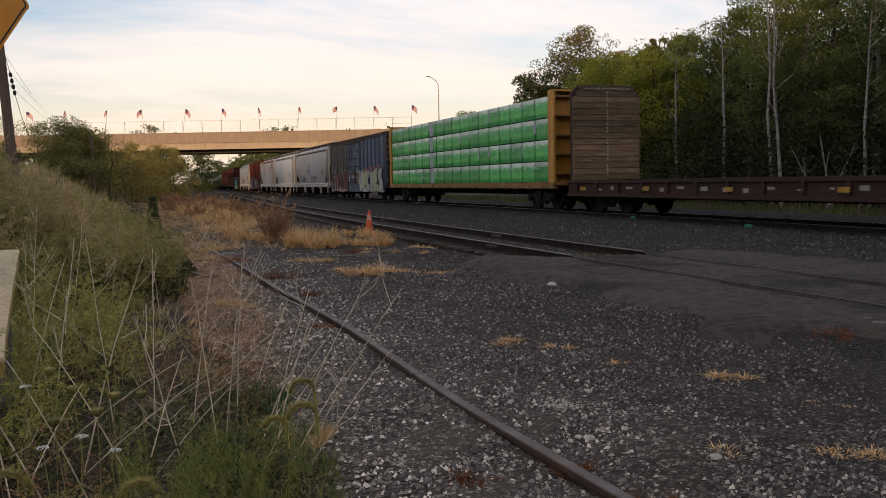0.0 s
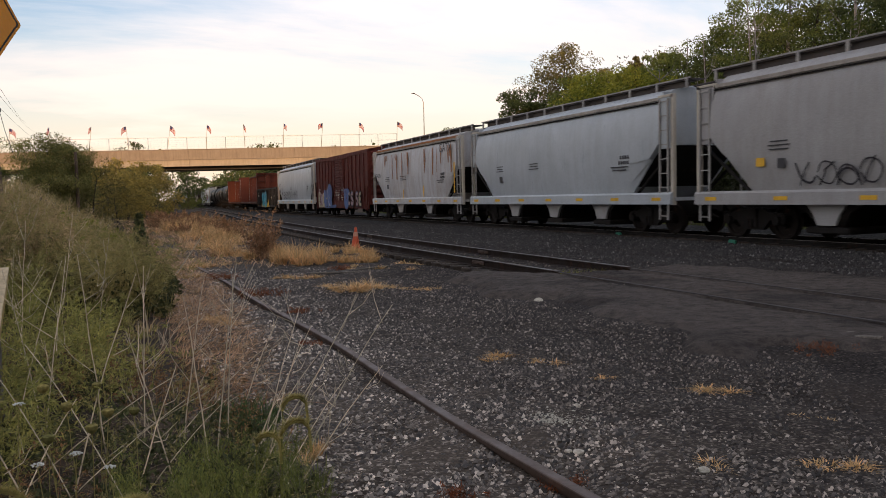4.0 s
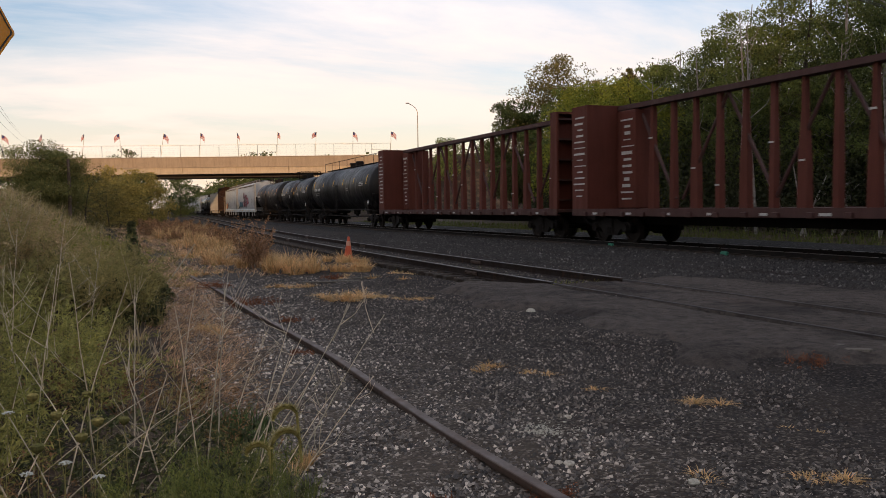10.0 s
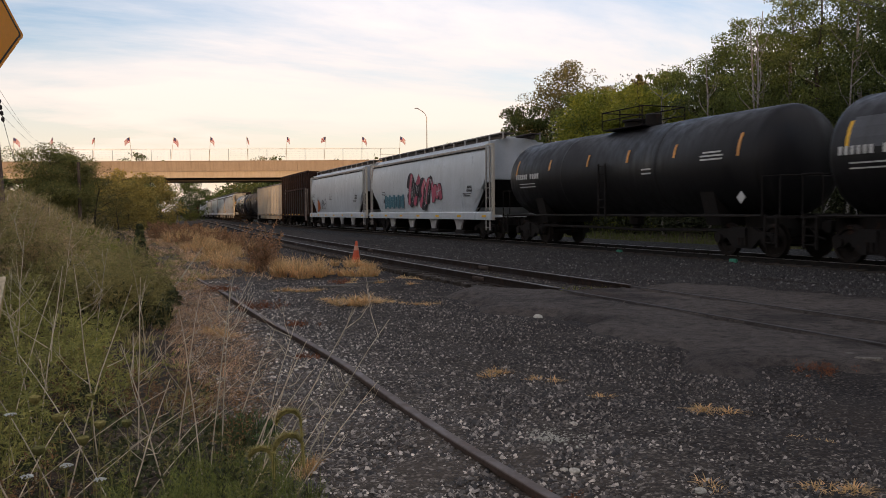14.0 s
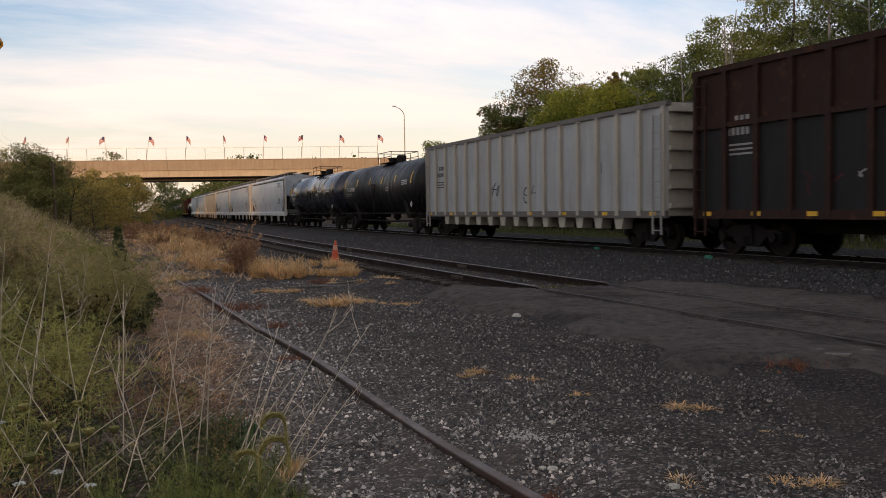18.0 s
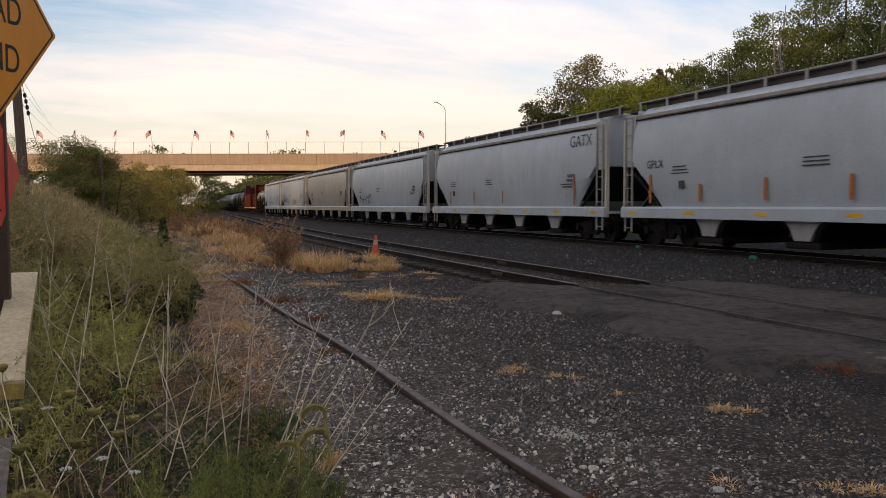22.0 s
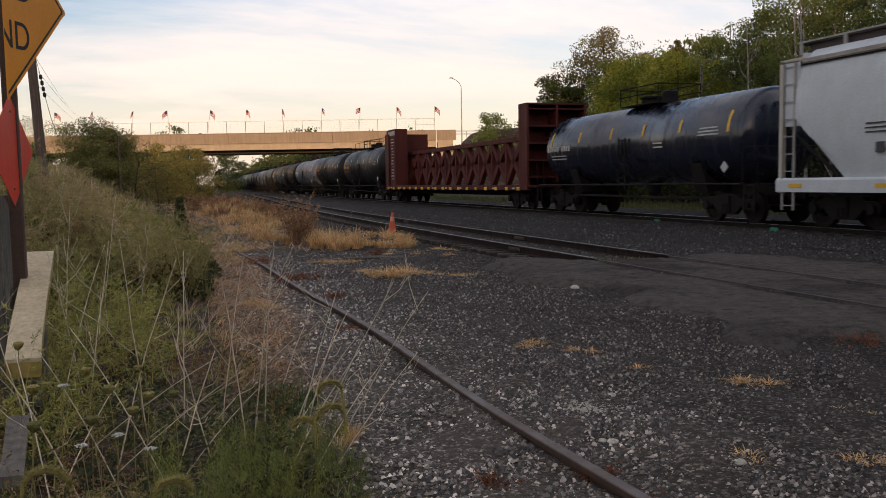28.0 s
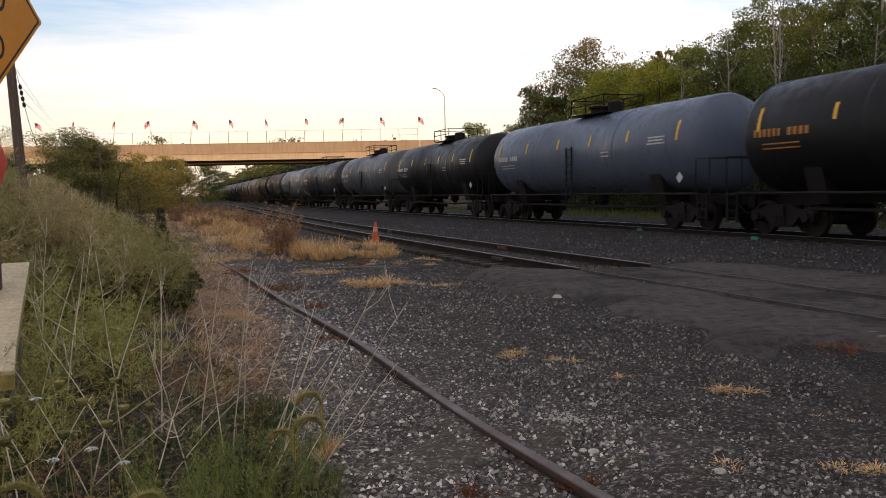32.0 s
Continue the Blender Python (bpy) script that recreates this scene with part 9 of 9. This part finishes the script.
    box_car("dark oxide-red box car with white and blue graffiti", B[5], B[6], BOX_RED, BOX_RED, 4.75, door_ribs=17, door_w=3.1,
            tags=[("block", "EHE", 6.9, 2.3, 0.70, 1.85, maroon, [S["cream"], chalky], S["white"], 8, 0.42, 0.05), ("haze", S["cream"], [(6.9, 0.74), (6.0, 0.70), (4.8, 0.74)], 0.16),
                  ("block", "HR", 4.85, 2.7, 0.66, 2.2, S["black"], [faded_blue], S["white"], 9, 0.50, 0.05), ("block", "SC", 4.3, 1.9, 0.72, 1.45, S["black"], [faded_blue, S["white"]], S["cream"], 15, 0.34, 0.06), ("haze", faded_blue, [(4.6, 0.74), (3.0, 0.7), (0.8, 0.76)], 0.22),
                  ("graffiti", -1.4, 1.2, 1.15, 2.1, [BOX_RED, S["cream"], S["black"], S["white"]], 19, 3), ("block", "U", -1.75, 1.2, 0.70, 2.15, maroon, [faded_blue], S["white"], 11, 0.50, 0.05), ("block", "CS", -2.7, 1.7, 0.80, 1.85, S["black"], [chalky], faded_blue, 13, 0.26, 0.10), ("block", "SE", -4.9, 1.6, 0.75, 1.8, S["black"], [chalky, S["cream"]], faded_blue, 12, 0.26, 0.09)])
    covered_hopper("light grey covered hopper with black scribbles", B[6], B[7], HOP_LIGHT, 3, 4.65, seed=6, tags=[("graffiti", -2.2, 5.4, 1.35, 2.15, [S["black"], HOP_LIGHT, HOP_LIGHT], 12, 8), ("words", "UTCX", 0.42, 8.0, 2.62), ("words", "51430", 0.42, 8.0, 2.05)])
    gondola("gondola_car", "black ribbed gondola car with cyan and yellow graffiti", B[7], B[8], GON_BLACK, 2.62, 15, GON_BLACK, low=0.50,
            tags=[("flames", 3.7, 0.2, 0.52, 1.15, S["yellow"], 22, 8), ("flames", 0.2, -2.3, 0.52, 1.55, S["yellow"], 24, 9), ("block", "SIER", 3.0, 3.7, 0.54, 2.2, S["black"], [S["cyan"], paint("spray_deep_cyan", (0.015, 0.20, 0.32), (0.02, 0.3, 0.4), amount=0.7, rough=0.6, spec=0.2)], S["white"], 26, 0.50, 0.09, -0.16),
                  ("words", "CIGX", 0.26, 6.9, 2.05), ("bars", MATS["dim_white"], [(6.75 - 0.2 * k, 1.85, 0.11, 0.17) for k in range(6)]), ("bars", MATS["faded_white"], [(-4.55, 1.75, 0.46, 0.03), (-4.55, 1.42, 0.46, 0.03), (-4.33, 1.585, 0.03, 0.3), (-4.77, 1.585, 0.03, 0.3), (-4.55, 1.6, 0.30, 0.16)]), ("bars", MATS["dim_white"], [(-6.6 + 0.2 * q, 1.75 - 0.22 * k, 0.10, 0.10) for k in range(2) for q in range(2)])])
    centre_beam("empty oxide-red centre-beam lumber car", B[8], B[9], BEAM_RED, BEAM_DARK, seed=3)
    centre_beam("empty oxide-red centre-beam lumber car", B[9], B[10], BEAM_RED, BEAM_DARK, seed=4)
    tank_car("long black tank car with a railing along its top", B[10], B[11], TANK_BLACK, 1.55, dome="none", rails=True)
    tank_car("black tank car with a worn light band and rust stains", B[11], B[12], TANK_BLACK, 1.45, seed=7, patches=[(0.60, 0.45, 3.4, 0.72, TANK_SILVER, "worn_patch"), (0.02, 0.55, 0.9, 0.95, RUST_DARK, "rust_stain"), (-0.10, 0.72, 0.7, 0.75, RUST_DARK, "rust_stain"), (-0.04, 0.12, 0.5, 0.26, paint("orange_decal", (0.55, 0.26, 0.03), amount=0.4), "decal"), (-0.62, 0.40, 0.85, 0.55, TANK_SILVER, "data_panel"), (0.28, -0.18, 0.35, 0.30, WHITE_MARK, "decal"), (-0.28, 0.0, 0.30, 0.26, WHITE_MARK, "decal")])
    tank_car("dull black tank car with white marks", B[12], B[13], TANK_BLACK, 1.5, reflect=paint("orange_reflective", (0.6, 0.26, 0.05)))
    covered_hopper("white covered hopper with painted pines and graffiti", B[13], B[14], HOP_WHITE, 4, 4.65, seed=8, tags=[("graffiti", -3.4, 1.6, 1.5, 3.2, [S["black"], S["black"], S["pink"], S["white"]], 31, 5)] + [("bars", S["teal"], [(2.6 + 0.42 * i, 1.9, 0.34 * k, 0.8 - 0.2 * (i % 2)) for i in range(9) for k in (1,)])])
    covered_hopper("clean white covered hopper with an orange figure sprayed on", B[14], B[15], HOP_WHITE, 4, 4.65, seed=9, tags=[("graffiti", 4.9, 5.8, 1.30, 2.25, [S["red"], S["orange"], S["orange"]], 77, 2), ("graffiti", 2.6, 4.6, 1.5, 2.4, [S["black"], S["teal"], S["teal"]], 78, 4), ("words", "CEFX", 0.40, 8.0, 2.55), ("words", "51376", 0.40, 8.0, 2.05)])
    gondola("high_side_gondola", "tall rust-brown high-sided gondola", B[15], B[16], GON_BROWN, 4.95, 13, GON_BROWN, step=3.45, worn_corner=True)
    gondola("ribbed_hopper", "off-white ribbed open hopper with flared feet", B[16], B[17], RIB_WHITE, 4.35, 17, paint("rib_shadow_dark", (0.12, 0.11, 0.10), amount=0.4), covered=True, fins=True, marks=BLACK_MARK, panel=paint("ribbed_panel_grey", (0.36, 0.385, 0.39), (0.26, 0.23, 0.18), amount=0.7, rough=0.55, rust=0.1), tags=[("graffiti", 1.2, 2.2, 1.8, 2.4, [S["black"], RIB_WHITE, RIB_WHITE], 51, 2), ("graffiti", -1.6, -0.6, 1.5, 2.2, [S["black"], RIB_WHITE, RIB_WHITE], 53, 2)])
    tank_car("black tank car with a top platform", B[17], B[18], TANK_BLACK, 1.5, seed=10, words="TILX 270562")
    tank_car("glossy black tank car with a round white emblem", B[18], B[19], TANK_GLOSS, 1.5, logo=True, band=TANK_SILVER)
    covered_hopper("white covered hopper with dark lettering at its end", B[19], B[20], HOP_WHITE, 4, 4.65, seed=11, tags=[("words", "GATX", 0.6, -6.6, 3.5), ("words", "GPLX", 0.36, 8.3, 2.5), ("bars", S["orange"], [(8.1, 1.85, 0.12, 0.9), (5.6, 1.7, 0.12, 0.5), (2.9, 1.75, 0.12, 0.6), (0.1, 1.75, 0.12, 0.6), (-2.7, 1.7, 0.12, 0.5), (-5.3, 1.7, 0.12, 0.5)])])
    covered_hopper("pale white covered hopper with orange rust streaks", B[20], B[21], HOP_WHITE, 4, 4.65, seed=12, tags=[("words", "GATX", 0.6, -6.6, 3.5), ("bars", S["orange"], [(6.2, 1.7, 0.09, 0.7), (3.0, 1.7, 0.09, 0.6), (-0.4, 1.7, 0.09, 0.6), (-6.9, 1.9, 0.1, 1.1)])])
    covered_hopper("white covered hopper with scrawls and dark end lettering", B[21], B[22], HOP_WHITE, 4, 4.65, seed=13, tags=[("graffiti", 3.0, 6.2, 1.4, 2.1, [S["black"], HOP_WHITE, HOP_WHITE], 61, 4)])
    covered_hopper("beige-grey covered hopper with pale streaks", B[22], B[23], HOP_BEIGE, 4, 4.65, seed=14, bay_col=HOP_GREY)
    covered_hopper("white covered hopper with scrawled graffiti", B[23], B[24], HOP_WHITE, 4, 4.65, seed=15, tags=[("graffiti", -3.4, -1.2, 1.4, 2.1, [S["black"], HOP_WHITE, S["teal"]], 71, 3), ("graffiti", 2.4, 5.4, 1.45, 2.2, [S["black"], HOP_WHITE, HOP_WHITE], 72, 4)])
    covered_hopper("bluish white covered hopper with a yellow decal", B[24], B[25], paint("hopper_blue_white", (0.52, 0.56, 0.58), (0.3, 0.29, 0.27), amount=0.25, rough=0.5), 4, 4.65, seed=16, tags=[("bars", S["orange"], [(4.6, 1.6, 0.1, 0.5), (1.2, 1.6, 0.1, 0.5), (-2.4, 1.6, 0.1, 0.5)]), ("bars", YELLOW_MARK, [(-0.4, 1.75, 0.7, 0.4)])])
    tank_car("glossy black tank car reflecting the sky", B[25], B[26], TANK_MIRROR, 1.4, seed=17)
    centre_beam("red-brown truss-braced lumber flat car", B[26], B[27], FLEXI, FLEXI, flexi=True, seed=18)
    kinds = [TANK_BLACK, TANK_BLACK, TANK_GREY, TANK_BLACK, TANK_SILVER, TANK_DUSTY]
    names = {id(TANK_BLACK): "black tank car with yellow reflectors", id(TANK_GREY): "blue-grey tank car with yellow reflectors", id(TANK_SILVER): "dusty grey tank car", id(TANK_DUSTY): "dusty black tank car"}
    for i in range(27, 33):
        k = kinds[i - 27]
        tank_car(names[id(k)], B[i], B[i + 1], k, 1.52, seed=i, rails=(i == 27), marks=paint("orange_marking", (0.40, 0.16, 0.03), amount=0.3) if i in (27, 28) else WHITE_MARK)
    # the rest of the train, far off
    models = {}
    b = B[33]
    r = random.Random(9)
    order = [TANK_GREY, TANK_DUSTY, TANK_BLACK]
    for i in range(27):
        k = order[i] if i < 3 else r.choice((TANK_BLACK, TANK_BLACK, TANK_DUSTY, TANK_SILVER))
        if id(k) not in models:
            models[id(k)] = tank_car(names[id(k)], b, b + 16.6, k, 1.5, seed=40 + i)
        else:
            CARS.append((copy_thing(models[id(k)], Matrix.Identity(4)), b, b + 16.6))
        b += 16.6


make_train()


def make_lumber():
    """The wrapped lumber rides on the yellow car: each pack is a part of the load."""
    b0, b1 = B[0], B[1]
    e = (b1 - b0) / 2 - 0.55
    load = thing("lumber_load", "stacks of lumber packs in green and white wrapping", "lumber")
    CARS.append((load, b0, b1))
    m, nt, bs = blank("green_wrap")
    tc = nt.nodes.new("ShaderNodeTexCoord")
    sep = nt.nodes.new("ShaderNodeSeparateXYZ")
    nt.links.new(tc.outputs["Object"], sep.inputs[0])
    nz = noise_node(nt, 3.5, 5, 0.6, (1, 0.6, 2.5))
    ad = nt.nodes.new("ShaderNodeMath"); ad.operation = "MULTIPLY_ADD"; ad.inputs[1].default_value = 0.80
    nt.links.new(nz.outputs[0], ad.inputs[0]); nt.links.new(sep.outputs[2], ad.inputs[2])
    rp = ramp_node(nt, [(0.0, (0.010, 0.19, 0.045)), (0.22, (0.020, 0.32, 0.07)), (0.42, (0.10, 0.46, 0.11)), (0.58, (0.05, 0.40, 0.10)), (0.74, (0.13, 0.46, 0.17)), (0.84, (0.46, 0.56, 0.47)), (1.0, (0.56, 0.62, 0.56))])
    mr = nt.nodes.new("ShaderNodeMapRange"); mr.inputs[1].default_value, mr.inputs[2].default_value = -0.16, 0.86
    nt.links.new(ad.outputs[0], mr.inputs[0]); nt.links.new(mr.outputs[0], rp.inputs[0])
    nt.links.new(rp.outputs[0], bs.inputs["Base Color"])
    bs.inputs["Roughness"].default_value = 0.38
    wr = noise_node(nt, 5, 6, 0.7, (1, 1.4, 0.7))
    bumped(nt, bs, wr.outputs[0], 0.85, 0.06)
    oi = nt.nodes.new("ShaderNodeObjectInfo")
    hs = nt.nodes.new("ShaderNodeHueSaturation")
    mv = nt.nodes.new("ShaderNodeMapRange"); mv.inputs[3].default_value, mv.inputs[4].default_value = 0.75, 1.2
    nt.links.new(oi.outputs["Random"], mv.inputs[0]); nt.links.new(mv.outputs[0], hs.inputs["Value"])
    nt.links.new(rp.outputs[0], hs.inputs["Color"]); nt.links.new(hs.outputs[0], bs.inputs["Base Color"])
    strap = plain("dark_strap", (0.02, 0.13, 0.05))
    tiers, cols = 4, 18
    span = 2 * e - 0.80
    r = random.Random(3)
    w, h = span / cols, 0.83

    def crumpled():
        """A wrapped pack with a creased outer face and a sagging lower edge."""
        g = Geo()
        ny, nz = 9, 7
        front = []
        for a in range(nz):
            for b in range(ny):
                rim = a in (0, nz - 1) or b in (0, ny - 1)
                y, z = (b / (ny - 1) - 0.5) * (w - 0.02), (a / (nz - 1) - 0.5) * (h - 0.02)
                front.append((-0.56 + (0.03 if rim else r.uniform(-0.028, 0.018) - 0.012 * math.sin(9 * z + 4 * y)), y + (0 if rim else r.uniform(-0.02, 0.02)), z + (0 if rim else r.uniform(-0.02, 0.02))))
        g.add(front, [(a * ny + b, a * ny + b + 1, (a + 1) * ny + b + 1, (a + 1) * ny + b) for a in range(nz - 1) for b in range(ny - 1)])
        g.box(0.02, 0, 0, 1.08, w - 0.025, h - 0.025)
        return g

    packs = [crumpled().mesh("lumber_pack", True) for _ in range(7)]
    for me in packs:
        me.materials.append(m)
    band = Geo().box(-0.572, w / 2, 0, 0.016, 0.014, h).mesh("strap")
    band.materials.append(strap)
    for s in (-1, 1):
        for t in range(tiers):
            for c in range(cols):
                y = -span / 2 + 0.18 + w * (c + 0.5)
                z = 1.14 + h * (t + 0.5) + 0.02 * t
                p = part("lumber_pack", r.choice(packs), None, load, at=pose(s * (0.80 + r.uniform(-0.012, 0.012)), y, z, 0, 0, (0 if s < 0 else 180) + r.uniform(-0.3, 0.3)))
                if s < 0:
                    part("strap", band, None, p)
            part("batten", Geo().box(s * 0.8, 0.18, 1.145 + (h + 0.02) * t, 1.0, span, 0.03), STEEL_DARK, load)
    grey = plain("grey_wrap", (0.35, 0.38, 0.42))
    for t in range(tiers):
        for q in range(7):
            y = -span / 2 + 0.18 + w * r.randint(1, cols - 1) + r.uniform(-0.05, 0.05)
            part("grey_label", Geo().chamfer(-1.375, y, 1.14 + (h + 0.02) * (t + 0.5) + r.uniform(-0.05, 0.25), 0.014, r.uniform(0.12, 0.22), r.uniform(0.22, 0.42), 0.004), grey, load, "loose grey wrapping flap")
    for t in range(tiers):
        part("grey_flap", Geo().chamfer(-1.372, span * 0.155, 1.14 + (h + 0.02) * (t + 0.5), 0.02, 0.5, h - 0.06, 0.005), grey, load, "loose grey wrapping")


make_lumber()


# ---- the train rolls by ----
def train_run(t):
    """Metres that the train has rolled at t seconds."""
    return 16.736 * t + 0.253 * (t / 10) ** 2 + 0.242 * (t / 10) ** 3


def motions():
    for car, b0, b1 in CARS:
        rows = []
        for t in range(0, 33):
            y = (b0 + b1) / 2 - train_run(t)
            q = (b1 - b0) / 2 - 2.3
            xa, xb = track_x(y - q), track_x(y + q)
            rows.append((t, pose((xa + xb) / 2, y, RAIL_Z, 0, 0, -math.degrees(math.atan2(xb - xa, 2 * q)))))
        walk(car, rows)


motions()
